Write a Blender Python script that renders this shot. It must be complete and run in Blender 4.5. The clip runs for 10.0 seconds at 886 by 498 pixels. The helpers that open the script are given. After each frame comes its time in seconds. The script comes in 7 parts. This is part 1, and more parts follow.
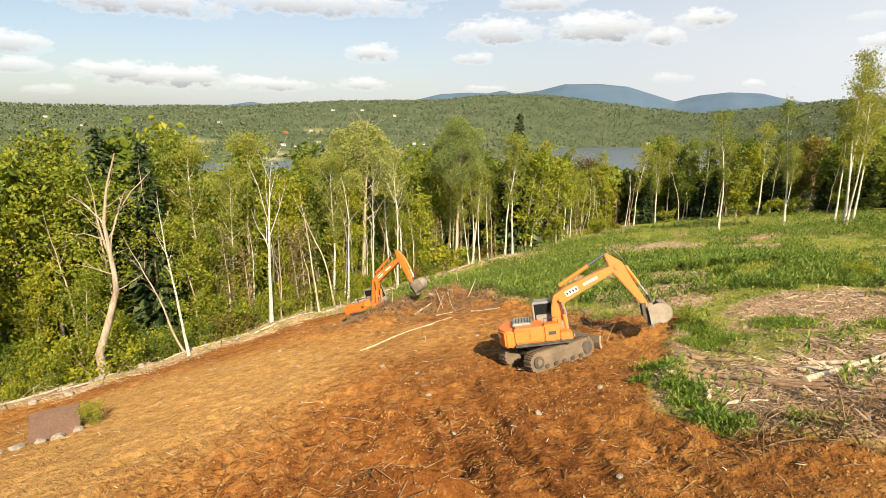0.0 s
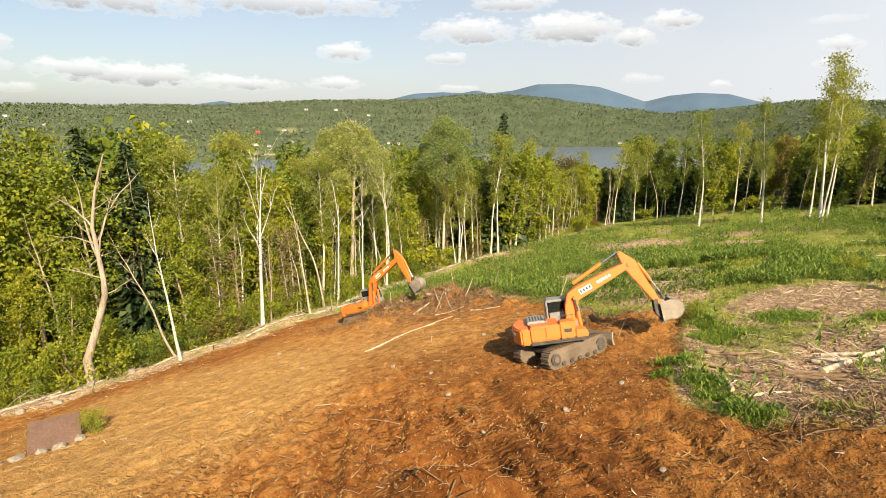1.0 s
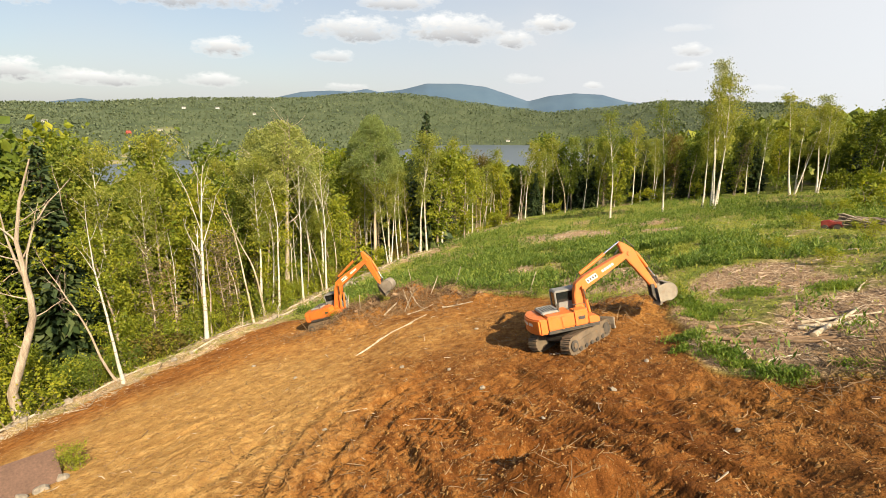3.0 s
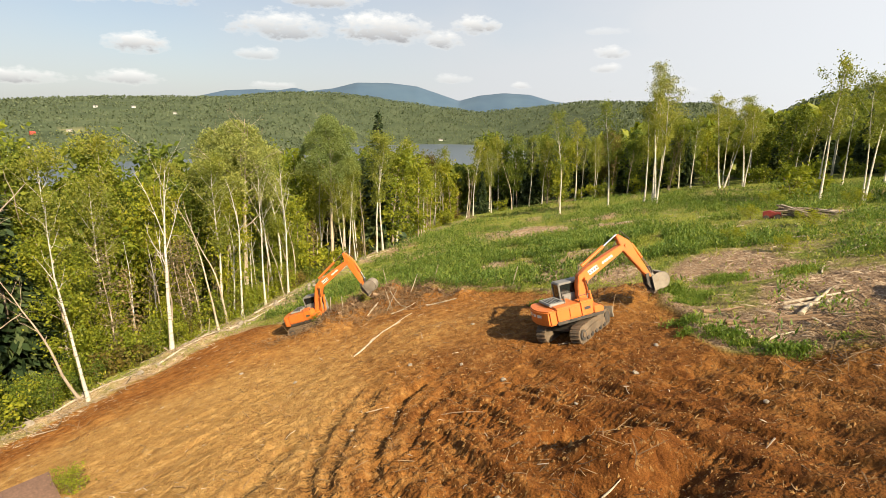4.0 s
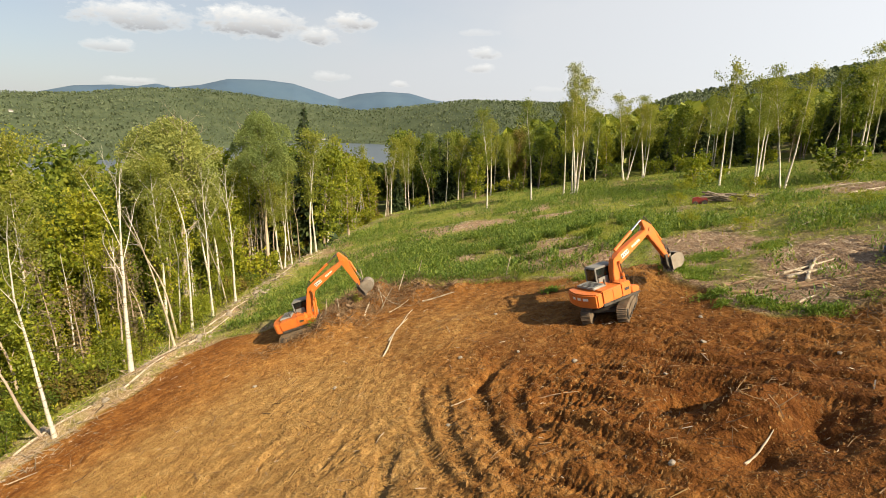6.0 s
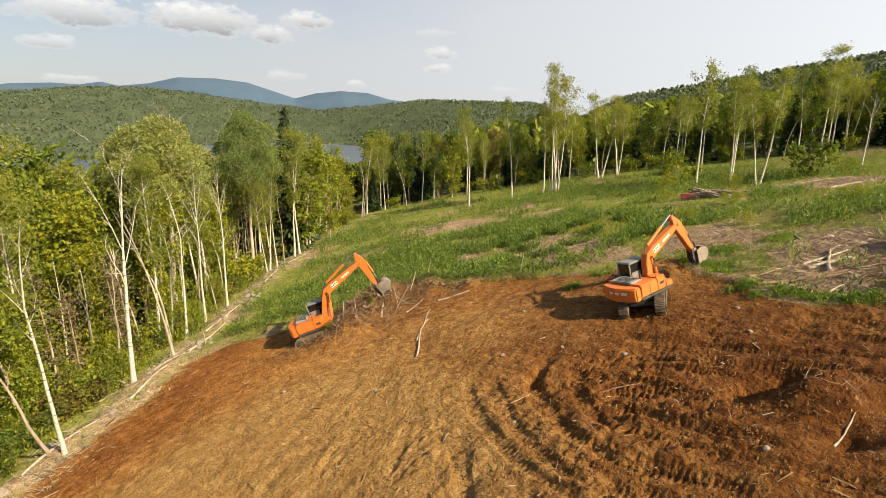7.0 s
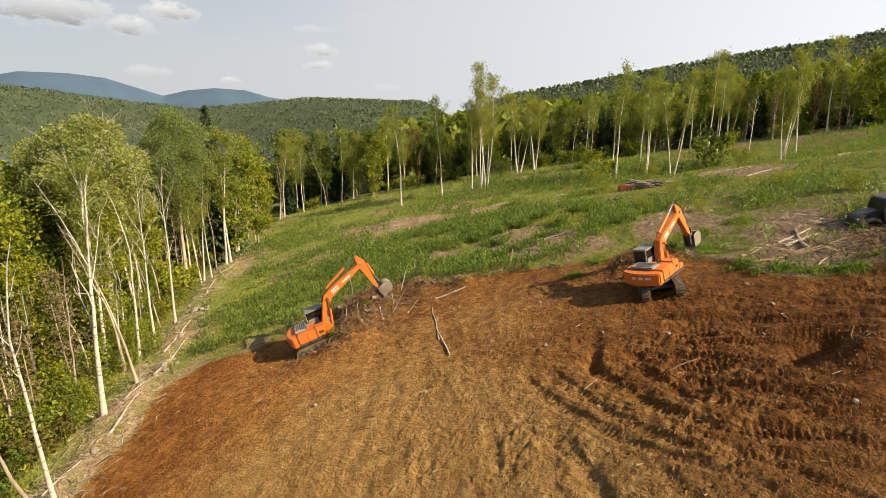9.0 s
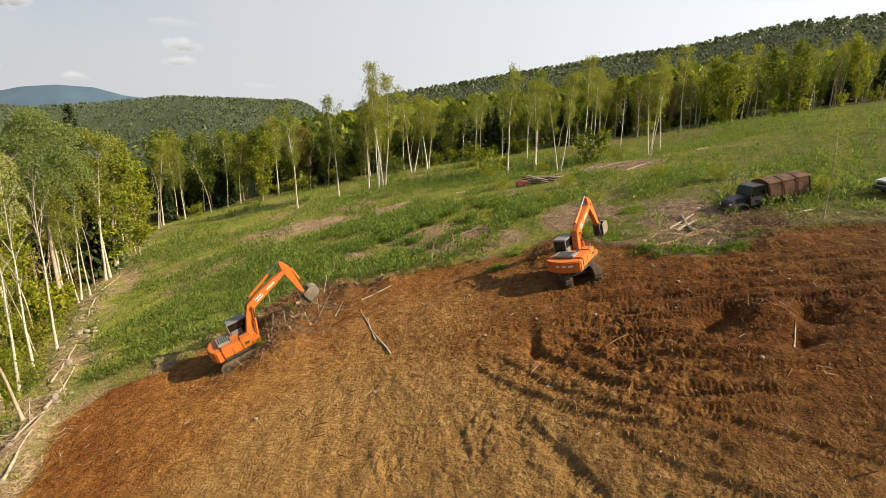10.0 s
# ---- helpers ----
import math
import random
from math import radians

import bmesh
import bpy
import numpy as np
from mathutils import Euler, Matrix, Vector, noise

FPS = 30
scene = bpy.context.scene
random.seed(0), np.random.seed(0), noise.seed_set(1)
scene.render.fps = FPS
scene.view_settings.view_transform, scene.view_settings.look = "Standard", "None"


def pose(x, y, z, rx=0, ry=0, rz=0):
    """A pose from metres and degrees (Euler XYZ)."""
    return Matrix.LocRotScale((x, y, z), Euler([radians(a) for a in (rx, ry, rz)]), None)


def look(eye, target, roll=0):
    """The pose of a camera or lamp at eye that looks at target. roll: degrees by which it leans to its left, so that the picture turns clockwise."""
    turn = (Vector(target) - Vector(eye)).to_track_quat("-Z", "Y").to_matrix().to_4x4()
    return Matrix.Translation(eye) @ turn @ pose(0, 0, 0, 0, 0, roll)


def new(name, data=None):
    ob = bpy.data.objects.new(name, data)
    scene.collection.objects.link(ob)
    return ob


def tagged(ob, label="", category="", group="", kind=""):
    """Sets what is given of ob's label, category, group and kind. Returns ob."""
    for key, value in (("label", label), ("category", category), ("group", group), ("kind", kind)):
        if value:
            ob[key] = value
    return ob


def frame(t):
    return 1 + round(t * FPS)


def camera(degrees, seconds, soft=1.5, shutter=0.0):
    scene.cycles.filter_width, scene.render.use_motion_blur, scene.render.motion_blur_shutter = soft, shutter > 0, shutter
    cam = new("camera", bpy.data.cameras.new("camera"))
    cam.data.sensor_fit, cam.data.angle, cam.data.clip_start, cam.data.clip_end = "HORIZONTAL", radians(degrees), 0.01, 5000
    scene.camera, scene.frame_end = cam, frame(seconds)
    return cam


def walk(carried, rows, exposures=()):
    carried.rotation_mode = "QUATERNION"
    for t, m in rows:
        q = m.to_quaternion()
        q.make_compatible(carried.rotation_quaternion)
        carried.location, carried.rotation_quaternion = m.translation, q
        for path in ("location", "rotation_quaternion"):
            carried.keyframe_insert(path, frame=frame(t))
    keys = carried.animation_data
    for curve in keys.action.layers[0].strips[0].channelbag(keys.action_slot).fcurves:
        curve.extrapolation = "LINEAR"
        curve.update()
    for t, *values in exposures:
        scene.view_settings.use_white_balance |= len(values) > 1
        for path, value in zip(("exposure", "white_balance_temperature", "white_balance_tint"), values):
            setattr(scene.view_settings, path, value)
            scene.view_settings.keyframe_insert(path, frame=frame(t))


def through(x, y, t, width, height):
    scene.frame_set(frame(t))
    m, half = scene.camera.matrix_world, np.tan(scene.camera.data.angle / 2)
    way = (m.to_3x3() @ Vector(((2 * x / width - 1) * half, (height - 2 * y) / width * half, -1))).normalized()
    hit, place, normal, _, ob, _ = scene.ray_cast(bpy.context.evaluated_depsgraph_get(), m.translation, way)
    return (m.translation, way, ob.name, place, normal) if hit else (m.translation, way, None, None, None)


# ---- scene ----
cam = camera(79.0, 10.0, soft=0.5)
METRES, EYE, TILT, LEAN, TURN = 36.0, 12.0, -14.0, -0.5, 0.0
ROWS = [
    (0.0, 0.0, 0.0, 0.0, -0.0, 0.0, -0.0),
    (0.5, -0.0233, 0.0002, 0.0005, -1.07, -0.01, 0.24),
    (1.0, -0.0517, 0.0003, 0.0002, -2.62, -0.05, 0.59),
    (1.5, -0.0843, 0.0008, 0.0002, -4.08, -0.1, 0.92),
    (2.0, -0.1216, 0.0019, 0.0016, -7.37, -0.19, 1.71),
    (2.5, -0.1654, 0.0046, 0.0036, -10.51, -0.35, 2.47),
    (4.0, -0.3171, 0.0288, 0.0096, -20.58, -1.08, 4.83),
    (4.5, -0.3716, 0.0474, 0.0126, -24.21, -1.47, 5.61),
    (5.0, -0.4267, 0.0697, 0.0167, -27.29, -1.81, 6.26),
    (5.5, -0.4815, 0.0964, 0.0215, -30.15, -2.18, 6.89),
    (7.0, -0.6337, 0.2005, 0.0416, -37.02, -3.14, 8.22),
    (7.5, -0.6783, 0.2385, 0.0498, -39.2, -3.48, 8.69),
    (8.0, -0.7198, 0.2777, 0.0581, -42.24, -3.99, 9.25),
    (8.5, -0.7603, 0.3169, 0.0678, -45.45, -4.6, 9.82),
    (9.0, -0.8002, 0.3558, 0.0778, -48.83, -5.24, 10.4),
    (9.5, -0.8357, 0.3916, 0.0864, -55.7, -6.55, 11.45),
    (10.0, -0.8593, 0.4159, 0.0932, -61.48, -7.74, 12.06),
]
walk(cam, [(t, pose(0, 0, EYE, TILT, LEAN, TURN) @ pose(METRES * x, METRES * y, METRES * z, 90 + pitch, roll, yaw)) for t, x, y, z, yaw, pitch, roll in ROWS],
     [(0.0, 1.22), (2.5, 1.16), (5.5, 1.02), (7.5, 0.94), (10.0, 0.85)])

# ---------------------------------------------------------------- world, sun
SUN_DIR = Vector((0.28, -0.96, 0.0)).normalized()
SUN_EL = radians(37)


def to_direction(az, el):
    """A direction from the azimuth clockwise from +y and the elevation, in degrees."""
    a, e = radians(az), radians(el)
    return Vector((math.sin(a) * math.cos(e), math.cos(a) * math.cos(e), math.sin(e)))


# cumulus clouds: azimuth, elevation, half width, half height (degrees), density
CLOUDS = [
    (-27.6, 9.2, 7.5, 1.5, .9), (-12.4, 10.0, 9.5, 1.4, .85), (-37.1, 5.2, 2.6, 1.0, .8), (-26.4, 3.0, 5.6, 1.1, .95), (-17.6, 2.6, 4.6, .7, .85), (-7.1, 5.7, 2.1, 1.0, 1.0), (3.1, 5.4, 1.8, .65, .7),
    (5.3, 7.8, 4.2, 1.4, .85), (15.1, 7.9, 4.4, 1.6, .95), (21.0, 7.1, 1.8, .9, .9), (24.2, 8.4, 2.1, .95, 1.0), (9.6, 10.4, 3.6, .9, .85), (-8.3, 2.8, 2.5, .7, .8), (-36.8, 3.5, 2.0, .7, .7), (-35, 1.8, 1.8, .45, .6),
    (-30.4, 3.4, 3.4, .8, .8), (37.6, 5.9, 1.4, .65, .75), (37.4, 4.5, 1.3, .45, .7), (37.1, 7.9, 2.0, .4, .35), (4.4, 2.6, 1.9, .35, .6), (29, 2.9, 1.0, .35, .6), (-2.5, 11.2, 3.6, .9, .7), (22.2, 3.5, 1.6, .5, .5), (44, 2.6, 1.2, .3, .3),
    (-46, 6, 5, 1.4, .8), (-60, 8, 7, 1.8, .8), (75, 22, 12, 3, .5), (140, 15, 14, 4, .6), (-130, 12, 12, 3, .7), (-85, 12, 9, 2.4, .8),
]


def build_world():
    world = bpy.data.worlds.new("sky")
    scene.world = world
    world.use_nodes = True
    nt = world.node_tree
    N, L = nt.nodes, nt.links
    N.clear()

    def put(kind, **values):
        n = N.new(kind)
        for k, v in values.items():
            setattr(n, k, v)
        return n

    def maths(op, a, b=None, c=None, clamp=False):
        n = put("ShaderNodeMath", operation=op, use_clamp=clamp)
        for i, v in enumerate((a, b, c)):
            if v is None:
                continue
            if isinstance(v, (int, float)):
                n.inputs[i].default_value = v
            else:
                L.new(v, n.inputs[i])
        return n.outputs[0]

    sky = put("ShaderNodeTexSky", sky_type="NISHITA", sun_disc=False)
    sky.sun_elevation = SUN_EL
    sky.sun_rotation = math.atan2(SUN_DIR.x, SUN_DIR.y)
    sky.air_density, sky.dust_density, sky.ozone_density = 1.0, 1.2, 1.0
    co = put("ShaderNodeTexCoord")
    sep = put("ShaderNodeSeparateXYZ")
    L.new(co.outputs["Generated"], sep.inputs[0])
    X, Y, Z = sep.outputs
    az = maths("MULTIPLY", maths("ARCTAN2", X, Y), 180 / math.pi)
    el = maths("MULTIPLY", maths("ARCSINE", Z), 180 / math.pi)
    comb = put("ShaderNodeCombineXYZ")
    L.new(az, comb.inputs[0])
    L.new(maths("MULTIPLY", el, 1.9), comb.inputs[1])
    n1 = put("ShaderNodeTexNoise")
    n1.inputs["Scale"].default_value, n1.inputs["Detail"].default_value, n1.inputs["Roughness"].default_value = 0.55, 8, 0.62
    L.new(comb.outputs[0], n1.inputs["Vector"])
    wob = maths("MULTIPLY", maths("SUBTRACT", n1.outputs[0], 0.47), 3.6)
    n2 = put("ShaderNodeTexNoise")
    n2.inputs["Scale"].default_value, n2.inputs["Detail"].default_value = 1.3, 6
    L.new(comb.outputs[0], n2.inputs["Vector"])
    total, under = None, None
    for a, e, w, h, d in CLOUDS:
        w, h = 1.15 * w, 1.25 * h
        dx = maths("MULTIPLY", maths("SUBTRACT", az, a), 1 / w)
        dy0 = maths("MULTIPLY", maths("SUBTRACT", el, e), 1 / h)
        # flat bases: the lower half is squeezed
        dy = maths("MULTIPLY", dy0, maths("ADD", 1.0, maths("MULTIPLY", maths("LESS_THAN", dy0, 0.0), 0.7)))
        r2 = maths("ADD", maths("MULTIPLY", dx, dx), maths("MULTIPLY", dy, dy))
        m = maths("SUBTRACT", maths("ADD", 1.0, wob), r2)
        m = maths("MULTIPLY", maths("MULTIPLY", m, 1.1, clamp=True), d)
        u = maths("MULTIPLY", m, maths("MULTIPLY", maths("SUBTRACT", 0.62, dy0), 0.95, clamp=True))
        total = m if total is None else maths("MAXIMUM", total, m)
        under = u if under is None else maths("MAXIMUM", under, u)
    # thin high veil that thickens away from the blue part of the sky
    n3 = put("ShaderNodeTexNoise")
    n3.inputs["Scale"].default_value, n3.inputs["Detail"].default_value = 0.05, 5
    L.new(comb.outputs[0], n3.inputs["Vector"])
    veil = maths("ADD", maths("MULTIPLY", maths("SUBTRACT", n3.outputs[0], 0.5), 0.7), maths("ADD", 0.50, maths("MULTIPLY", az, 0.010)))
    low = maths("MULTIPLY", maths("SUBTRACT", 9.0, el), 0.03)
    veil = maths("MINIMUM", maths("MAXIMUM", maths("ADD", veil, low), 0.25), 0.93)

    def mix(fac, a, b):
        n = put("ShaderNodeMix", data_type="RGBA")
        L.new(fac, n.inputs[0])
        for v, i in ((a, 6), (b, 7)):
            if isinstance(v, tuple):
                n.inputs[i].default_value = (*v, 1)
            else:
                L.new(v, n.inputs[i])
        return n.outputs[2]

    scaled = put("ShaderNodeVectorMath", operation="SCALE")
    L.new(sky.outputs[0], scaled.inputs[0])
    scaled.inputs[3].default_value = 0.13
    col = mix(veil, scaled.outputs[0], (0.76, 0.775, 0.80))
    bright = put("ShaderNodeVectorMath", operation="SCALE")
    L.new(col, bright.inputs[0])
    L.new(maths("ADD", 0.93, maths("MULTIPLY", maths("MULTIPLY", maths("MAXIMUM", az, 0.0), az), 0.00007)), bright.inputs[3])
    col = bright.outputs[0]
    shade = mix(maths("MULTIPLY", under, 1.0, clamp=True), (1.10, 1.08, 1.03), (0.40, 0.395, 0.405))
    col = mix(maths("MULTIPLY", total, maths("ADD", 0.55, maths("MULTIPLY", n2.outputs[0], 0.7)), clamp=True), col, shade)
    bg = put("ShaderNodeBackground")
    L.new(col, bg.inputs[0])
    bg.inputs[1].default_value = 0.47
    out = put("ShaderNodeOutputWorld")
    L.new(bg.outputs[0], out.inputs[0])


build_world()
sun = new("sun", bpy.data.lights.new("sun", "SUN"))
sun.data.energy, sun.data.angle, sun.data.color = 5.0, radians(0.6), (1.0, 0.83, 0.55)
to_sun = SUN_DIR * math.cos(SUN_EL) + Vector((0, 0, math.sin(SUN_EL)))
sun.matrix_world = look(to_sun * 200, (0, 0, 0))

# ---------------------------------------------------------------- materials
def material(name):
    m = bpy.data.materials.new(name)
    m.use_nodes = True
    nt = m.node_tree
    return m, nt, nt.nodes["Principled BSDF"], nt.nodes["Material Output"]


def node(nt, kind, **values):
    n = nt.nodes.new(kind)
    for k, v in values.items():
        setattr(n, k, v)
    return n


def mixed(nt, fac, a, b, blend="MIX"):
    n = node(nt, "ShaderNodeMix", data_type="RGBA", blend_type=blend)
    for v, i in ((fac, 0), (a, 6), (b, 7)):
        if isinstance(v, tuple):
            n.inputs[i].default_value = (*v, 1)
        elif isinstance(v, (int, float)):
            n.inputs[i].default_value = v
        else:
            nt.links.new(v, n.inputs[i])
    return n.outputs[2]


def noise_of(nt, scale, detail=5, rough=0.6, vector=None, stretch=None):
    n = node(nt, "ShaderNodeTexNoise")
    n.inputs["Scale"].default_value, n.inputs["Detail"].default_value, n.inputs["Roughness"].default_value = scale, detail, rough
    if vector is None:
        vector = node(nt, "ShaderNodeTexCoord").outputs["Object"]
    if stretch:
        mp = node(nt, "ShaderNodeMapping")
        mp.inputs["Scale"].default_value = stretch
        nt.links.new(vector, mp.inputs[0])
        vector = mp.outputs[0]
    nt.links.new(vector, n.inputs["Vector"])
    return n.outputs[0]


def ramp(nt, fac, *stops):
    n = node(nt, "ShaderNodeValToRGB")
    e = n.color_ramp.elements
    while len(e) < len(stops):
        e.new(0.5)
    for s, (p, c) in zip(e, stops):
        s.position = p
        s.color = (*c, 1) if isinstance(c, tuple) else (c, c, c, 1)
    nt.links.new(fac, n.inputs[0])
    return n.outputs[0]


def math_of(nt, op, a, b=None, clamp=False):
    n = node(nt, "ShaderNodeMath", operation=op, use_clamp=clamp)
    for i, v in enumerate((a, b)):
        if v is None:
            continue
        if isinstance(v, (int, float)):
            n.inputs[i].default_value = v
        else:
            nt.links.new(v, n.inputs[i])
    return n.outputs[0]


def bump(nt, bsdf, height, strength, distance):
    b = node(nt, "ShaderNodeBump")
    b.inputs["Strength"].default_value, b.inputs["Distance"].default_value = strength, distance
    nt.links.new(height, b.inputs["Height"])
    nt.links.new(b.outputs[0], bsdf.inputs["Normal"])


def mat_plain(name, a, b, scale=6.0, rough=0.7, metal=0.0, relief=0.3, depth=0.01, stretch=None, spread=(0.35, 0.65)):
    """Two tones in patches, with fine grain over them and a little relief."""
    m, nt, p, _ = material(name)
    big = ramp(nt, noise_of(nt, scale, 5, 0.6, stretch=stretch), (spread[0], a), (spread[1], b))
    fine = ramp(nt, noise_of(nt, scale * 9, 3, 0.6, stretch=stretch), (0.3, 0.72), (0.7, 1.18))
    nt.links.new(mixed(nt, 1.0, big, fine, "MULTIPLY"), p.inputs["Base Color"])
    p.inputs["Roughness"].default_value, p.inputs["Metallic"].default_value = rough, metal
    bump(nt, p, noise_of(nt, scale * 5, 4, 0.65, stretch=stretch), relief, depth)
    return m


def mat_leaf(name, dark, mid, light, through=0.35):
    """Leaves: the tone changes from leaf to leaf and from tree to tree."""
    m, nt, p, out = material(name)
    isl = node(nt, "ShaderNodeNewGeometry").outputs["Random Per Island"]
    tone = ramp(nt, isl, (0.0, dark), (0.5, mid), (1.0, light))
    ob = node(nt, "ShaderNodeObjectInfo").outputs["Random"]
    tone = mixed(nt, 1.0, tone, ramp(nt, ob, (0.0, (0.72, 0.80, 0.8)), (0.5, (1.0, 1.0, 1.0)), (1.0, (1.14, 1.07, 0.92))), "MULTIPLY")
    patch = ramp(nt, noise_of(nt, 0.45, 3), (0.35, (0.82, 0.88, 0.9)), (0.65, (1.15, 1.08, 0.95)))
    tone = mixed(nt, 1.0, tone, patch, "MULTIPLY")
    nt.links.new(tone, p.inputs["Base Color"])
    p.inputs["Roughness"].default_value = 0.55
    p.inputs["Specular IOR Level"].default_value = 0.25
    tr = node(nt, "ShaderNodeBsdfTranslucent")
    nt.links.new(mixed(nt, 1.0, tone, (1.25, 1.2, 0.55), "MULTIPLY"), tr.inputs[0])
    mx = node(nt, "ShaderNodeMixShader")
    mx.inputs[0].default_value = through
    nt.links.new(p.outputs[0], mx.inputs[1])
    nt.links.new(tr.outputs[0], mx.inputs[2])
    nt.links.new(mx.outputs[0], out.inputs[0])
    return m


def mat_birch():
    m, nt, p, _ = material("birch_bark")
    co = node(nt, "ShaderNodeTexCoord").outputs["Object"]
    col = ramp(nt, noise_of(nt, 0.9, 4, 0.6, co), (0.3, (0.42, 0.38, 0.31)), (0.55, (0.56, 0.51, 0.43)), (0.8, (0.68, 0.63, 0.55)))
    dash = ramp(nt, noise_of(nt, 2.2, 3, 0.6, co, (1.2, 1.2, 5.0)), (0.55, 0.0), (0.66, 1.0))
    nt.links.new(mixed(nt, math_of(nt, "MULTIPLY", dash, 0.8), col, (0.06, 0.05, 0.04)), p.inputs["Base Color"])
    p.inputs["Roughness"].default_value = 0.75
    return m


M_BIRCH = mat_birch()
M_DEADWOOD = mat_plain("weathered_wood", (0.28, 0.22, 0.155), (0.50, 0.42, 0.32), 1.4, 0.85, stretch=(3, 3, 0.5))
M_BARK = mat_plain("grey_bark", (0.10, 0.075, 0.05), (0.24, 0.19, 0.14), 2.0, 0.9, stretch=(3, 3, 0.6))
M_PALEBARK = mat_plain("pale_peeled_trunk", (0.22, 0.165, 0.12), (0.42, 0.345, 0.265), 1.1, 0.9, relief=0.8, depth=0.03, stretch=(3, 3, 0.5))
M_PINKBARK = mat_plain("dry_trunk", (0.26, 0.19, 0.14), (0.45, 0.36, 0.28), 1.6, 0.9, stretch=(3, 3, 0.5))
M_LEAF_GREEN = mat_leaf("maple_leaves", (0.082, 0.116, 0.017), (0.140, 0.182, 0.024), (0.23, 0.258, 0.036), 0.43)
M_LEAF_YOUNG = mat_leaf("bright_leaves", (0.145, 0.178, 0.018), (0.24, 0.27, 0.025), (0.36, 0.355, 0.038), 0.47)
M_LEAF_BIRCH = mat_leaf("birch_leaves", (0.17, 0.200, 0.038), (0.235, 0.265, 0.052), (0.33, 0.335, 0.078), 0.50)
M_LEAF_ASPEN = mat_leaf("aspen_leaves", (0.19, 0.225, 0.070), (0.26, 0.295, 0.095), (0.34, 0.37, 0.135), 0.45)
M_LEAF_AUTUMN = mat_leaf("autumn_leaves", (0.11, 0.085, 0.022), (0.17, 0.13, 0.032), (0.24, 0.18, 0.045), 0.4)
M_NEEDLE = mat_leaf("spruce_needles", (0.022, 0.040, 0.016), (0.042, 0.066, 0.024), (0.08, 0.10, 0.035), 0.15)
M_DRYNEEDLE = mat_leaf("dry_needles", (0.09, 0.07, 0.035), (0.16, 0.12, 0.06), (0.22, 0.17, 0.09), 0.2)
M_WEED = mat_leaf("weeds", (0.058, 0.105, 0.018), (0.128, 0.198, 0.031), (0.26, 0.310, 0.062), 0.42)
M_GRASS = mat_leaf("light_grass", (0.125, 0.170, 0.026), (0.225, 0.268, 0.044), (0.35, 0.345, 0.088), 0.4)

# ---------------------------------------------------------------- ground
LAKE_Z = -88.0


def hash2(i, j, seed):
    h = (i.astype(np.int64) * 374761393 + j.astype(np.int64) * 668265263 + seed * 974634777) & 0xFFFFFFFF
    h = ((h ^ (h >> 13)) * 1274126177) & 0xFFFFFFFF
    return ((h ^ (h >> 16)) & 0xFFFF) / 65535.0


def value_noise(x, y, seed=0):
    i, j = np.floor(x), np.floor(y)
    u, v = x - i, y - j
    u, v = u * u * (3 - 2 * u), v * v * (3 - 2 * v)
    a, b, c, d = hash2(i, j, seed), hash2(i + 1, j, seed), hash2(i, j + 1, seed), hash2(i + 1, j + 1, seed)
    return (a * (1 - u) + b * u) * (1 - v) + (c * (1 - u) + d * u) * v


def fbm(x, y, size, octaves=4, seed=0, gain=0.5):
    """Fractal noise from -1 to 1 with features of that size in metres."""
    x, y = np.asarray(x, float) / size, np.asarray(y, float) / size
    total, amp, norm = 0, 1.0, 0
    for o in range(octaves):
        total = total + amp * (value_noise(x + 17 * o, y - 9 * o, seed + o) * 2 - 1)
        norm += amp
        amp, x, y = amp * gain, x * 2.03, y * 2.03
    return total / norm


def smooth(a, b, v):
    t = np.clip((np.asarray(v, float) - a) / (b - a), 0, 1)
    return t * t * (3 - 2 * t)


def hillside(x, y):
    """The lie of the clearing, without its small relief."""
    x, y = np.asarray(x, float), np.asarray(y, float)
    x = np.where(x < -30, -30 + (x + 30) * 0.5, x)
    u, v = np.clip(x, -110, 190) / 100, np.clip(np.asarray(y, float), -90, 170) / 100
    dip = 1.5 * np.exp(-(((x - 66) / 22) ** 2 + ((y - 45) / 18) ** 2)) + 2.0 * np.exp(-(((x - 86) / 18) ** 2 + ((y - 25) / 16) ** 2))
    return (4.35 - dip + 15.94 * u - 18.58 * v - 13.21 * u * u + 5.72 * u * v - 2.49 * v * v
            + 4.71 * u ** 3 - 1.14 * u * u * v + 1.12 * u * v * v + 0.38 * v ** 3)


# skylines over azimuth: far green ridge, mountains painted haze-blue behind, wooded hill on the uphill side
RIDGE = np.array([(-180, 2.5), (-90, 1.6), (-60, 0.9), (-38, 0.70), (-30, 0.66), (-21, 0.74), (-16, 1.1), (-10.6, 1.48), (-5, 1.6), (-1.4, 1.58), (4.4, 2.12),
                  (8.4, 2.2), (12.3, 2.02), (16.7, 1.48), (20.4, 0.95), (24.4, 0.45), (32, 1.2), (36, 1.7), (40, 1.5), (44, 1.36), (50, 1.35), (60, 1.5), (90, 2), (180, 2.5)])
BLUE = np.array([(-180, 0), (-24, 0.2), (-21, 0.8), (-19, 1.1), (-17, 0.8), (-12, 0.2), (-4, 1.2), (-0.3, 2.1), (2.6, 2.28), (4.5, 2.2), (6.1, 2.5), (7.4, 2.2),
                 (9.8, 2.5), (12.2, 3.12), (15.5, 3.14), (18.2, 2.86), (20.3, 2.2), (22.6, 1.45), (24.7, 2.0), (27.1, 2.26), (29.8, 2.12), (32, 1.5), (36, 1.0), (48, 0), (180, 0)])
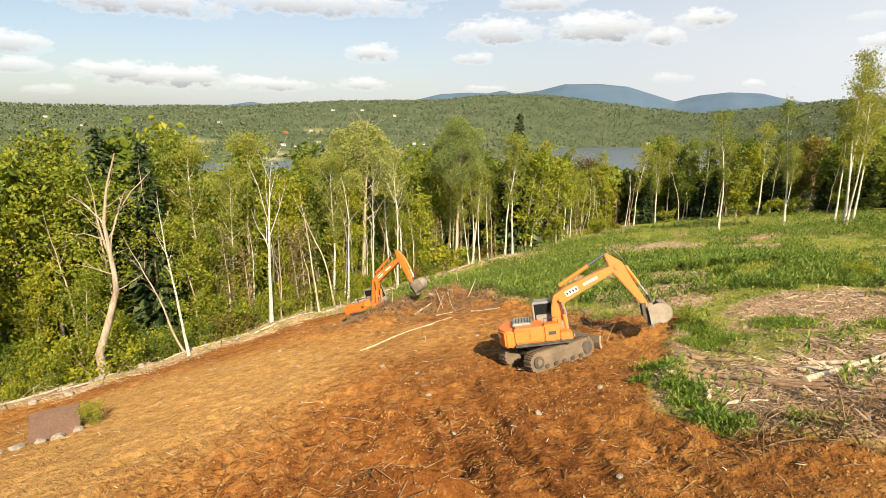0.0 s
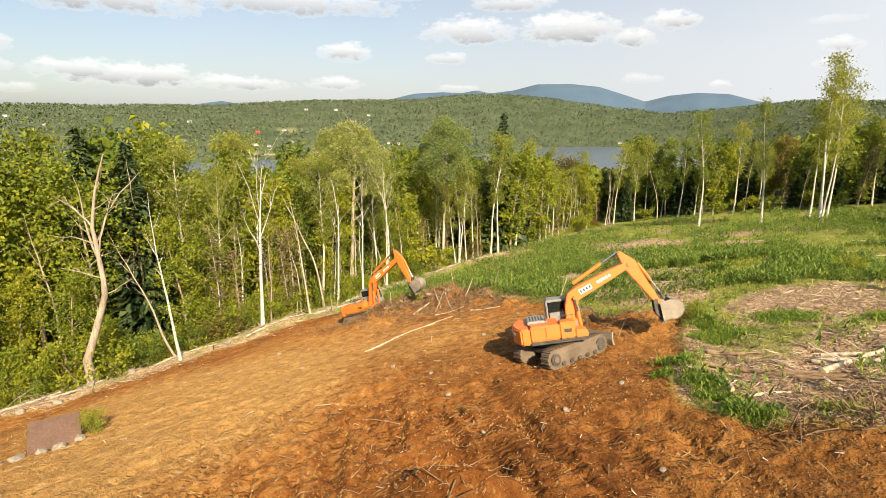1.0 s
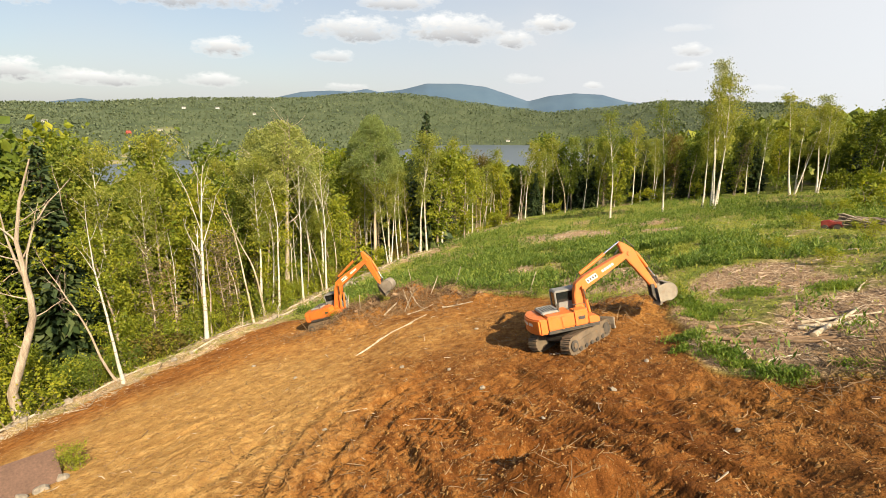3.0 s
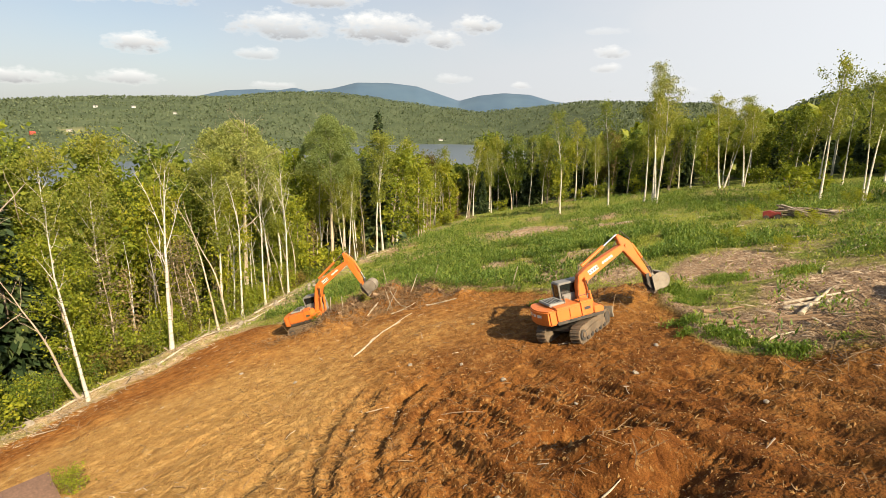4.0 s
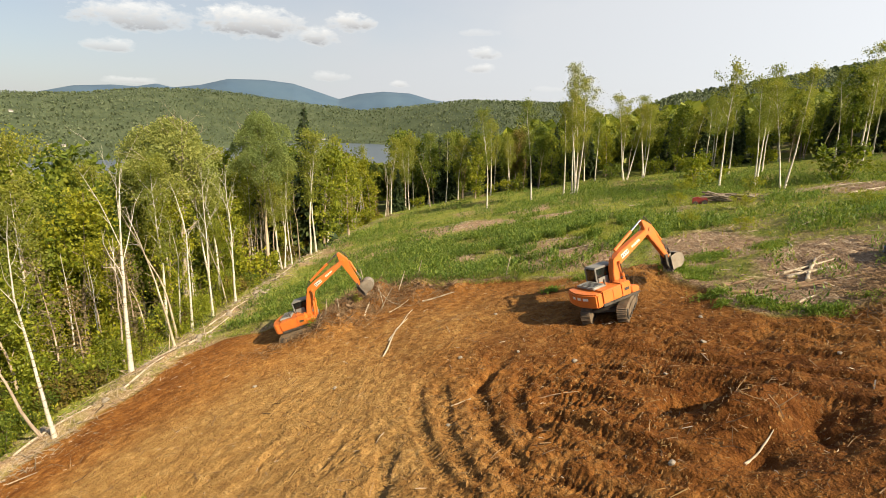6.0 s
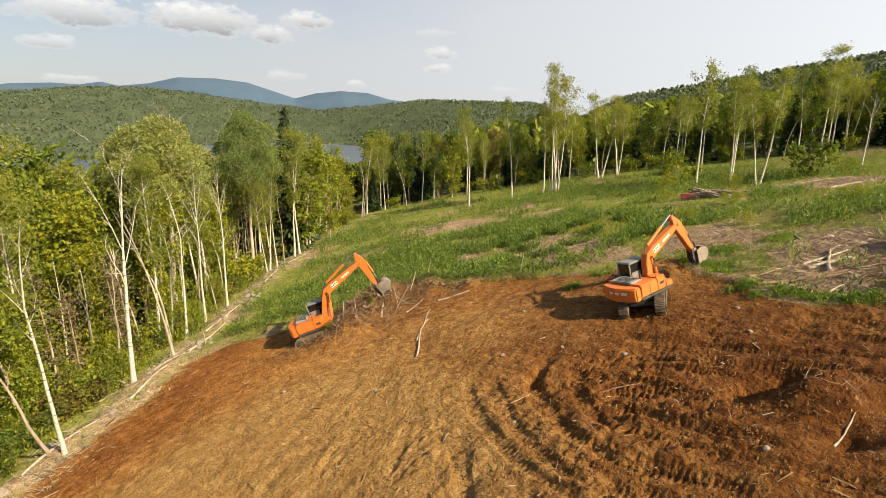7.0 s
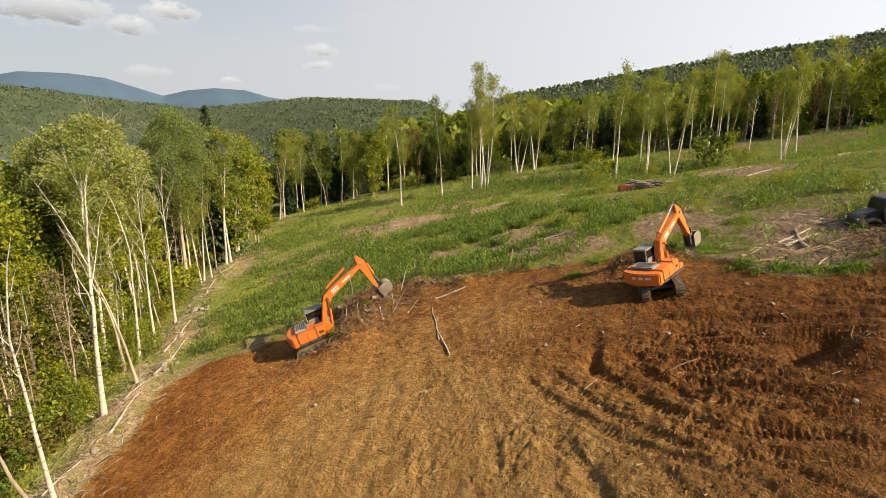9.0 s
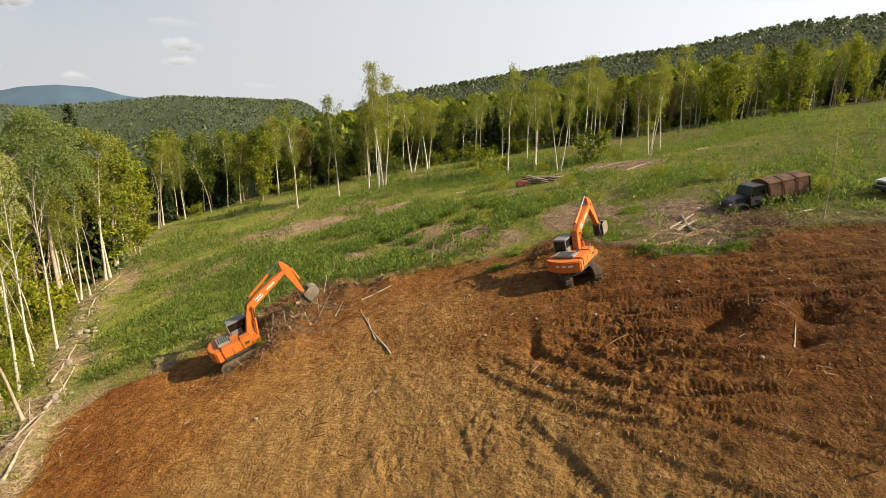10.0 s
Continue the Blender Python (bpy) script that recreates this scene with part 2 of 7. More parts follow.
UPHILL = np.array([(-180, 2), (-120, 0), (40, 0.6), (48, 1.3), (56.6, 2.35), (62.7, 3.3), (71.5, 4.75), (77.8, 5.6), (83.6, 6.2), (91, 7.5), (95, 7.8), (100, 7.85), (130, 7), (180, 4)])
SHORE_FAR = np.array([(-180, 1200), (-60, 1150), (-24, 1180), (-17, 1230), (-10, 1290), (-3, 1320), (3, 1340), (7, 1420), (9.8, 1600), (13, 1800), (17, 1900), (22, 1930), (26, 1880), (34, 1500), (180, 1200)])


def over(table, az):
    return np.interp(az, table[:, 0], table[:, 1])


def far_land(x, y):
    r = np.hypot(x, y) + 1e-6
    az = np.degrees(np.arctan2(x, y))
    az = az + 0.5 * fbm(x, y, 300, 3, 11)
    near = hillside(x * np.minimum(1, 150 / r), y * np.minimum(1, 150 / r))
    shore = over(SHORE_FAR, az)
    wet = smooth(-75, -45, az) * (1 - smooth(27, 40, az))
    crest = 2 + 2700 * np.tan(np.radians(over(RIDGE, az)))
    # down to the lake, under it, and up the far side
    down = near + (LAKE_Z - 6 - near) * smooth(110, 620, r)
    up = LAKE_Z - 6 + 9 * smooth(shore - 40, shore + 30, r) + (crest - LAKE_Z - 3) * smooth(shore + 20, 2750, r) ** 0.8
    up = up - 90 * smooth(2750, 3600, r)
    valley = np.where(r < shore - 45, down, up)
    # no lake on this bearing: the land goes straight to the ridge
    dry = near + (crest - near) * smooth(200, 2700, r) - 60 * smooth(200, 900, r) * (1 - smooth(1000, 2500, r)) - 90 * smooth(2750, 3600, r)
    land = valley * wet + dry * (1 - wet)
    rise = over(UPHILL, az)
    hill = near + (0 + 1250 * np.tan(np.radians(rise)) - near) * smooth(140, 1250, r) ** 1.1 - 200 * smooth(1300, 2000, r)
    m = smooth(46, 56, az) + (1 - smooth(-170, -140, az))
    land = land * (1 - m) + hill * m
    land = land + (9 * fbm(x, y, 350, 4, 3) + 3 * fbm(x, y, 60, 3, 4)) * smooth(300, 900, r) * np.where(r > shore + 60, 1, 0.0)
    return land


def lie(x, y):
    """Height of the ground without its small relief, at any place."""
    x, y = np.asarray(x, float), np.asarray(y, float)
    r = np.hypot(x, y)
    k = smooth(140, 230, r)
    return hillside(x, y) * (1 - k) + far_land(x, y) * k


# outline of the stripped soil
SOIL = np.array([(-38, 28), (-33, 35.5), (-27, 41), (-24, 44.2), (-20.5, 47.4), (-17, 50.4), (-14.5, 53), (-10.5, 54), (-8, 50.4), (-5, 50), (-1, 49.5), (1.5, 48), (4, 43.5),
                 (6, 40), (8.1, 36.5), (9, 32), (12.6, 28.3), (13.8, 26.8), (10.6, 23), (9.5, 21), (7.9, 18.9), (7.3, 16.2), (8.3, 13.9), (9.6, 12.9), (11.9, 11.6),
                 (11.6, 6), (13, -6), (10, -40), (-30, -40), (-50, 0), (-46, 18)])


def edge_distance(x, y, poly):
    """Distance to the outline, negative inside."""
    x, y = np.asarray(x, float), np.asarray(y, float)
    best, inside = np.full(x.shape, 1e9), np.zeros(x.shape, bool)
    for (ax, ay), (bx, by) in zip(poly, np.roll(poly, -1, 0)):
        dx, dy = bx - ax, by - ay
        t = np.clip(((x - ax) * dx + (y - ay) * dy) / (dx * dx + dy * dy), 0, 1)
        best = np.minimum(best, np.hypot(x - ax - t * dx, y - ay - t * dy))
        if ay != by:
            inside ^= ((ay > y) != (by > y)) & (x < (bx - ax) * (y - ay) / (by - ay) + ax)
    return np.where(inside, -best, best)


# crawler ruts: lines on the plan, with a second one beside some of them
RUTS = [
    [(-5.6, 27.2), (-6.6, 25.9), (-7.9, 23.7), (-9.0, 20.9), (-9.7, 18.7), (-10.0, 15.0)], [(-5.0, 26.0), (-5.9, 24.8), (-7.6, 21.9), (-8.7, 19.3), (-9.2, 17.3), (-9.2, 13.0)],
    [(-2.0, 24.4), (-3.4, 23.9), (-4.9, 23.1), (-6.5, 20.5), (-7.3, 18.7), (-7.7, 16.7), (-7.5, 14.8), (-7.0, 11.0)], [(-3.2, 22.2), (-4.5, 20.8), (-5.9, 18.7), (-6.1, 16.9), (-5.9, 15.3), (-5.7, 13.8), (-5.0, 9.0)],
    [(-3.3, 22.8), (-3.1, 21.6), (-2.7, 19.8), (-2.6, 17.9), (-2.6, 15.5)], [(-4.0, 20.2), (-3.7, 19.4), (-3.0, 17.5), (-2.9, 15.8)],
    [(1.9, 19.0), (2.0, 17.1), (2.1, 14.7), (2.9, 12.4), (3.4, 8.0), (3.8, 3.0)], [(0.4, 18.6), (0.7, 16.4), (1.2, 14.1), (1.2, 11.5), (1.5, 7.0), (1.9, 2.0)],
    [(4.0, 17.3), (4.7, 10.2), (5.2, 3)], [(6.0, 16.6), (6.8, 10.0), (7.4, 2.0)], [(-1.2, 20.0), (-0.6, 17.6), (0.0, 15.4)],
    [(-10.4, 18.6), (-12.6, 14.5), (-14.0, 9.0)], [(-8.4, 16.9), (-10.3, 11.4), (-12.0, 7.5)], [(-9.8, 23.0), (-11.9, 20.0), (-14.8, 17.0)],
    [(1.2, 23.1), (1.8, 18.7), (2.6, 14.2), (2.8, 12.8)],
    [(-0.8, 21.6), (0.2, 17.4), (0.7, 13.9), (0.9, 12.6)],
    [(-7.4, 17.2), (-7.1, 14.2), (-6.6, 11.9)],
    [(-8.6, 15.8), (-8.5, 13.6), (-8.2, 11.8)],
    [(-4.9, 19.3), (-4.7, 15.7), (-4.3, 12.1)],
]


def smooth_line(pts, n=8):
    """A rounded line through the points."""
    p = np.array([pts[0], *pts, pts[-1]], float)
    t = np.linspace(0, 1, n, endpoint=False)[:, None]
    out = []
    for a, b, c, d in zip(p[:-3], p[1:-2], p[2:-1], p[3:]):
        out.append(0.5 * (2 * b + (c - a) * t + (2 * a - 5 * b + 4 * c - d) * t ** 2 + (3 * b - a - 3 * c + d) * t ** 3))
    return np.concatenate(out + [p[-1:]])


def ruts(x, y):
    """Depth of the crawler ruts, their lug phase and their mask."""
    Z, PH, MK = np.zeros(x.shape), np.zeros(x.shape), np.zeros(x.shape)
    sel = (np.abs(x + 3) < 22) & (y > -2) & (y < 34)
    x, y = x[sel], y[sel]
    z, phase, mask = np.zeros(x.shape), np.zeros(x.shape), np.zeros(x.shape)
    wob = 0.18 * fbm(x, y, 4, 2, 31)
    for k, pts in enumerate(RUTS):
        line = smooth_line(pts)
        best, along_s, run = np.full(x.shape, 1e9), np.zeros(x.shape), 0.0
        for (ax, ay), (bx, by) in zip(line[:-1], line[1:]):
            dx, dy = bx - ax, by - ay
            ln = math.hypot(dx, dy)
            t = np.clip(((x - ax) * dx + (y - ay) * dy) / (ln * ln), 0, 1)
            q = np.hypot(x - ax - t * dx, y - ay - t * dy)
            along_s = np.where(q < best, run + t * ln, along_s)
            best = np.minimum(best, q)
            run += ln
        d = np.abs(best + wob)
        w, dep = 0.30 + 0.05 * (k % 3), 0.14 + 0.05 * (k % 4 == 2)
        fade = smooth(0, 1.2, along_s) * smooth(0, 1.2, run - along_s) * np.clip(0.9 + 0.5 * fbm(x, y, 2.2, 3, 35 + k), 0.3, 1.3)
        m = np.exp(-(d / w) ** 4) * fade
        lip = np.exp(-((d - 1.6 * w) / (0.55 * w)) ** 2) * fade * (0.7 + 0.6 * fbm(x, y, 0.9, 2, 33))
        z = np.minimum(z, -dep * m) + 0.6 * dep * lip
        phase = np.where(m > mask, along_s, phase)
        mask = np.maximum(mask, m)
    Z[sel], PH[sel], MK[sel] = z, phase, mask
    return Z, PH, MK


# pits and heaps of soil: x, y, radius, height
HEAPS = [(-0.7, 14.7, 0.9, -0.6), (-1.6, 15.0, 0.7, -0.5), (0.2, 14.4, 0.7, -0.5), (-2.8, 11.4, 0.8, -0.55), (-1.5, 13.0, 1.1, 0.65), (-0.1, 12.6, 0.9, 0.5), (-0.6, 10.6, 0.9, -0.5), (-4.6, 23.7, 0.45, -0.1), (-6.3, 25.0, 0.4, -0.1), (-5.7, 18.7, 0.45, -0.14), (-9.4, 19.7, 0.4, -0.12), (-11.6, 20.3, 0.5, -0.15), (8.6, 26.8, 2.4, 0.45), (10.6, 27.2, 1.8, 0.4), (11.8, 25.6, 1.6, 0.35),
         (-5.7, 44.0, 2.2, 0.3), (-3.4, 43.0, 1.5, 0.55), (-1.9, 44.4, 1.4, 0.7), (0.5, 45.8, 1.5, 0.8), (-5.0, 41.4, 1.1, 0.45), (-0.2, 43.8, 0.9, 0.5), (-2.4, 42.2, 0.8, 0.4), (4.2, 44.2, 1.2, 0.6), (-4.6, 42.2, 1.3, 0.75), (-6.6, 42.0, 1.1, 0.5), (-2.9, 43.4, 1.0, 0.5), (-1.0, 46.5, 1.6, 0.9), (1.8, 45.0, 1.5, 0.8), (3.4, 42.6, 1.3, 0.6), (-3.4, 45.8, 1.3, 0.5), (5.2, 39.4, 1.2, 0.5), (9.4, 12.2, 1.2, 0.3), (6.2, 13.2, 0.6, -0.25), (7.4, 14.2, 0.5, 0.2),
         (2.4, 18.5, 0.8, -0.22), (-4.2, 23.6, 0.7, -0.2), (-2.2, 24.8, 0.8, -0.18), (0.4, 11.0, 0.8, -0.3), (3.8, 9.2, 1.2, -0.35), (4.8, 8.6, 1.1, 0.3), (-6, 20.5, 0.8, -0.2), (5.2, 15.5, 0.6, -0.2)]


def litter_amount(x, y):
    """Where bark, slash and chips cover the ground of the clearing."""
    v = fbm(x, y, 7, 4, 21)
    spots = [(13.5, 16.5, 6.0, 4.2), (10.6, 16.6, 3.0, 4.6), (12.4, 13.6, 4.0, 2.8), (17, 18.5, 6, 3.4), (15.5, 36, 4.5, 6), (18.5, 42, 5.5, 5.5), (20, 28, 4, 4), (27, 75, 4.5, 6), (31, 68, 4, 7), (40, 70, 4, 4), (51, 27, 6, 4.5),
             (56, 34, 5, 3), (18, 25, 5, 2.5), (36, 60, 5, 2.5)]
    s = np.full(np.shape(x), -0.30)
    for cx, cy, rx, ry in spots:
        s = np.maximum(s, 1.0 - ((x - cx) / rx) ** 2 - ((y - cy) / ry) ** 2)
    return smooth(-0.25, 0.55, s + 1.0 * v + 0.4 * fbm(x, y, 1.6, 3, 27))


# line of stones and slash that divides the clearing from the wood on the downhill side
WINDROW = np.array([(-50, 8), (-38, 31), (-31, 39.5), (-26, 44), (-19.5, 50.5), (-15.5, 55), (-11.5, 60), (-6, 68), (2, 79), (8, 88), (18, 99), (30, 111), (44, 124)])


def line_distance(x, y, line):
    best = np.full(np.shape(x), 1e9)
    for (ax, ay), (bx, by) in zip(line[:-1], line[1:]):
        dx, dy = bx - ax, by - ay
        t = np.clip(((x - ax) * dx + (y - ay) * dy) / (dx * dx + dy * dy), 0, 1)
        best = np.minimum(best, np.hypot(x - ax - t * dx, y - ay - t * dy))
    return best


GROUND_MID = (-4.0, 18.0)


def surface(x, y):
    """Height of the ground with all its relief, and the maps that colour it."""
    x, y = np.asarray(x, float), np.asarray(y, float)
    z = lie(x, y)
    close = 1 - smooth(90, 160, np.hypot(x, y))
    d = edge_distance(x, y, SOIL) + 0.7 * fbm(x, y, 3, 3, 41)
    soil = 1 - smooth(-0.35, 0.35, d)
    rz, phase, rmask = ruts(x, y)
    heap = np.zeros(x.shape)
    for hx, hy, hr, hh in HEAPS:
        heap += hh * np.exp(-(((x - hx) ** 2 + (y - hy) ** 2) / hr ** 2)) * (1 + 0.6 * fbm(x, y, 0.7, 3, 51))
    pale = (np.exp(-(((x + 14) / 7.5) ** 2 + ((y - 27) / 9.5) ** 2)) * 1.35 + np.exp(-(((x + 20) / 8) ** 2 + ((y - 33) / 5.5) ** 2)) * 0.9
            + np.exp(-(((x + 3) / 8) ** 2 + ((y - 34) / 6) ** 2)) * 0.5 + np.exp(-(((x + 17) / 7) ** 2 + ((y - 15) / 8) ** 2)) * 0.7)
    pale = np.clip(pale + 0.30 * fbm(x, y, 5, 4, 61) - 0.12, 0, 1)
    strip = np.exp(-((line_distance(x, y, WINDROW) - 5.0) / 3.6) ** 2) * smooth(-34, -26, x)
    # darkens the colour: first blob for shadow among clods, strip for reddish soil
    shaded_red = np.clip(np.exp(-(((x + 0.5) / 9.0) ** 2 + ((y - 14) / 12) ** 2)) * 1.25 + np.exp(-(((x - 2) / 9) ** 2 + ((y - 42) / 6) ** 2)) * 0.6 + 0.85 * strip + 0.25 * fbm(x, y, 6, 3, 65), 0, 1)
    pale = pale * (1 - 0.8 * strip)
    # clods and furrows fade where the sheet grows coarse
    fine = 1 - smooth(13, 30, np.hypot(x - GROUND_MID[0], y - GROUND_MID[1]))
    rough = fbm(x, y, 1.7, 3, 71, 0.55)
    clod = 0.34 * np.abs(fbm(x, y, 0.55, 1, 77)) + 0.24 * np.abs(fbm(x + 0.4 * y, y - 0.4 * x, 0.30, 1, 78)) - 0.2
    furrow = fbm(0.80 * x + 0.60 * y, 4.5 * (0.80 * y - 0.60 * x), 2.4, 2, 85)
    churn = (1 - 0.25 * pale) * (1 + 0.35 * np.exp(-(((x + 1) / 9) ** 2 + ((y - 14) / 9) ** 2)))
    tread = fine * rmask * 0.05 * np.sin(2 * math.pi * (phase + 0.10 * fbm(x, y, 0.5, 2, 89)) / 0.26) * np.clip(0.6 + fbm(x, y, 1.4, 2, 88), 0, 1)
    z = z + close * (soil * (tread + churn * (0.14 * rough + 0.30 * fine * clod * np.clip(0.7 + 1.2 * fbm(x, y, 4, 2, 87), 0.15, 1.5)) + fine * 0.09 * pale * furrow + 0.21 * fbm(x, y, 9, 3, 81) + 1.15 * rz * (1 - 0.2 * pale)) + heap
                     + (1 - soil) * (0.16 * rough + 0.35 * fbm(x, y, 6, 3, 83)))
    # the soil was scraped down: a low bank along its uphill side
    z = z + close * 0.22 * np.exp(-((d - 0.5) / 0.7) ** 2) * (x > 2)
    wind = np.abs(line_distance(x, y, WINDROW) + 1.5 * fbm(x, y, 6, 2, 93))
    z = z + close * 0.35 * np.exp(-(wind / 1.1) ** 2) * (1 + 0.8 * fbm(x, y, 1.4, 3, 91))
    litter = litter_amount(x, y) * (1 - soil)
    litter = np.maximum(litter, np.exp(-(wind / 1.9) ** 2) * np.clip(0.55 + 1.4 * fbm(x, y, 5, 3, 97), 0, 1) * (1 - 0.6 * smooth(58, 80, y)))
    # bark and dirt between the stripped soil and the first plants
    litter = np.maximum(litter, np.exp(-(np.maximum(d, 0) / 2.6) ** 2) * np.clip(0.85 + 0.9 * fbm(x, y, 2.5, 3, 99), 0, 1) * (1 - soil))
    return z, dict(shaded_red=shaded_red, soil=soil, pale=pale * soil, litter=litter, rut=rmask * soil, phase=phase)


def mat_ground():
    m, nt, p, _ = material("clearing_ground")

    def attr(name):
        return node(nt, "ShaderNodeAttribute", attribute_name=name).outputs["Fac"]

    co = node(nt, "ShaderNodeTexCoord").outputs["Object"]
    n_big, n_mid, n_fine = noise_of(nt, 0.22, 5, 0.6, co), noise_of(nt, 1.6, 6, 0.65, co), noise_of(nt, 11, 5, 0.7, co)
    # moist soil, dry soil
    moist = ramp(nt, n_mid, (0.30, (0.112, 0.047, 0.013)), (0.50, (0.212, 0.098, 0.027)), (0.70, (0.31, 0.160, 0.048)))
    moist = mixed(nt, 1.0, moist, ramp(nt, n_big, (0.34, (0.80, 0.74, 0.70)), (0.66, (1.22, 1.22, 1.16))), "MULTIPLY")
    # darker, redder tint, with the clods' shadow painted in
    moist = mixed(nt, attr("shaded_red"), moist, mixed(nt, 1.0, moist, (0.66, 0.54, 0.46), "MULTIPLY"))
    dry = ramp(nt, n_mid, (0.3, (0.175, 0.092, 0.029)), (0.55, (0.272, 0.158, 0.055)), (0.75, (0.36, 0.230, 0.094)))
    soil = mixed(nt, ramp(nt, math_of(nt, "ADD", attr("pale"), math_of(nt, "MULTIPLY", math_of(nt, "SUBTRACT", n_mid, 0.5), 0.8)), (0.05, 0.0), (0.80, 1.0)), moist, dry)
    grit = ramp(nt, noise_of(nt, 26, 5, 0.75, co), (0.32, 0.62), (0.5, 1.0), (0.68, 1.4))
    soil = mixed(nt, 1.0, soil, grit, "MULTIPLY")
    straw = ramp(nt, noise_of(nt, 5, 6, 0.75, co, (1, 3.5, 1)), (0.60, 0.0), (0.70, 1.0))
    soil = mixed(nt, math_of(nt, "MULTIPLY", straw, 0.22), soil, (0.42, 0.28, 0.13))
    # bark, chips and dead stalks
    lit = ramp(nt, n_fine, (0.32, (0.10, 0.062, 0.038)), (0.5, (0.27, 0.19, 0.125)), (0.66, (0.48, 0.39, 0.29)))
    lit = mixed(nt, 1.0, lit, ramp(nt, n_mid, (0.3, (0.65, 0.55, 0.5)), (0.7, (1.2, 1.15, 1.1))), "MULTIPLY")
    turf = ramp(nt, n_fine, (0.3, (0.070, 0.092, 0.020)), (0.55, (0.155, 0.185, 0.036)), (0.75, (0.27, 0.265, 0.075)))
    turf = mixed(nt, ramp(nt, n_big, (0.40, 0.0), (0.62, 0.8)), turf, (0.21, 0.215, 0.045))
    turf = mixed(nt, 1.0, turf, ramp(nt, n_mid, (0.34, (0.62, 0.70, 0.65)), (0.62, (1.2, 1.15, 1.1))), "MULTIPLY")
    ground = mixed(nt, attr("litter"), turf, lit)
    ground = mixed(nt, attr("soil"), ground, soil)
    # woods far away: shade between trees and haze painted into the ground colour
    far = ramp(nt, noise_of(nt, 0.012, 6, 0.7, co), (0.35, (0.032, 0.044, 0.025)), (0.5, (0.047, 0.061, 0.033)), (0.68, (0.066, 0.080, 0.044)))
    far = mixed(nt, 1.0, far, ramp(nt, noise_of(nt, 0.09, 6, 0.8, co), (0.38, 0.7), (0.62, 1.2)), "MULTIPLY")
    far = mixed(nt, attr("field"), far, ramp(nt, noise_of(nt, 0.02, 3, 0.6, co), (0.4, (0.10, 0.12, 0.05)), (0.6, (0.20, 0.165, 0.095))))
    col = mixed(nt, attr("far"), ground, far)
    nt.links.new(col, p.inputs["Base Color"])
    p.inputs["Roughness"].default_value = 0.95
    p.inputs["Specular IOR Level"].default_value = 0.1
    p.inputs["Diffuse Roughness"].default_value = 1.0
    lug = math_of(nt, "SINE", math_of(nt, "MULTIPLY", math_of(nt, "ADD", attr("phase"), math_of(nt, "MULTIPLY", noise_of(nt, 2.4, 3, 0.6, co), 0.30)), 2 * math.pi / 0.26))
    lug = math_of(nt, "MULTIPLY", math_of(nt, "MULTIPLY", lug, math_of(nt, "MULTIPLY", attr("rut"), ramp(nt, noise_of(nt, 1.1, 3, 0.6, co), (0.36, 0.3), (0.55, 1.0)))), 0.95)
    h = math_of(nt, "MULTIPLY", lug, 0.06)
    for value, weight in ((n_mid, 0.16), (noise_of(nt, 4.5, 5, 0.65, co), 0.12), (n_fine, 0.065), (noise_of(nt, 34, 4, 0.7, co), 0.018)):
        h = math_of(nt, "ADD", h, math_of(nt, "MULTIPLY", value, weight))
    # crumbled lumps
    for scale, weight in ((4.2, 0.10), (12, 0.04)):
        vo = node(nt, "ShaderNodeTexVoronoi", feature="F1")
        vo.inputs["Scale"].default_value = scale
        warp = node(nt, "ShaderNodeVectorMath", operation="ADD")
        nt.links.new(co, warp.inputs[0])
        wn = node(nt, "ShaderNodeTexNoise")
        wn.inputs["Scale"].default_value = scale * 0.8
        nt.links.new(co, wn.inputs["Vector"])
        sc = node(nt, "ShaderNodeVectorMath", operation="SCALE")
        sc.inputs[3].default_value = 1.6 / scale
        nt.links.new(wn.outputs["Color"], sc.inputs[0])
        nt.links.new(sc.outputs[0], warp.inputs[1])
        nt.links.new(warp.outputs[0], vo.inputs["Vector"])
        h = math_of(nt, "SUBTRACT", h, math_of(nt, "MULTIPLY", vo.outputs["Distance"], weight))
    bump(nt, p, math_of(nt, "MULTIPLY", h, math_of(nt, "SUBTRACT", 1.0, attr("far"))), 1.0, 1.0)
    return m


def mesh_from(name, verts, faces, mat=None, smooth_shaded=False):
    """A mesh from arrays: all faces have the same number of corners."""
    me = bpy.data.meshes.new(name)
    verts, faces = np.asarray(verts, np.float32), np.asarray(faces, np.int32)
    n, k = faces.shape
    me.vertices.add(len(verts))
    me.vertices.foreach_set("co", verts.ravel())
    me.loops.add(n * k)
    me.loops.foreach_set("vertex_index", faces.ravel())
    me.polygons.add(n)
    me.polygons.foreach_set("loop_start", np.arange(0, n * k, k, dtype=np.int32))
    me.polygons.foreach_set("use_smooth", np.full(n, smooth_shaded))
    me.update(calc_edges=True)
    me.validate()
    if mat:
        me.materials.append(mat)
    return me


FIELDS = [(-25, 1560, 90, 45), (-20, 1500, 50, 30), (-15.5, 1360, 40, 30), (-17.5, 1270, 45, 22), (-36, 1500, 60, 25), (-33, 1700, 70, 28), (-13, 1750, 35, 25)]


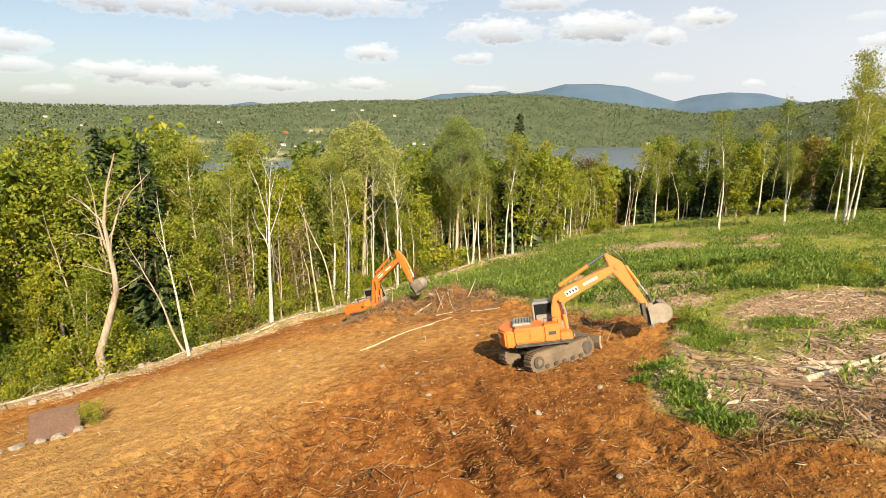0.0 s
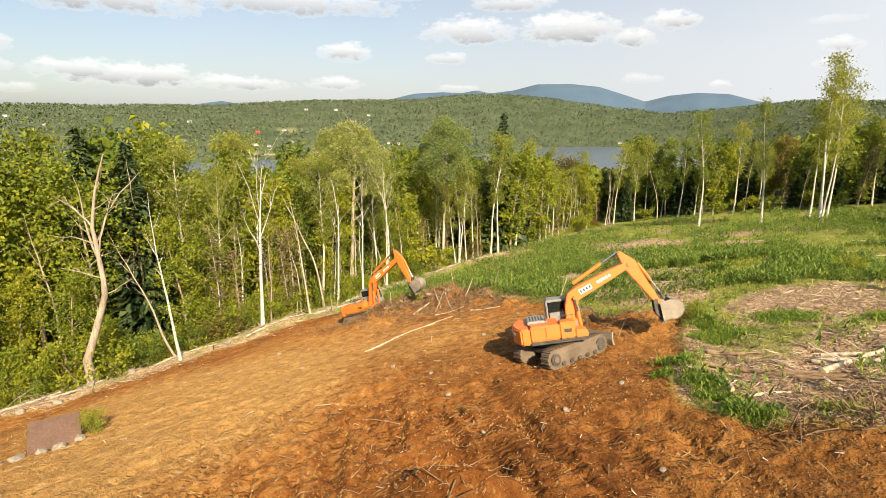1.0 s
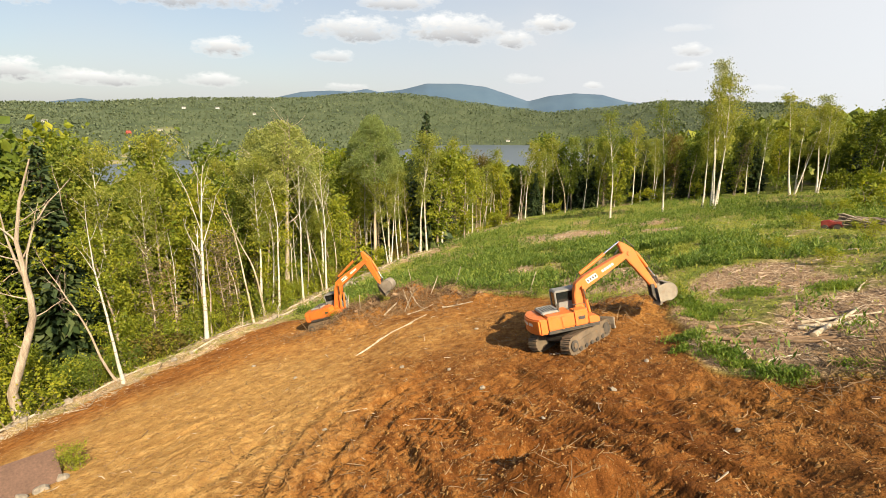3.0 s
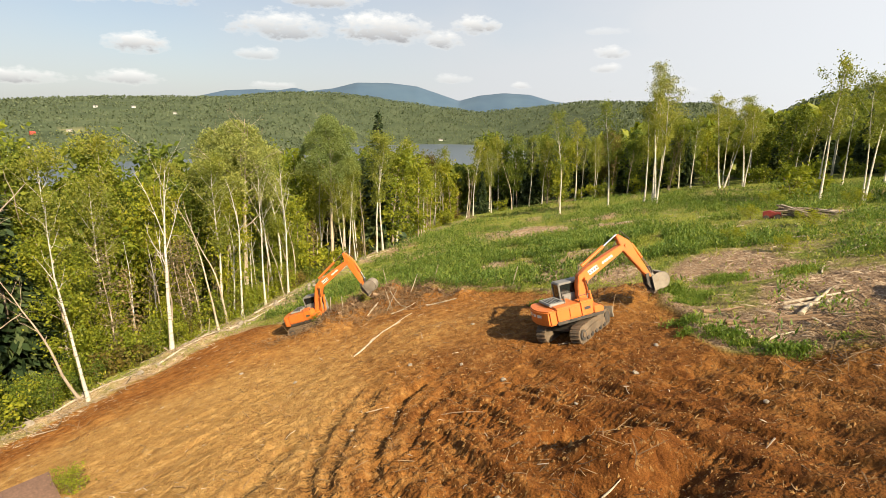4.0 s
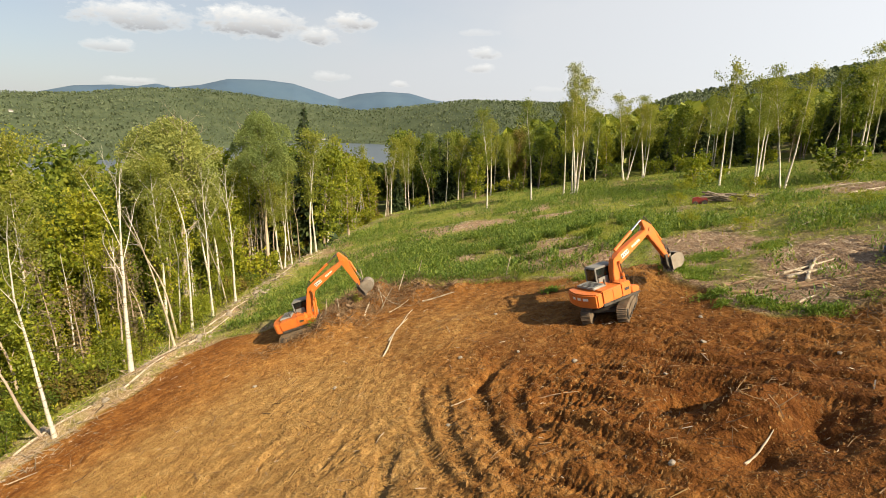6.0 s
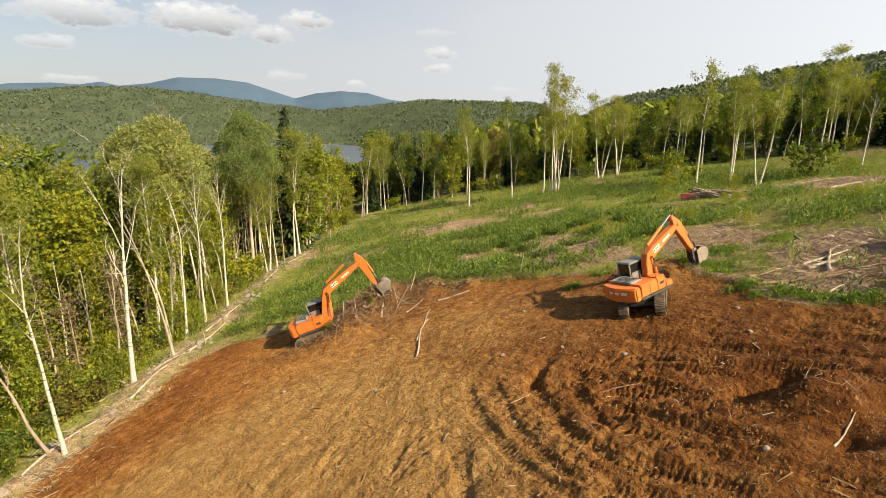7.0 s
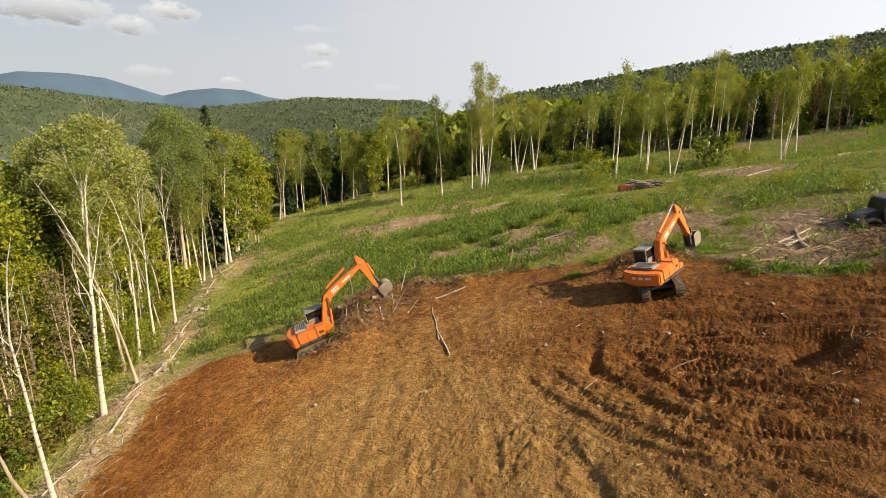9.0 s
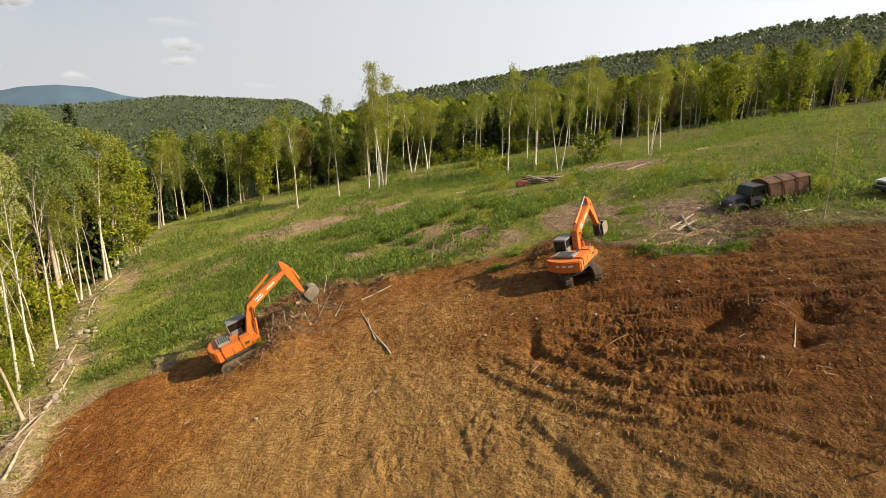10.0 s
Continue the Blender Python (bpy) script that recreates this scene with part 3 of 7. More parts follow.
def build_ground():
    cx, cy = GROUND_MID
    radii = [0.02]
    while radii[-1] < 14:
        radii.append(radii[-1] + 0.066)
    while radii[-1] < 44:
        radii.append(radii[-1] * 1.0085)
    while radii[-1] < 170:
        radii.append(radii[-1] * 1.018)
    while radii[-1] < 4850:
        radii.append(radii[-1] * 1.042)
    radii = np.array(radii)
    nphi = 780
    phi = np.linspace(0, 2 * math.pi, nphi, endpoint=False)
    R, P = np.meshgrid(radii, phi, indexing="ij")
    jit = 0.03 * np.minimum(R / 6, 1) * (R < 40)
    x = (cx + R * np.cos(P) + jit * (hash2(R * 50, P * 900, 7) - 0.5)).ravel()
    y = (cy + R * np.sin(P) + jit * (hash2(R * 50, P * 900, 8) - 0.5)).ravel()
    z, maps = surface(x, y)
    nr = len(radii)
    i, j = np.meshgrid(np.arange(nr - 1), np.arange(nphi), indexing="ij")
    j2 = (j + 1) % nphi
    faces = np.stack([i * nphi + j, (i + 1) * nphi + j, (i + 1) * nphi + j2, i * nphi + j2], -1).reshape(-1, 4)
    me = mesh_from("ground", np.stack([x, y, z], 1), faces, mat_ground(), True)
    r = np.hypot(x, y)
    az = np.degrees(np.arctan2(x, y))
    field = np.zeros(len(x))
    for a, d, wt, wr in FIELDS:
        field = np.maximum(field, 1.1 - (((az - a) * d * math.pi / 180 / wt) ** 2 + ((r - d) / wr) ** 2) + 0.5 * fbm(x, y, 60, 3, 15))
    maps["field"] = np.clip(field * 3, 0, 1)
    maps["far"] = smooth(120, 220, r)
    for name, values in maps.items():
        a = me.attributes.new(name, "FLOAT", "POINT")
        a.data.foreach_set("value", values.astype(np.float32))
    ob = new("ground", me)
    return tagged(ob, "cleared hillside of brown churned soil, slash and weeds", "ground", kind="structure")


build_ground()


def ground_z(x, y):
    return float(surface(np.array([x]), np.array([y]))[0][0])


def build_lake():
    m, nt, p, _ = material("lake_water")
    p.inputs["Base Color"].default_value = (0.06, 0.075, 0.085, 1)
    p.inputs["Roughness"].default_value = 0.32
    bump(nt, p, noise_of(nt, 0.25, 3), 0.15, 0.5)
    a = np.radians(np.linspace(-70, 36, 120))
    inner, outer = 500.0, over(SHORE_FAR, np.degrees(a)) + 20
    k = np.linspace(0, 1, 10)
    r = inner + (outer[:, None] - inner) * k[None]
    verts = np.stack([np.sin(a)[:, None] * r, np.cos(a)[:, None] * r, np.full(r.shape, LAKE_Z)], -1).reshape(-1, 3)
    i, j = np.meshgrid(np.arange(119), np.arange(9), indexing="ij")
    faces = np.stack([i * 10 + j, i * 10 + j + 1, (i + 1) * 10 + j + 1, (i + 1) * 10 + j], -1).reshape(-1, 4)
    tagged(new("water", mesh_from("water", verts, faces, m)), "grey-blue lake in the valley beyond the woods", "lake", kind="structure")


build_lake()

# ---------------------------------------------------------------- trees
def tube(points, radii, sides=6):
    """A tapered tube along the points. Quads, open at the ends."""
    pts, radii = np.asarray(points, float), np.asarray(radii, float)
    d = np.gradient(pts, axis=0)
    d /= np.linalg.norm(d, axis=1)[:, None] + 1e-9
    ref = np.where(np.abs(d[:, 2:3]) > 0.9, np.array([[1.0, 0, 0]]), np.array([[0, 0, 1.0]]))
    a = np.cross(d, ref)
    a /= np.linalg.norm(a, axis=1)[:, None] + 1e-9
    b = np.cross(d, a)
    ang = np.linspace(0, 2 * math.pi, sides, endpoint=False)
    v = pts[:, None] + radii[:, None, None] * (np.cos(ang)[None, :, None] * a[:, None] + np.sin(ang)[None, :, None] * b[:, None])
    n = len(pts)
    i, j = np.meshgrid(np.arange(n - 1), np.arange(sides), indexing="ij")
    j2 = (j + 1) % sides
    f = np.stack([i * sides + j, i * sides + j2, (i + 1) * sides + j2, (i + 1) * sides + j], -1).reshape(-1, 4)
    return v.reshape(-1, 3), f


class Pile:
    """Collects pieces of geometry with the same number of corners a face."""

    def __init__(self):
        self.v, self.f, self.n, self.simple = [], [], 0, None

    def add(self, v, f):
        self.v.append(np.asarray(v, float))
        self.f.append(np.asarray(f) + self.n)
        self.n += len(v)

    def mesh(self, name, mat, smooth_shaded=False):
        return mesh_from(name, np.concatenate(self.v), np.concatenate(self.f), mat, smooth_shaded)


def unit(v):
    return v / (np.linalg.norm(v, axis=-1, keepdims=True) + 1e-9)


def leaves(rng, centres, size, flat=0.0):
    """A folded four-cornered leaf clump at each centre."""
    n = len(centres)
    a = unit(rng.normal(size=(n, 3)) * (1, 1, 1 - flat))
    b = unit(np.cross(a, rng.normal(size=(n, 3))))
    c = np.cross(a, b)
    s = size * rng.uniform(0.55, 1.35, (n, 1))
    w = s * rng.uniform(0.45, 0.8, (n, 1))
    lift = s * rng.uniform(0.05, 0.3, (n, 1))
    v = np.stack([centres - a * s * 0.5, centres + b * w * 0.5 + c * lift, centres + a * s * 0.5, centres - b * w * 0.5 + c * lift], 1)
    f = np.arange(4 * n).reshape(n, 4)
    return v.reshape(-1, 3), f


def wander(rng, start, way, length, steps, bend, lift=0.0):
    """A crooked line from start."""
    p, d, out = np.array(start, float), unit(np.array(way, float)), []
    for _ in range(steps + 1):
        out.append(p.copy())
        p = p + d * length / steps
        d = unit(d + rng.normal(size=3) * bend + np.array([0, 0, lift]))
    return np.array(out)


def skeleton_tree(rng, height, girth, bare, limbs, reach, rise, lean=0.0, subs=3, bend=0.05, top_reach=0.25, stems=1, spread=0.0, belly=0.45):
    """Trunk and limbs of a tree and the points that carry leaves. bare: share of the height without limbs; belly: where the crown is widest."""
    wood, tips = Pile(), []
    wood.simple = Pile()
    for s in range(stems):
        az0 = rng.uniform(0, 2 * math.pi) if stems == 1 else s * 2 * math.pi / stems + rng.uniform(-0.5, 0.5)
        tilt = lean + (spread * rng.uniform(0.5, 1.2) if stems > 1 else 0)
        h = height * (1 if s == 0 else rng.uniform(0.75, 0.98))
        base = np.array([math.cos(az0), math.sin(az0), 0]) * (0.25 * (stems > 1) + 0.0)
        line = wander(rng, base + (0, 0, -0.5), (math.cos(az0) * tilt, math.sin(az0) * tilt, 1), h + 0.5, 12, bend, 0.05)
        k = np.linspace(0, 1, 13)
        rad = girth * (1 - 0.92 * k) * (1 + 0.5 * np.exp(-k * 14)) * (1 if s == 0 else 0.85)
        wood.add(*tube(line, rad, 7))
        wood.simple.add(*tube(line[::2], rad[::2], 5))
        tips.append(line[10:])
        n = max(2, int(limbs / stems ** 0.5))
        for i in range(n):
            q = bare + (0.97 - bare) * (i + rng.uniform(0, 1)) / n
            fi = min(q * 12, 11.99)
            p = line[int(fi)] * (1 - fi % 1) + line[int(fi) + 1] * (fi % 1)
            t = (q - bare) / (1 - bare)
            shape = (math.sin(math.pi * min(1, (t / belly) * 0.5)) if t < belly else math.cos(0.5 * math.pi * (t - belly) / (1 - belly)) ** 0.7)
            ln = reach * max(top_reach, shape) * rng.uniform(0.7, 1.15)
            a = i * 2.4 + rng.uniform(-0.6, 0.6)
            up = rise * rng.uniform(0.6, 1.3)
            limb = wander(rng, p, (math.cos(a), math.sin(a), up), ln * math.hypot(1, up * 0.6), 4, 0.13, 0.03)
            r0 = girth * (1 - 0.9 * q) * 0.48
            wood.add(*tube(limb, r0 * np.linspace(1, 0.18, 5), 4))
            wood.simple.add(*tube(limb[::2], r0 * np.linspace(1, 0.2, 3), 3))
            tips.append(limb[2:])
            for _ in range(subs):
                m = rng.integers(1, 4)
                d = unit(limb[m] - limb[m - 1]) + rng.normal(size=3) * 0.7 + (0, 0, 0.2)
                sub = wander(rng, limb[m], d, ln * rng.uniform(0.3, 0.55), 2, 0.16)
                wood.add(*tube(sub, r0 * 0.42 * np.linspace(1, 0.2, 3), 3))
                tips.append(sub[1:])
    return wood, np.concatenate(tips)


def crown_mesh(rng, tips, count, puff, size, mat, gaps=0.0):
    pick = tips[rng.integers(0, len(tips), count)]
    c = pick + rng.normal(size=(count, 3)) * puff * rng.uniform(0.4, 1.2, (count, 1))
    if gaps:
        keep = fbm(c[:, 0] + c[:, 2] * 0.7, c[:, 1] - c[:, 2] * 0.6, 2.2, 2, 3) > gaps - 1
        c = c[keep]
    return mesh_from("crown", *leaves(rng, c, size), mat)


TREE_KINDS = {}


def tree_kind(key, name, label, wood, bark, crown, coarse=None, far=None):
    simple = wood.simple.mesh("trunk", bark, True) if wood.simple else None
    TREE_KINDS.setdefault(key, []).append((name, label, wood.mesh("trunk", bark, True), crown, coarse or crown, simple, far or coarse or crown))


def lobed_crown(rng, height, reach, mat):
    """A broad crown of rounded masses of leaves."""
    c = []
    for k in range(15):
        a, q = k * 2.4, (k + 0.5) / 15
        lift = height * (0.60 + 0.33 * q)
        out = reach * 0.72 * math.sqrt(max(0.0, 1 - (1.7 * q - 0.6) ** 2)) * rng.uniform(0.75, 1.1)
        r = reach * rng.uniform(0.30, 0.46)
        n = 1250
        d = unit(rng.normal(size=(n, 3)))
        d[:, 2] = np.abs(d[:, 2]) * 1.0 - 0.25 * (rng.uniform(0, 1, n) < 0.5)
        c.append(np.array([math.cos(a) * out, math.sin(a) * out, lift]) + d * r * rng.uniform(0.72, 1.08, (n, 1)))
    return mesh_from("crown", *leaves(rng, np.concatenate(c), 0.24), mat)


def make_tree_kinds():
    rng = np.random.default_rng(11)
    for i in range(4):  # tall birches with a small high crown
        w, t = skeleton_tree(rng, 18, 0.17, 0.46, 15, 2.9, 1.5, 0.04, 4, 0.035, stems=1, top_reach=0.35)
        tree_kind("birch", "birch_tree", "tall birch with white trunk and thin green crown", w, M_BIRCH, crown_mesh(rng, t, 4400, 0.46, 0.19, M_LEAF_BIRCH), crown_mesh(rng, t, 2500, 0.46, 0.255, M_LEAF_BIRCH))
    for i in range(3):  # clumps
        w, t = skeleton_tree(rng, 19, 0.16, 0.46, 17, 2.7, 1.7, 0.02, 4, 0.03, stems=2 + i % 2, spread=0.13, top_reach=0.35)
        tree_kind("clump", "birch_tree", "clump of white birch stems with light green crowns", w, M_BIRCH, crown_mesh(rng, t, 5800, 0.46, 0.225, M_LEAF_BIRCH))
    for i in range(5):  # broad-leaved forest trees
        w, t = skeleton_tree(rng, 17, 0.19, 0.08 + 0.06 * i, 18, 3.4, 0.75, 0.03, 3, 0.04, belly=0.4)
        tree_kind("maple", "maple_tree", "broad-leaved tree with dense mid-green foliage", w, M_BARK, crown_mesh(rng, t, 5200, 0.70, 0.315, M_LEAF_GREEN, 0.75), crown_mesh(rng, t, 2100, 0.75, 0.52, M_LEAF_GREEN, 0.75), crown_mesh(rng, t, 1250, 0.75, 0.66, M_LEAF_GREEN, 0.75))
    for i in range(3):
        w, t = skeleton_tree(rng, 15, 0.16, 0.15, 15, 3.0, 0.8, 0.03, 3, 0.04, belly=0.4)
        tree_kind("young", "maple_tree", "young broad-leaved tree with bright yellow-green leaves", w, M_PINKBARK, crown_mesh(rng, t, 4400, 0.66, 0.30, M_LEAF_YOUNG, 0.7), crown_mesh(rng, t, 1900, 0.7, 0.50, M_LEAF_YOUNG, 0.7), crown_mesh(rng, t, 1100, 0.7, 0.62, M_LEAF_YOUNG, 0.7))
    for i in range(2):
        w, t = skeleton_tree(rng, 22, 0.34, 0.45, 26, 5.0, 0.9, 0.0, 5, 0.03, top_reach=0.5, belly=0.45)
        tree_kind("aspen", "aspen_tree", "large aspen with a broad round grey-green crown", w, M_DEADWOOD, lobed_crown(rng, 22, 5.0, M_LEAF_ASPEN))
    for i in range(2):
        w, t = skeleton_tree(rng, 14, 0.15, 0.3, 15, 2.6, 0.9, 0.05, 3, 0.04)
        tree_kind("autumn", "maple_tree", "broad-leaved tree turning orange-brown", w, M_PINKBARK, crown_mesh(rng, t, 3600, 0.65, 0.29, M_LEAF_AUTUMN, 0.8))
    for i in range(3):  # bare trees
        w, t = skeleton_tree(rng, 17, 0.20, 0.40, 11, 3.0, 2.2, 0.0, 5, 0.05, top_reach=0.45)
        tree_kind("dead", "dead_tree", "dead white birch with bare branches", w, M_DEADWOOD if i == 1 else M_BIRCH, None)
    for i in range(4):
        w, t = skeleton_tree(rng, 12, 0.11, 0.42, 8, 1.2, 1.6, 0.10, 2, 0.065)
        tree_kind("pole", "dead_birch", "slender dead birch with broken bare branches", w, (M_DEADWOOD, M_BIRCH, M_PINKBARK, M_PALEBARK)[i], None)
    w, t = skeleton_tree(rng, 16, 0.20, 0.36, 8, 3.4, 3.2, 0.0, 5, 0.04, top_reach=0.8)
    tree_kind("fan", "dead_tree", "dead white birch that forks into several bare stems", w, M_BIRCH, None)
    for i in range(3):
        w, t = skeleton_tree(rng, 11, 0.10, 0.2, 22, 0.9, 0.1, 0.06, 1, 0.03)
        tree_kind("drystick", "dead_tree", "dry brown conifer with bare twigs", w, M_PINKBARK, crown_mesh(rng, t, 420, 0.35, 0.28, M_DRYNEEDLE))
    for i in range(4):
        tree_kind("spruce", "spruce_tree", "dark green spruce with drooping branches", *spruce(rng, 17 - i, 2.6, M_NEEDLE))
    for i in range(3):  # shrubs
        w, t = skeleton_tree(rng, 3.4, 0.05, 0.05, 10, 1.3, 0.9, 0.1, 1, 0.1, stems=3, spread=0.45)
        tree_kind("bush", "shrub", "leafy yellow-green shrub at the wood's edge", w, M_BARK, crown_mesh(rng, t, 1500, 0.38, 0.21, M_LEAF_YOUNG if i < 2 else M_LEAF_GREEN), crown_mesh(rng, t, 500, 0.38, 0.45, M_LEAF_YOUNG if i < 2 else M_LEAF_GREEN))
    w, t = skeleton_tree(rng, 3.0, 0.05, 0.05, 12, 1.1, 0.9, 0.1, 3, 0.1, stems=4, spread=0.4)
    tree_kind("redbush", "shrub", "shrub with orange autumn leaves", w, M_BARK, crown_mesh(rng, t, 1000, 0.36, 0.28, M_LEAF_AUTUMN))


def spruce(rng, height, reach, needle):
    wood, sprays = Pile(), Pile()
    line = np.array([(0, 0, -0.4), (0.02, 0.03, height * 0.5), (0, 0, height)])
    wood.add(*tube(line, (0.2, 0.11, 0.02), 6))
    z = height * 0.06
    while z < height * 0.985:
        q = z / height
        ln = reach * (1 - q) ** 0.85 + 0.15
        n = int(6 + 5 * (1 - q))
        for k in range(n):
            a = rng.uniform(0, 2 * math.pi)
            d = np.array([math.cos(a), math.sin(a), 0.0])
            side = np.array([-d[1], d[0], 0])
            droop = rng.uniform(0.25, 0.6) * ln
            l = ln * rng.uniform(0.75, 1.1)
            p0, p1, p2 = np.array([0, 0, z]), d * l * 0.55 + (0, 0, z - droop * 0.25), d * l + (0, 0, z - droop)
            w = 0.16 * l + 0.12
            for c in (p1, (p1 + p2) / 2, p2):
                m = 3
                cc = c + rng.normal(size=(m, 3)) * (0.10 * l + 0.06)
                s = w * rng.uniform(0.8, 1.4, (m, 1))
                dd = unit(d + rng.normal(size=(m, 3)) * 0.35 - (0, 0, 0.35))
                ss = unit(np.cross(dd, rng.normal(size=(m, 3)) * 0.5 + (0, 0, 1)))
                v = np.stack([cc - dd * s, cc + ss * s * 0.5, cc + dd * s * 1.2, cc - ss * s * 0.5], 1).reshape(-1, 3)
                sprays.add(v, np.arange(4 * m).reshape(m, 4))
        z += height * 0.027 * (1.25 - 0.5 * q)
    return wood, M_BARK, sprays.mesh("crown", needle)


make_tree_kinds()
TREE_HEIGHT = dict(birch=18, clump=19, maple=17, young=15, aspen=22, autumn=14, dead=17, fan=16, pole=12, drystick=11, bush=3.4, redbush=3.0)


def plant(key, x, y, height=None, rng=random, pick=None, turn=None, lean=(0.0, 0.0), wide=1.0, group="", behind=False):
    """Stands a tree of that kind on the ground; each is a trunk and a crown under one empty."""
    kinds = TREE_KINDS[key]
    i = (rng.randrange(len(kinds)) if pick is None else pick) % len(kinds)
    name, label, trunk, crown, coarse, simple, far = kinds[i]
    if math.hypot(x + 15, y - 10) > 72:
        crown, trunk = coarse, simple or trunk
    if behind:
        crown = far
    own = (17 - i) if key == "spruce" else TREE_HEIGHT[key]
    s = (height or own * rng.uniform(0.85, 1.12)) / own
    z = float(lie(x, y))
    m = Matrix.Translation((x, y, z)) @ pose(0, 0, 0, lean[0], lean[1], rng.uniform(0, 360) if turn is None else turn) @ Matrix.Diagonal((s * wide, s * wide, s, 1))
    top = new(name)
    top.matrix_world = m
    tagged(top, label, name.replace("_", " ").replace("maple tree", "tree"), group or "trees of the wood")
    for part_name, me in (("trunk", trunk), ("crown", crown)):
        if me:
            ob = new(part_name, me)
            ob.parent = top
    return top


# the edges of the wood, on which the forest begins
EDGE_LEFT = [(-66, 2), (-52, 17), (-41, 31), (-34, 40.5), (-28.5, 46), (-21, 53.5), (-16.5, 60), (-11, 67), (-3, 77), (3, 85), (10, 94), (20, 104), (32, 116), (44, 128)]
EDGE_RIGHT = [(47, 130), (60, 119), (70, 108), (80, 97), (88, 88), (94, 74), (97, 62), (102, 48), (110, 32), (120, 17), (130, 2), (142, -14), (152, -34)]


def along(line, s):
    pts = np.array(line, float)
    seg = np.linalg.norm(np.diff(pts, axis=0), axis=1)
    cum = np.concatenate([[0], np.cumsum(seg)])
    s = min(max(s, 0), cum[-1] - 1e-6)
    i = int(np.searchsorted(cum, s, side="right") - 1)
    d = (pts[i + 1] - pts[i]) / seg[i]
    return pts[i] + d * (s - cum[i]), d, cum[-1]


def crooked_tree(x, y, top_z):
    """An old dead trunk, bent like an S, that forks near its top."""
    rng = np.random.default_rng(404)
    z = float(lie(x, y))
    h = top_z - z
    k = np.linspace(0, 1, 15)
    side = np.interp(k, (0, 0.05, 0.14, 0.30, 0.42, 0.55, 0.70, 0.85, 1.0), (0.55, 0.05, -0.45, 0.35, 0.95, 0.70, 0.05, 0.30, 0.95))
    rad = np.interp(k, (0, 0.04, 0.15, 0.5, 1.0), (0.66, 0.44, 0.34, 0.21, 0.05))
    line = np.stack([side + 3.0 * k + rng.normal(0, 0.03, 15), 0.25 * np.sin(k * 5), k * h - 0.4], -1)
    top = new("dead_tree")
    top.location = (x, y, z)
    tagged(top, "old crooked dead trunk with pale bark and few bare limbs", "dead tree", "trees of the wood")
    new("trunk", mesh_from("trunk", *tube(line, rad, 11), M_PALEBARK, True)).parent = top
    for m, way, ln, r in ((8, (-0.30, 0, 1), 0.36, 0.11), (9, (0.45, 0.2, 1), 0.34, 0.10), (8, (0.25, -0.2, 1), 0.30, 0.08), (10, (-0.6, 0.2, 0.8), 0.18, 0.08), (7, (-1, 0, 0.25), 0.17, 0.06), (6, (1, 0.3, 0.4), 0.14, 0.06), (12, (0.7, 0, 1), 0.12, 0.05),
                          (9, (-1, 0.1, 0.35), 0.2, 0.06), (4, (0.3, -0.4, 1), 0.10, 0.10), (11, (0.9, 0, 0.4), 0.16, 0.05)):
        limb = wander(rng, line[m], way, ln * h, 6, 0.16, 0.04)
        new("limb", mesh_from("limb", *tube(limb, r * np.linspace(1, 0.2, 7), 6), M_PALEBARK, True)).parent = top
        for _ in range(3):
            q = rng.integers(2, 6)
            twig = wander(rng, limb[q], unit(limb[q] - limb[q - 1]) + rng.normal(size=3) * 0.8, ln * h * 0.35, 3, 0.25)
            new("twig", mesh_from("twig", *tube(twig, r * 0.35 * np.linspace(1, 0.2, 4), 4), M_PALEBARK, True)).parent = top


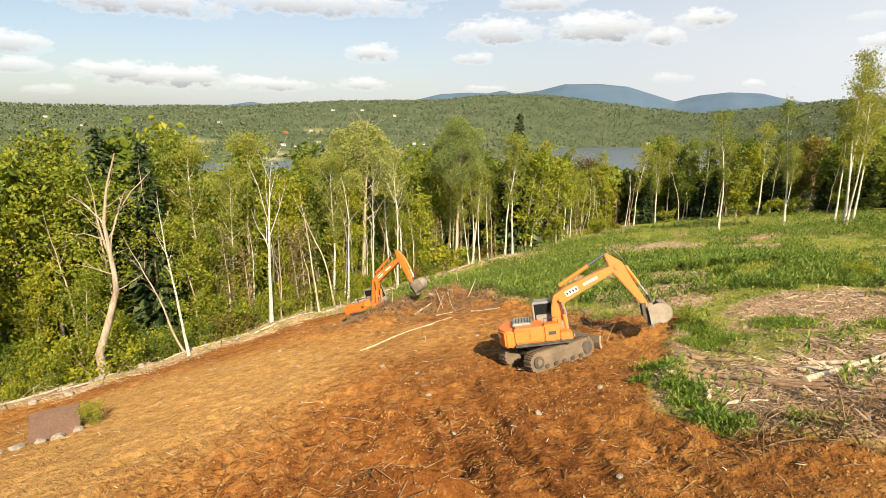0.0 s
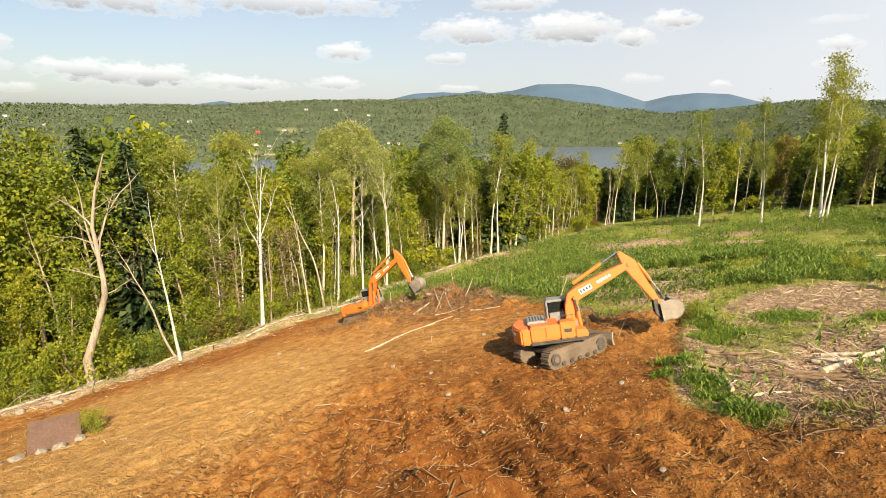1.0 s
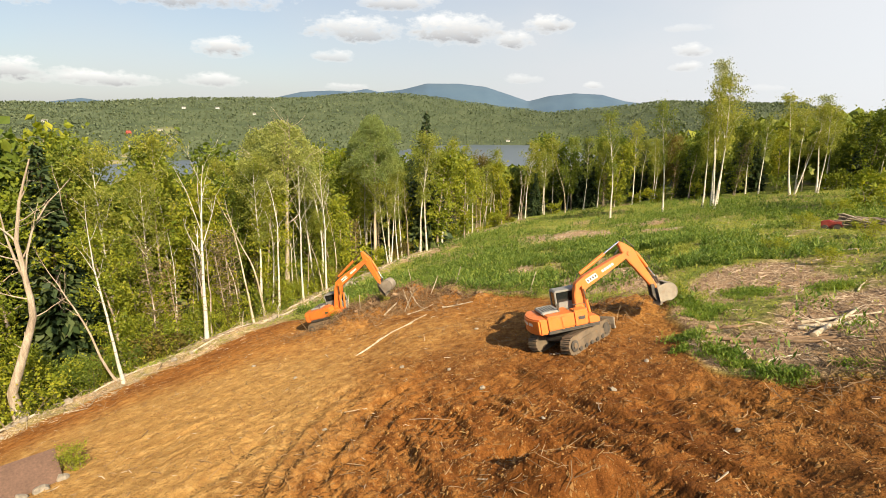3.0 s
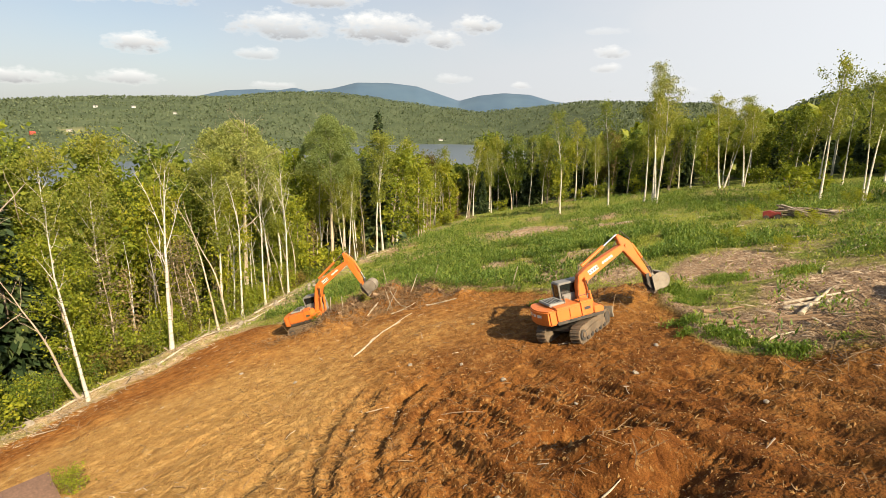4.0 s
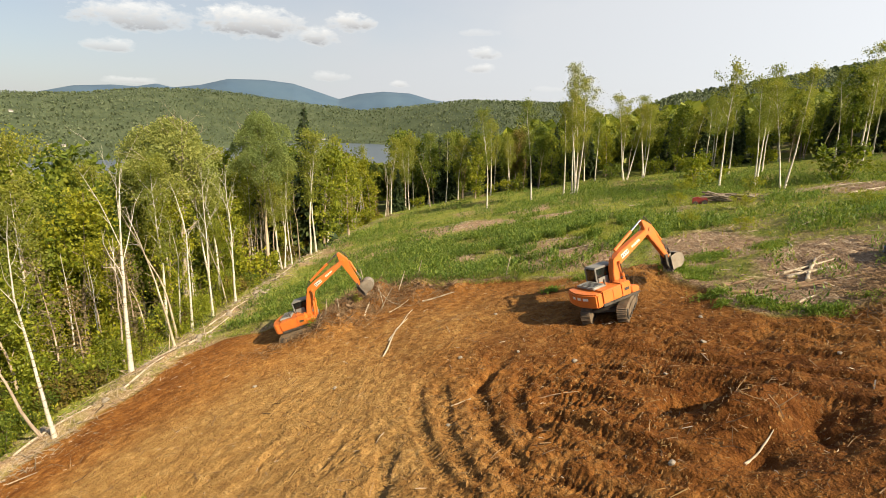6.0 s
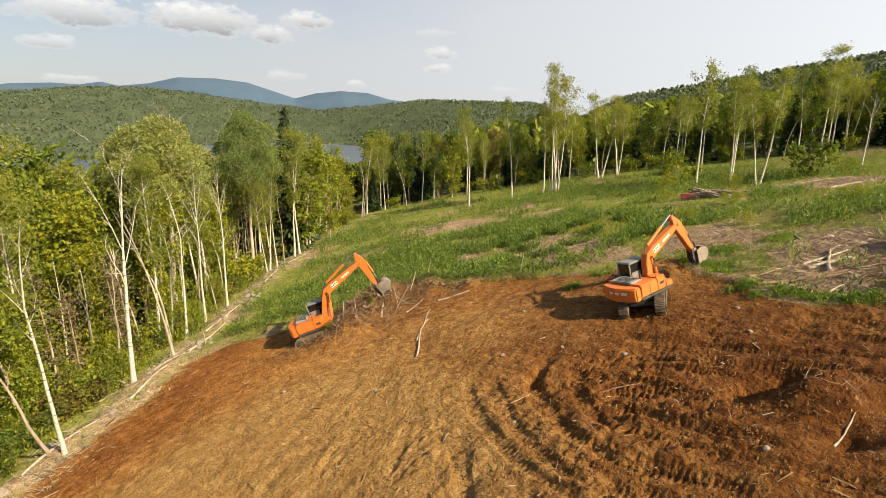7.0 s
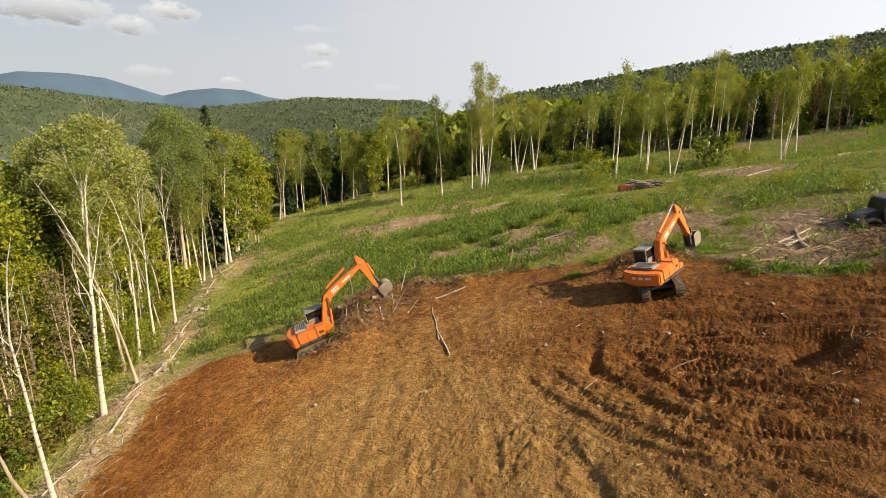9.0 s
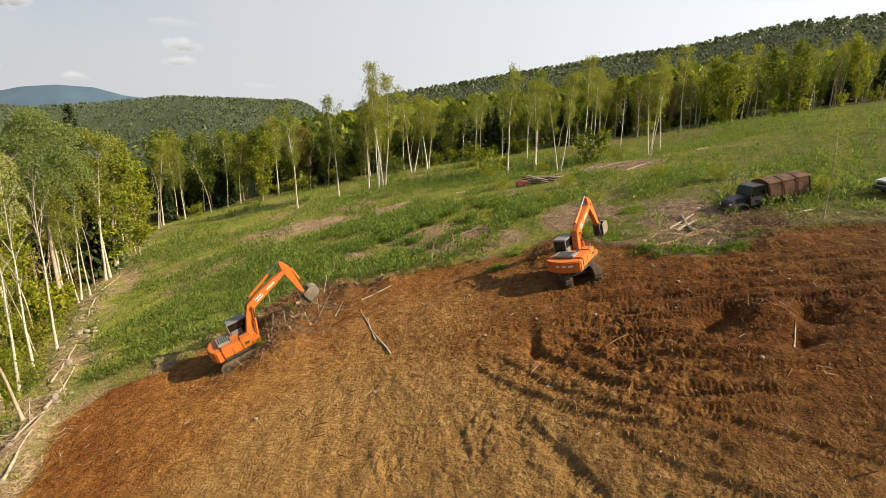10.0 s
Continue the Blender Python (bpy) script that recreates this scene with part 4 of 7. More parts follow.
def build_specimens():
    """The trees that stand out along the edges of the clearing."""
    rng = random.Random(5)
    P = lambda key, x, y, top=None, **kw: plant(key, x, y, None if top is None else top - float(lie(x, y)), rng, **kw)
    crooked_tree(-30.1, 43.6, 9.2)
    P("fan", -18.1, 53.8, 7.4, pick=0, turn=120, wide=1.0)
    P("pole", -14.2, 58.7, 3.8, pick=0, lean=(0, -13), turn=0)
    P("pole", -23.2, 45.6, 6.0, pick=1, lean=(0, -8), turn=70)
    P("pole", -23.9, 46.6, 3.0, pick=2, lean=(0, -13), turn=20)
    P("pole", -18.6, 58.5, 1.0, pick=3, lean=(0, 2))
    P("pole", -13.4, 63.5, 4.0, pick=0, lean=(0, -12), turn=90)
    P("pole", -11.8, 64.5, 5.0, pick=1, lean=(0, -4))
    P("dead", -9.0, 68, 6.0, pick=2, wide=0.7)
    P("dead", -6.0, 70, 6.5, pick=0, turn=200, wide=0.7)
    P("aspen", -11.0, 73.0, 11.4, pick=0, wide=1.05)
    P("aspen", 2.4, 85.5, 11.8, pick=1, wide=0.85)
    P("spruce", 13.8, 99.0, 12.7, pick=0, wide=1.0)
    P("birch", 12.6, 92.5, 8.6, pick=1)
    P("birch", 11.0, 91.0, 8.0, pick=2)
    P("young", 15.2, 95.5, 6.2)
    P("birch", 16.4, 97.0, 7.0, pick=0)
    P("clump", 4.8, 86.0, 3.5, pick=0)
    P("pole", 6.4, 86.5, 2.0, pick=1)
    P("pole", 8.6, 89.5, 1.5, pick=3)
    P("young", 21.5, 99, 4.0)
    P("pole", 24.0, 104.0, -1.0, pick=0)
    P("pole", 44.0, 127, -0.2, pick=1, lean=(0, 4))
    P("pole", 44.6, 127.6, -0.8, pick=3, lean=(0, -5))
    P("pole", 45.4, 128.0, 0.2, pick=3, lean=(0, 1))
    P("birch", 45.6, 86.8, 12.3, pick=2, wide=0.9)
    P("birch", 54.3, 83.8, 14.0, pick=0)
    P("birch", 59.5, 80.2, 13.8, pick=3)
    P("clump", 57.2, 74.8, 20.6, pick=2, wide=0.95, turn=60)
    P("birch", 58.9, 77.4, 15.5, pick=1)
    P("birch", 61.3, 79.0, 14.8, pick=2)
    P("clump", 81, 82.5, 16.5, pick=0, wide=1.3)
    P("clump", 84, 80, 16.0, pick=2, wide=1.3)
    P("birch", 65.6, 52.3, 19.4, pick=3)
    P("clump", 66.6, 47.2, 19.2, pick=2, wide=1.05)
    P("clump", 63.2, 41.8, 18.6, pick=0, wide=1.05)
    P("clump", 77.1, 28.6, 22.5, pick=1, wide=0.9)
    P("birch", 78.6, 27.0, 21.5, pick=0)
    P("birch", 90, 42, 19.5, pick=1)
    P("dead", 88, 36, 16, pick=2)
    P("birch", 84, 55, 18, pick=2)
    P("birch", 82, 60, 17, pick=3)
    P("young", 118, 16, 26)
    P("maple", 127, 2, 29)
    for s in (64, 66.5, 69, 71, 74, 77, 79, 82, 86, 91, 97, 104, 112, 120):
        p, d, _ = along(EDGE_LEFT, s)
        o = rng.uniform(0.5, 4.5)
        P("redbush" if rng.random() < 0.7 else "drystick", p[0] - d[1] * o, p[1] + d[0] * o)
    P("bush", 66, 56, 5.5)
    P("bush", 72, 38, 9.0)
    P("bush", 80, 66, 4.5)


def build_forest():
    rng = random.Random(21)
    spots = []

    def free(x, y, gap):
        if any((x - a) ** 2 + (y - b) ** 2 < gap * gap for a, b in spots):
            return False
        spots.append((x, y))
        return True

    def row(line, depth, step, mixture, gap, first=0.0, last=1e9, tall=(0.85, 1.12), roof=None, behind=False):
        total = along(line, 0)[2]
        s = first
        while s < min(total, last):
            p, d, _ = along(line, s)
            off = depth + rng.uniform(-0.45, 0.45) * step
            x, y = p[0] - d[1] * off + rng.uniform(-1, 1), p[1] + d[0] * off + rng.uniform(-1, 1)
            key = rng.choices(list(mixture), list(mixture.values()))[0]
            if free(x, y, gap):
                own = TREE_HEIGHT.get(key, 15) * rng.uniform(*tall)
                if roof is not None and own > 5:
                    own = max(6.0, roof(x, y) - float(lie(x, y)) + rng.uniform(-3.4, 0.9))
                    own *= 0.8 if key in ("drystick", "pole") else 1.0
                plant(key, x, y, own, rng, behind=behind)
            s += step * rng.uniform(0.8, 1.25)

    def low(x, y):
        return float(np.interp(x, (-45, -32, -22, -14, 0, 40), (10.5, 9.6, 7.2, 6.0, 5.2, 2.6)))

    def high(x, y):
        return float(np.interp(y, (-30, 10, 45, 85, 110), (30, 26, 19.5, 15.0, 7.5)))

    # downhill wood
    row(EDGE_LEFT, 1.6, 2.6, dict(bush=5.5, pole=1.4, redbush=0.8, drystick=1.6, young=1.0), 1.2, last=75)
    row(EDGE_LEFT, 1.8, 2.0, dict(bush=3.0, pole=3.0, redbush=0.8, drystick=1.8, birch=1.6), 1.0, first=75, tall=(0.75, 1.1))
    row(EDGE_LEFT, 3.4, 2.2, dict(pole=2.4, birch=2.0, drystick=1.4, young=1.6), 1.0, first=70, tall=(0.8, 1.1))
    row(EDGE_LEFT, 1.9, 2.4, dict(bush=1), 0.9, first=25, last=110, tall=(0.8, 1.5))
    row(EDGE_LEFT, 3.0, 1.7, dict(young=5, bush=3, maple=1.5, autumn=0.7), 1.0, first=10, last=110, tall=(0.36, 0.75))
    row(EDGE_LEFT, 4.5, 3.0, dict(maple=2.6, young=3.0, birch=1.2, pole=1.6, drystick=1.6, bush=2.4, dead=0.4), 1.8, tall=(0.6, 0.95))
    row(EDGE_LEFT, 9, 4.2, dict(maple=5, young=2.6, birch=2, spruce=1.3, drystick=0.8, autumn=0.5, pole=1.0), 2.6, roof=low)
    row(EDGE_LEFT, 14, 4.6, dict(maple=6, birch=1.5, spruce=1.2, young=2.0, autumn=0.5), 2.9, roof=low)
    # uphill wood
    row(EDGE_RIGHT, 1.5, 3.6, dict(bush=4, birch=1.4, pole=1.2, drystick=1.2, young=0.5), 1.6)
    row(EDGE_RIGHT, 5, 3.8, dict(birch=3, clump=1, maple=2, spruce=1.2, pole=1.2, drystick=1, bush=1), 2.2, tall=(0.75, 1.0))
    row(EDGE_RIGHT, 10, 4.4, dict(maple=4, birch=2.4, spruce=1.6, young=1.0, autumn=0.2), 2.8, roof=high)
    row(EDGE_RIGHT, 15, 4.6, dict(maple=6, birch=1.0, spruce=2.2, young=1.2), 2.8, roof=high, behind=True)
    row(EDGE_RIGHT, 20, 5.0, dict(maple=6, spruce=2.2), 3.0, roof=high, behind=True)
    row(EDGE_LEFT, 19, 5.0, dict(maple=6, spruce=2.0, young=1.4), 3.0, first=40, roof=low, behind=True)


build_specimens()
build_forest()


# ---- woods further away: one joined mesh each, too many to count
def blob_trees(rng, x, y, z, h, conifer, quads):
    """Small trees as loose tufts: conifers taper, broad-leaved ones are round."""
    n = len(x)
    t = rng.uniform(0, 1, (n, quads))
    a = rng.uniform(0, 2 * math.pi, (n, quads))
    con = conifer[:, None]
    rad = np.where(con, 0.17 * (1 - t) + 0.012, 0.25 * np.sqrt(np.clip(1 - (2 * t - 1) ** 2, 0.06, 1))) * h[:, None] * rng.uniform(0.65, 1.05, (n, quads))
    zz = np.where(con, t, 0.30 + 0.70 * t) * h[:, None]
    c = np.stack([x[:, None] + rad * np.cos(a), y[:, None] + rad * np.sin(a), z[:, None] + zz], -1).reshape(-1, 3)
    size = (np.where(con, 0.20 * (1.12 - t), 0.25) * h[:, None]).reshape(-1, 1) * rng.uniform(0.8, 1.25, (n * quads, 1)) * (6.0 / quads) ** 0.42
    out = np.stack([np.cos(a), np.sin(a), np.where(con, 0.35, (t - 0.35) * 1.6)], -1).reshape(-1, 3) + rng.normal(size=(n * quads, 3)) * 0.45
    out = unit(out)
    u = unit(np.cross(out, np.array([0, 0, 1.0]) + rng.normal(size=(n * quads, 3)) * 0.3))
    w = np.cross(out, u)
    v = np.stack([c - u * size, c - w * size * 1.1, c + u * size, c + w * size * 1.1], 1).reshape(-1, 3)
    return v, np.arange(len(v)).reshape(-1, 4)


def build_woods():
    rng = np.random.default_rng(8)
    # behind the forest edges, to about 350 m
    n = 5200
    a = np.radians(rng.uniform(-85, 118, n))
    r = np.sqrt(rng.uniform(50 ** 2, 380 ** 2, n))
    x, y = r * np.sin(a), r * np.cos(a)
    left = edge_distance(x, y, np.array(EDGE_LEFT + EDGE_RIGHT + [(150, -60), (0, -80), (-80, -40)]))
    far_shore = (left > 22) & (left < 260)
    keep = far_shore & (rng.uniform(0, 1, n) < np.clip(1.3 - left / 300, 0.3, 1))
    x, y, r = x[keep], y[keep], r[keep]
    con = rng.uniform(0, 1, len(x)) < 0.30
    roof = np.where(x < 50, np.interp(x, (-45, -32, -22, -14, 0, 40), (10.0, 9.2, 6.8, 5.6, 4.8, 2.2)), np.interp(y, (-30, 10, 45, 85, 110), (30, 26, 19.5, 15.0, 7.5)))
    d = left[keep]
    h = np.clip(np.where(d < 45, roof - lie(x, y), 15) + rng.uniform(-4, 1.5, len(x)), 9, 26)
    az = np.degrees(np.arctan2(x, y))
    z = lie(x, y)
    h = np.where(az < 34, np.minimum(h, 11 - r * np.tan(np.radians(np.where(az > 6, 4.9, 5.4))) - z), h)
    keep = h > 5
    x, y, z, h, con, d = x[keep], y[keep], z[keep], h[keep], con[keep], d[keep]
    pile = Pile()
    for pick, quads in ((d < 40, 190), ((d >= 40) & (d < 110), 36), (d >= 110, 14)):
        pile.add(*blob_trees(rng, x[pick], y[pick], z[pick], h[pick], con[pick], quads))
    tagged(new("woods", pile.mesh("woods", M_LEAF_GREEN)), "mixed green woods on the slope behind the clearing", "woods", kind="stuff")
    # across the valley
    n = 54000
    a = rng.uniform(-50, 108, n)
    r = np.sqrt(rng.uniform(380 ** 2, 2800 ** 2, n))
    extra = 8000
    a[:extra], r[:extra] = rng.uniform(46, 108, extra), np.sqrt(rng.uniform(330 ** 2, 1300 ** 2, extra))
    x, y = r * np.sin(np.radians(a)), r * np.cos(np.radians(a))
    z = lie(x, y)
    field = np.zeros(n)
    for fa, d, wt, wr in FIELDS:
        field = np.maximum(field, 1.1 - (((a - fa) * d * math.pi / 180 / wt) ** 2 + ((r - d) / wr) ** 2))
    h_cut = np.where((a > 46) & (r < 1000), 0.62, 1.0)
    keep = (z > LAKE_Z + 1.5) & (field < 0.15) & ((a < 52) | (r < 1400)) & (fbm(x, y, 130, 3, 19) > -0.55)
    x, y, z, r = x[keep], y[keep], z[keep], r[keep]
    con = (rng.uniform(0, 1, len(x)) < 0.45 + 0.4 * fbm(x, y, 220, 2, 23))
    h = rng.uniform(5.5, 11.0, len(x)) * np.where(con, 1.15, 1.0) * h_cut[keep]
    pile = Pile()
    for pick, quads in ((r < 800, 16), (r >= 800, 4)):
        pile.add(*blob_trees(rng, x[pick], y[pick], z[pick] - 1, h[pick], con[pick], quads))
    me = pile.mesh("far_woods", M_HAZYLEAF)
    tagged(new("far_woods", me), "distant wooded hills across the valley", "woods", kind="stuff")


# distance haze mixed into the leaf colour: greyer and bluer than near leaves
M_HAZYLEAF = mat_leaf("haze_grey_leaves", (0.074, 0.100, 0.058), (0.094, 0.120, 0.068), (0.118, 0.142, 0.080), 0.2)
build_woods()

# ---------------------------------------------------------------- machines
def part(name, bm, mat, parent, label="", smooth_shaded=False):
    me = bpy.data.meshes.new(name)
    bm.to_mesh(me)
    bm.free()
    me.materials.append(mat)
    if smooth_shaded:
        for f in me.polygons:
            f.use_smooth = True
    ob = new(name, me)
    ob.parent = parent
    if label:
        ob["label"] = label
    return ob


def bevelled(bm, width, segments=2):
    if width:
        bmesh.ops.bevel(bm, geom=bm.edges[:], offset=width, segments=segments, affect="EDGES", clamp_overlap=True)
    return bm


def box(size, at=(0, 0, 0), bevel=0.02, turn=None):
    bm = bmesh.new()
    bmesh.ops.create_cube(bm, size=1)
    bmesh.ops.scale(bm, vec=size, verts=bm.verts)
    bevelled(bm, bevel)
    if turn is not None:
        bmesh.ops.transform(bm, matrix=turn, verts=bm.verts)
    bmesh.ops.translate(bm, vec=at, verts=bm.verts)
    return bm


def prism(profile, y0, y1, bevel=0.02):
    """A profile in x and z, thick from y0 to y1."""
    bm = bmesh.new()
    a = [bm.verts.new((x, y0, z)) for x, z in profile]
    b = [bm.verts.new((x, y1, z)) for x, z in profile]
    n = len(profile)
    bm.faces.new(a)
    bm.faces.new(b[::-1])
    for i in range(n):
        bm.faces.new((a[(i + 1) % n], a[i], b[i], b[(i + 1) % n]))
    bmesh.ops.recalc_face_normals(bm, faces=bm.faces)
    return bevelled(bm, bevel)


def slab(profile, z0, z1, bevel=0.02):
    """A plan in x and y, thick from z0 to z1."""
    bm = prism(profile, z0, z1, bevel)
    for v in bm.verts:
        v.co = (v.co.x, v.co.z, v.co.y)
    bmesh.ops.recalc_face_normals(bm, faces=bm.faces)
    return bm


def rod(a, b, r, sides=12, r2=None):
    a, b = Vector(a), Vector(b)
    bm = bmesh.new()
    bmesh.ops.create_cone(bm, cap_ends=True, segments=sides, radius1=r, radius2=r if r2 is None else r2, depth=(b - a).length)
    m = Matrix.Translation((a + b) / 2) @ (b - a).to_track_quat("Z", "Y").to_matrix().to_4x4()
    bmesh.ops.transform(bm, matrix=m, verts=bm.verts)
    return bm


def pipe(points, r, sides=8):
    v, f = tube(points, [r] * len(points), sides)
    bm = bmesh.new()
    vs = [bm.verts.new(p) for p in v]
    for q in f:
        bm.faces.new([vs[i] for i in q])
    bm.faces.new(vs[:sides][::-1])
    bm.faces.new(vs[-sides:])
    return bm


def xz(v):
    return v.x, v.z


def join(*parts):
    bm = bmesh.new()
    for p in parts:
        me = bpy.data.meshes.new("tmp")
        p.to_mesh(me)
        p.free()
        bm.from_mesh(me)
        bpy.data.meshes.remove(me)
    return bm


def mat_paint(name, colour, worn, dusty=(0.25, 0.16, 0.08), gloss=0.42, dust=0.25):
    m, nt, p, _ = material(name)
    co = node(nt, "ShaderNodeTexCoord").outputs["Object"]
    base = ramp(nt, noise_of(nt, 1.3, 5, 0.6, co), (0.35, colour), (0.7, worn))
    soil = ramp(nt, noise_of(nt, 3.2, 6, 0.7, co), (0.52, 0.0), (0.72, 1.0))
    col = mixed(nt, math_of(nt, "MULTIPLY", soil, dust), base, dusty)
    nt.links.new(col, p.inputs["Base Color"])
    r = node(nt, "ShaderNodeMapRange")
    nt.links.new(soil, r.inputs[0])
    r.inputs[3].default_value, r.inputs[4].default_value = gloss, 0.85
    nt.links.new(r.outputs[0], p.inputs["Roughness"])
    bump(nt, p, noise_of(nt, 14, 4, 0.6, co), 0.12, 0.01)
    return m


M_ORANGE = mat_paint("orange_paint", (0.66, 0.165, 0.020), (0.55, 0.15, 0.030), gloss=0.48, dust=0.45)
M_GREY = mat_paint("grey_paint", (0.22, 0.215, 0.20), (0.32, 0.31, 0.28), gloss=0.5)
M_LIGHTGREY = mat_paint("cab_paint", (0.17, 0.165, 0.155), (0.24, 0.23, 0.21), gloss=0.55, dust=0.4)
M_DARKIRON = mat_paint("dark_iron", (0.035, 0.032, 0.03), (0.07, 0.06, 0.05), gloss=0.6, dust=0.35)
M_TRACK = mat_paint("muddy_steel", (0.085, 0.062, 0.042), (0.17, 0.125, 0.085), dusty=(0.19, 0.105, 0.045), gloss=0.7, dust=0.85)
M_BUCKET = mat_paint("worn_steel", (0.15, 0.125, 0.10), (0.30, 0.255, 0.20), dusty=(0.22, 0.13, 0.065), gloss=0.45, dust=0.5)
M_CHROME = mat_plain("bright_rod", (0.55, 0.55, 0.55), (0.7, 0.7, 0.7), 3, 0.2, 1.0, 0.0)
M_MARK = mat_plain("white_marking", (0.72, 0.70, 0.66), (0.8, 0.79, 0.76), 3, 0.5, 0, 0.0)
M_MARKDARK = mat_plain("dark_marking", (0.04, 0.035, 0.03), (0.06, 0.05, 0.05), 3, 0.5, 0, 0.0)


def mat_glass():
    m, nt, p, _ = material("cab_glass")
    p.inputs["Base Color"].default_value = (0.025, 0.03, 0.03, 1)
    p.inputs["Roughness"].default_value = 0.08
    p.inputs["Transmission Weight"].default_value = 0.55
    p.inputs["IOR"].default_value = 1.45
    return m


M_GLASS = mat_glass()


def track_side(parent, y, side):
    """One crawler: belt of shoes round frame, sprocket, idler and rollers."""
    L, h, w = 3.7, 0.82, 0.52
    r = h / 2
    half = L / 2 - r
    track = part("track", prism([(half * math.cos(0) + r * math.cos(a), r + r * math.sin(a)) if i < 9 else (-half + r * math.cos(a), r + r * math.sin(a))
                                 for i, a in enumerate(list(np.linspace(-math.pi / 2, math.pi / 2, 9)) + list(np.linspace(math.pi / 2, 1.5 * math.pi, 9)))],
                                y - w / 2 + 0.03, y + w / 2 - 0.03, 0.0), M_TRACK, parent, "muddy steel crawler track")
    per = 4 * half + 2 * math.pi * r
    n = 44
    shoe_mesh = bpy.data.meshes.new("shoe")
    bm = join(box((per / n * 0.86, w, 0.05), (0, 0, 0.02), 0.006), box((0.035, w, 0.05), (0.02, 0, 0.055), 0.004))
    bm.to_mesh(shoe_mesh)
    bm.free()
    shoe_mesh.materials.append(M_TRACK)
    for i in range(n):
        s = i * per / n
        if s < 2 * half:
            m = pose(-half + s, y, h, 0, 0, 0)
        elif s < 2 * half + math.pi * r:
            a = (s - 2 * half) / r
            m = pose(half + r * math.sin(a), y, r + r * math.cos(a), 0, math.degrees(a), 0)
        elif s < 4 * half + math.pi * r:
            m = pose(half - (s - 2 * half - math.pi * r), y, 0, 0, 180, 0)
        else:
            a = math.pi + (s - 4 * half - math.pi * r) / r
            m = pose(-half + r * math.sin(a), y, r + r * math.cos(a), 0, math.degrees(a), 0)
        ob = new("shoe", shoe_mesh)
        ob.parent = track
        ob.matrix_basis = m
    out = y + side * (w / 2 - 0.02)
    part("track_frame", prism([(-1.35, 0.2), (1.35, 0.2), (1.2, 0.5), (0.4, 0.6), (-0.4, 0.6), (-1.2, 0.5)], out - 0.02, out + side * 0.05, 0.01), M_TRACK, parent)
    part("idler", rod((half, out - 0.03, r), (half, out + side * 0.05, r), 0.30, 20), M_DARKIRON, parent)
    spr = part("sprocket", rod((-half, out - 0.03, r), (-half, out + side * 0.06, r), 0.28, 14), M_DARKIRON, parent)
    part("hub", rod((-half, out, r), (-half, out + side * 0.1, r), 0.14, 12), M_TRACK, spr)
    for k in range(5):
        x = -1.0 + k * 0.5
        part("roller", rod((x, out - 0.02, 0.15), (x, out + side * 0.07, 0.15), 0.11, 10), M_DARKIRON, parent)


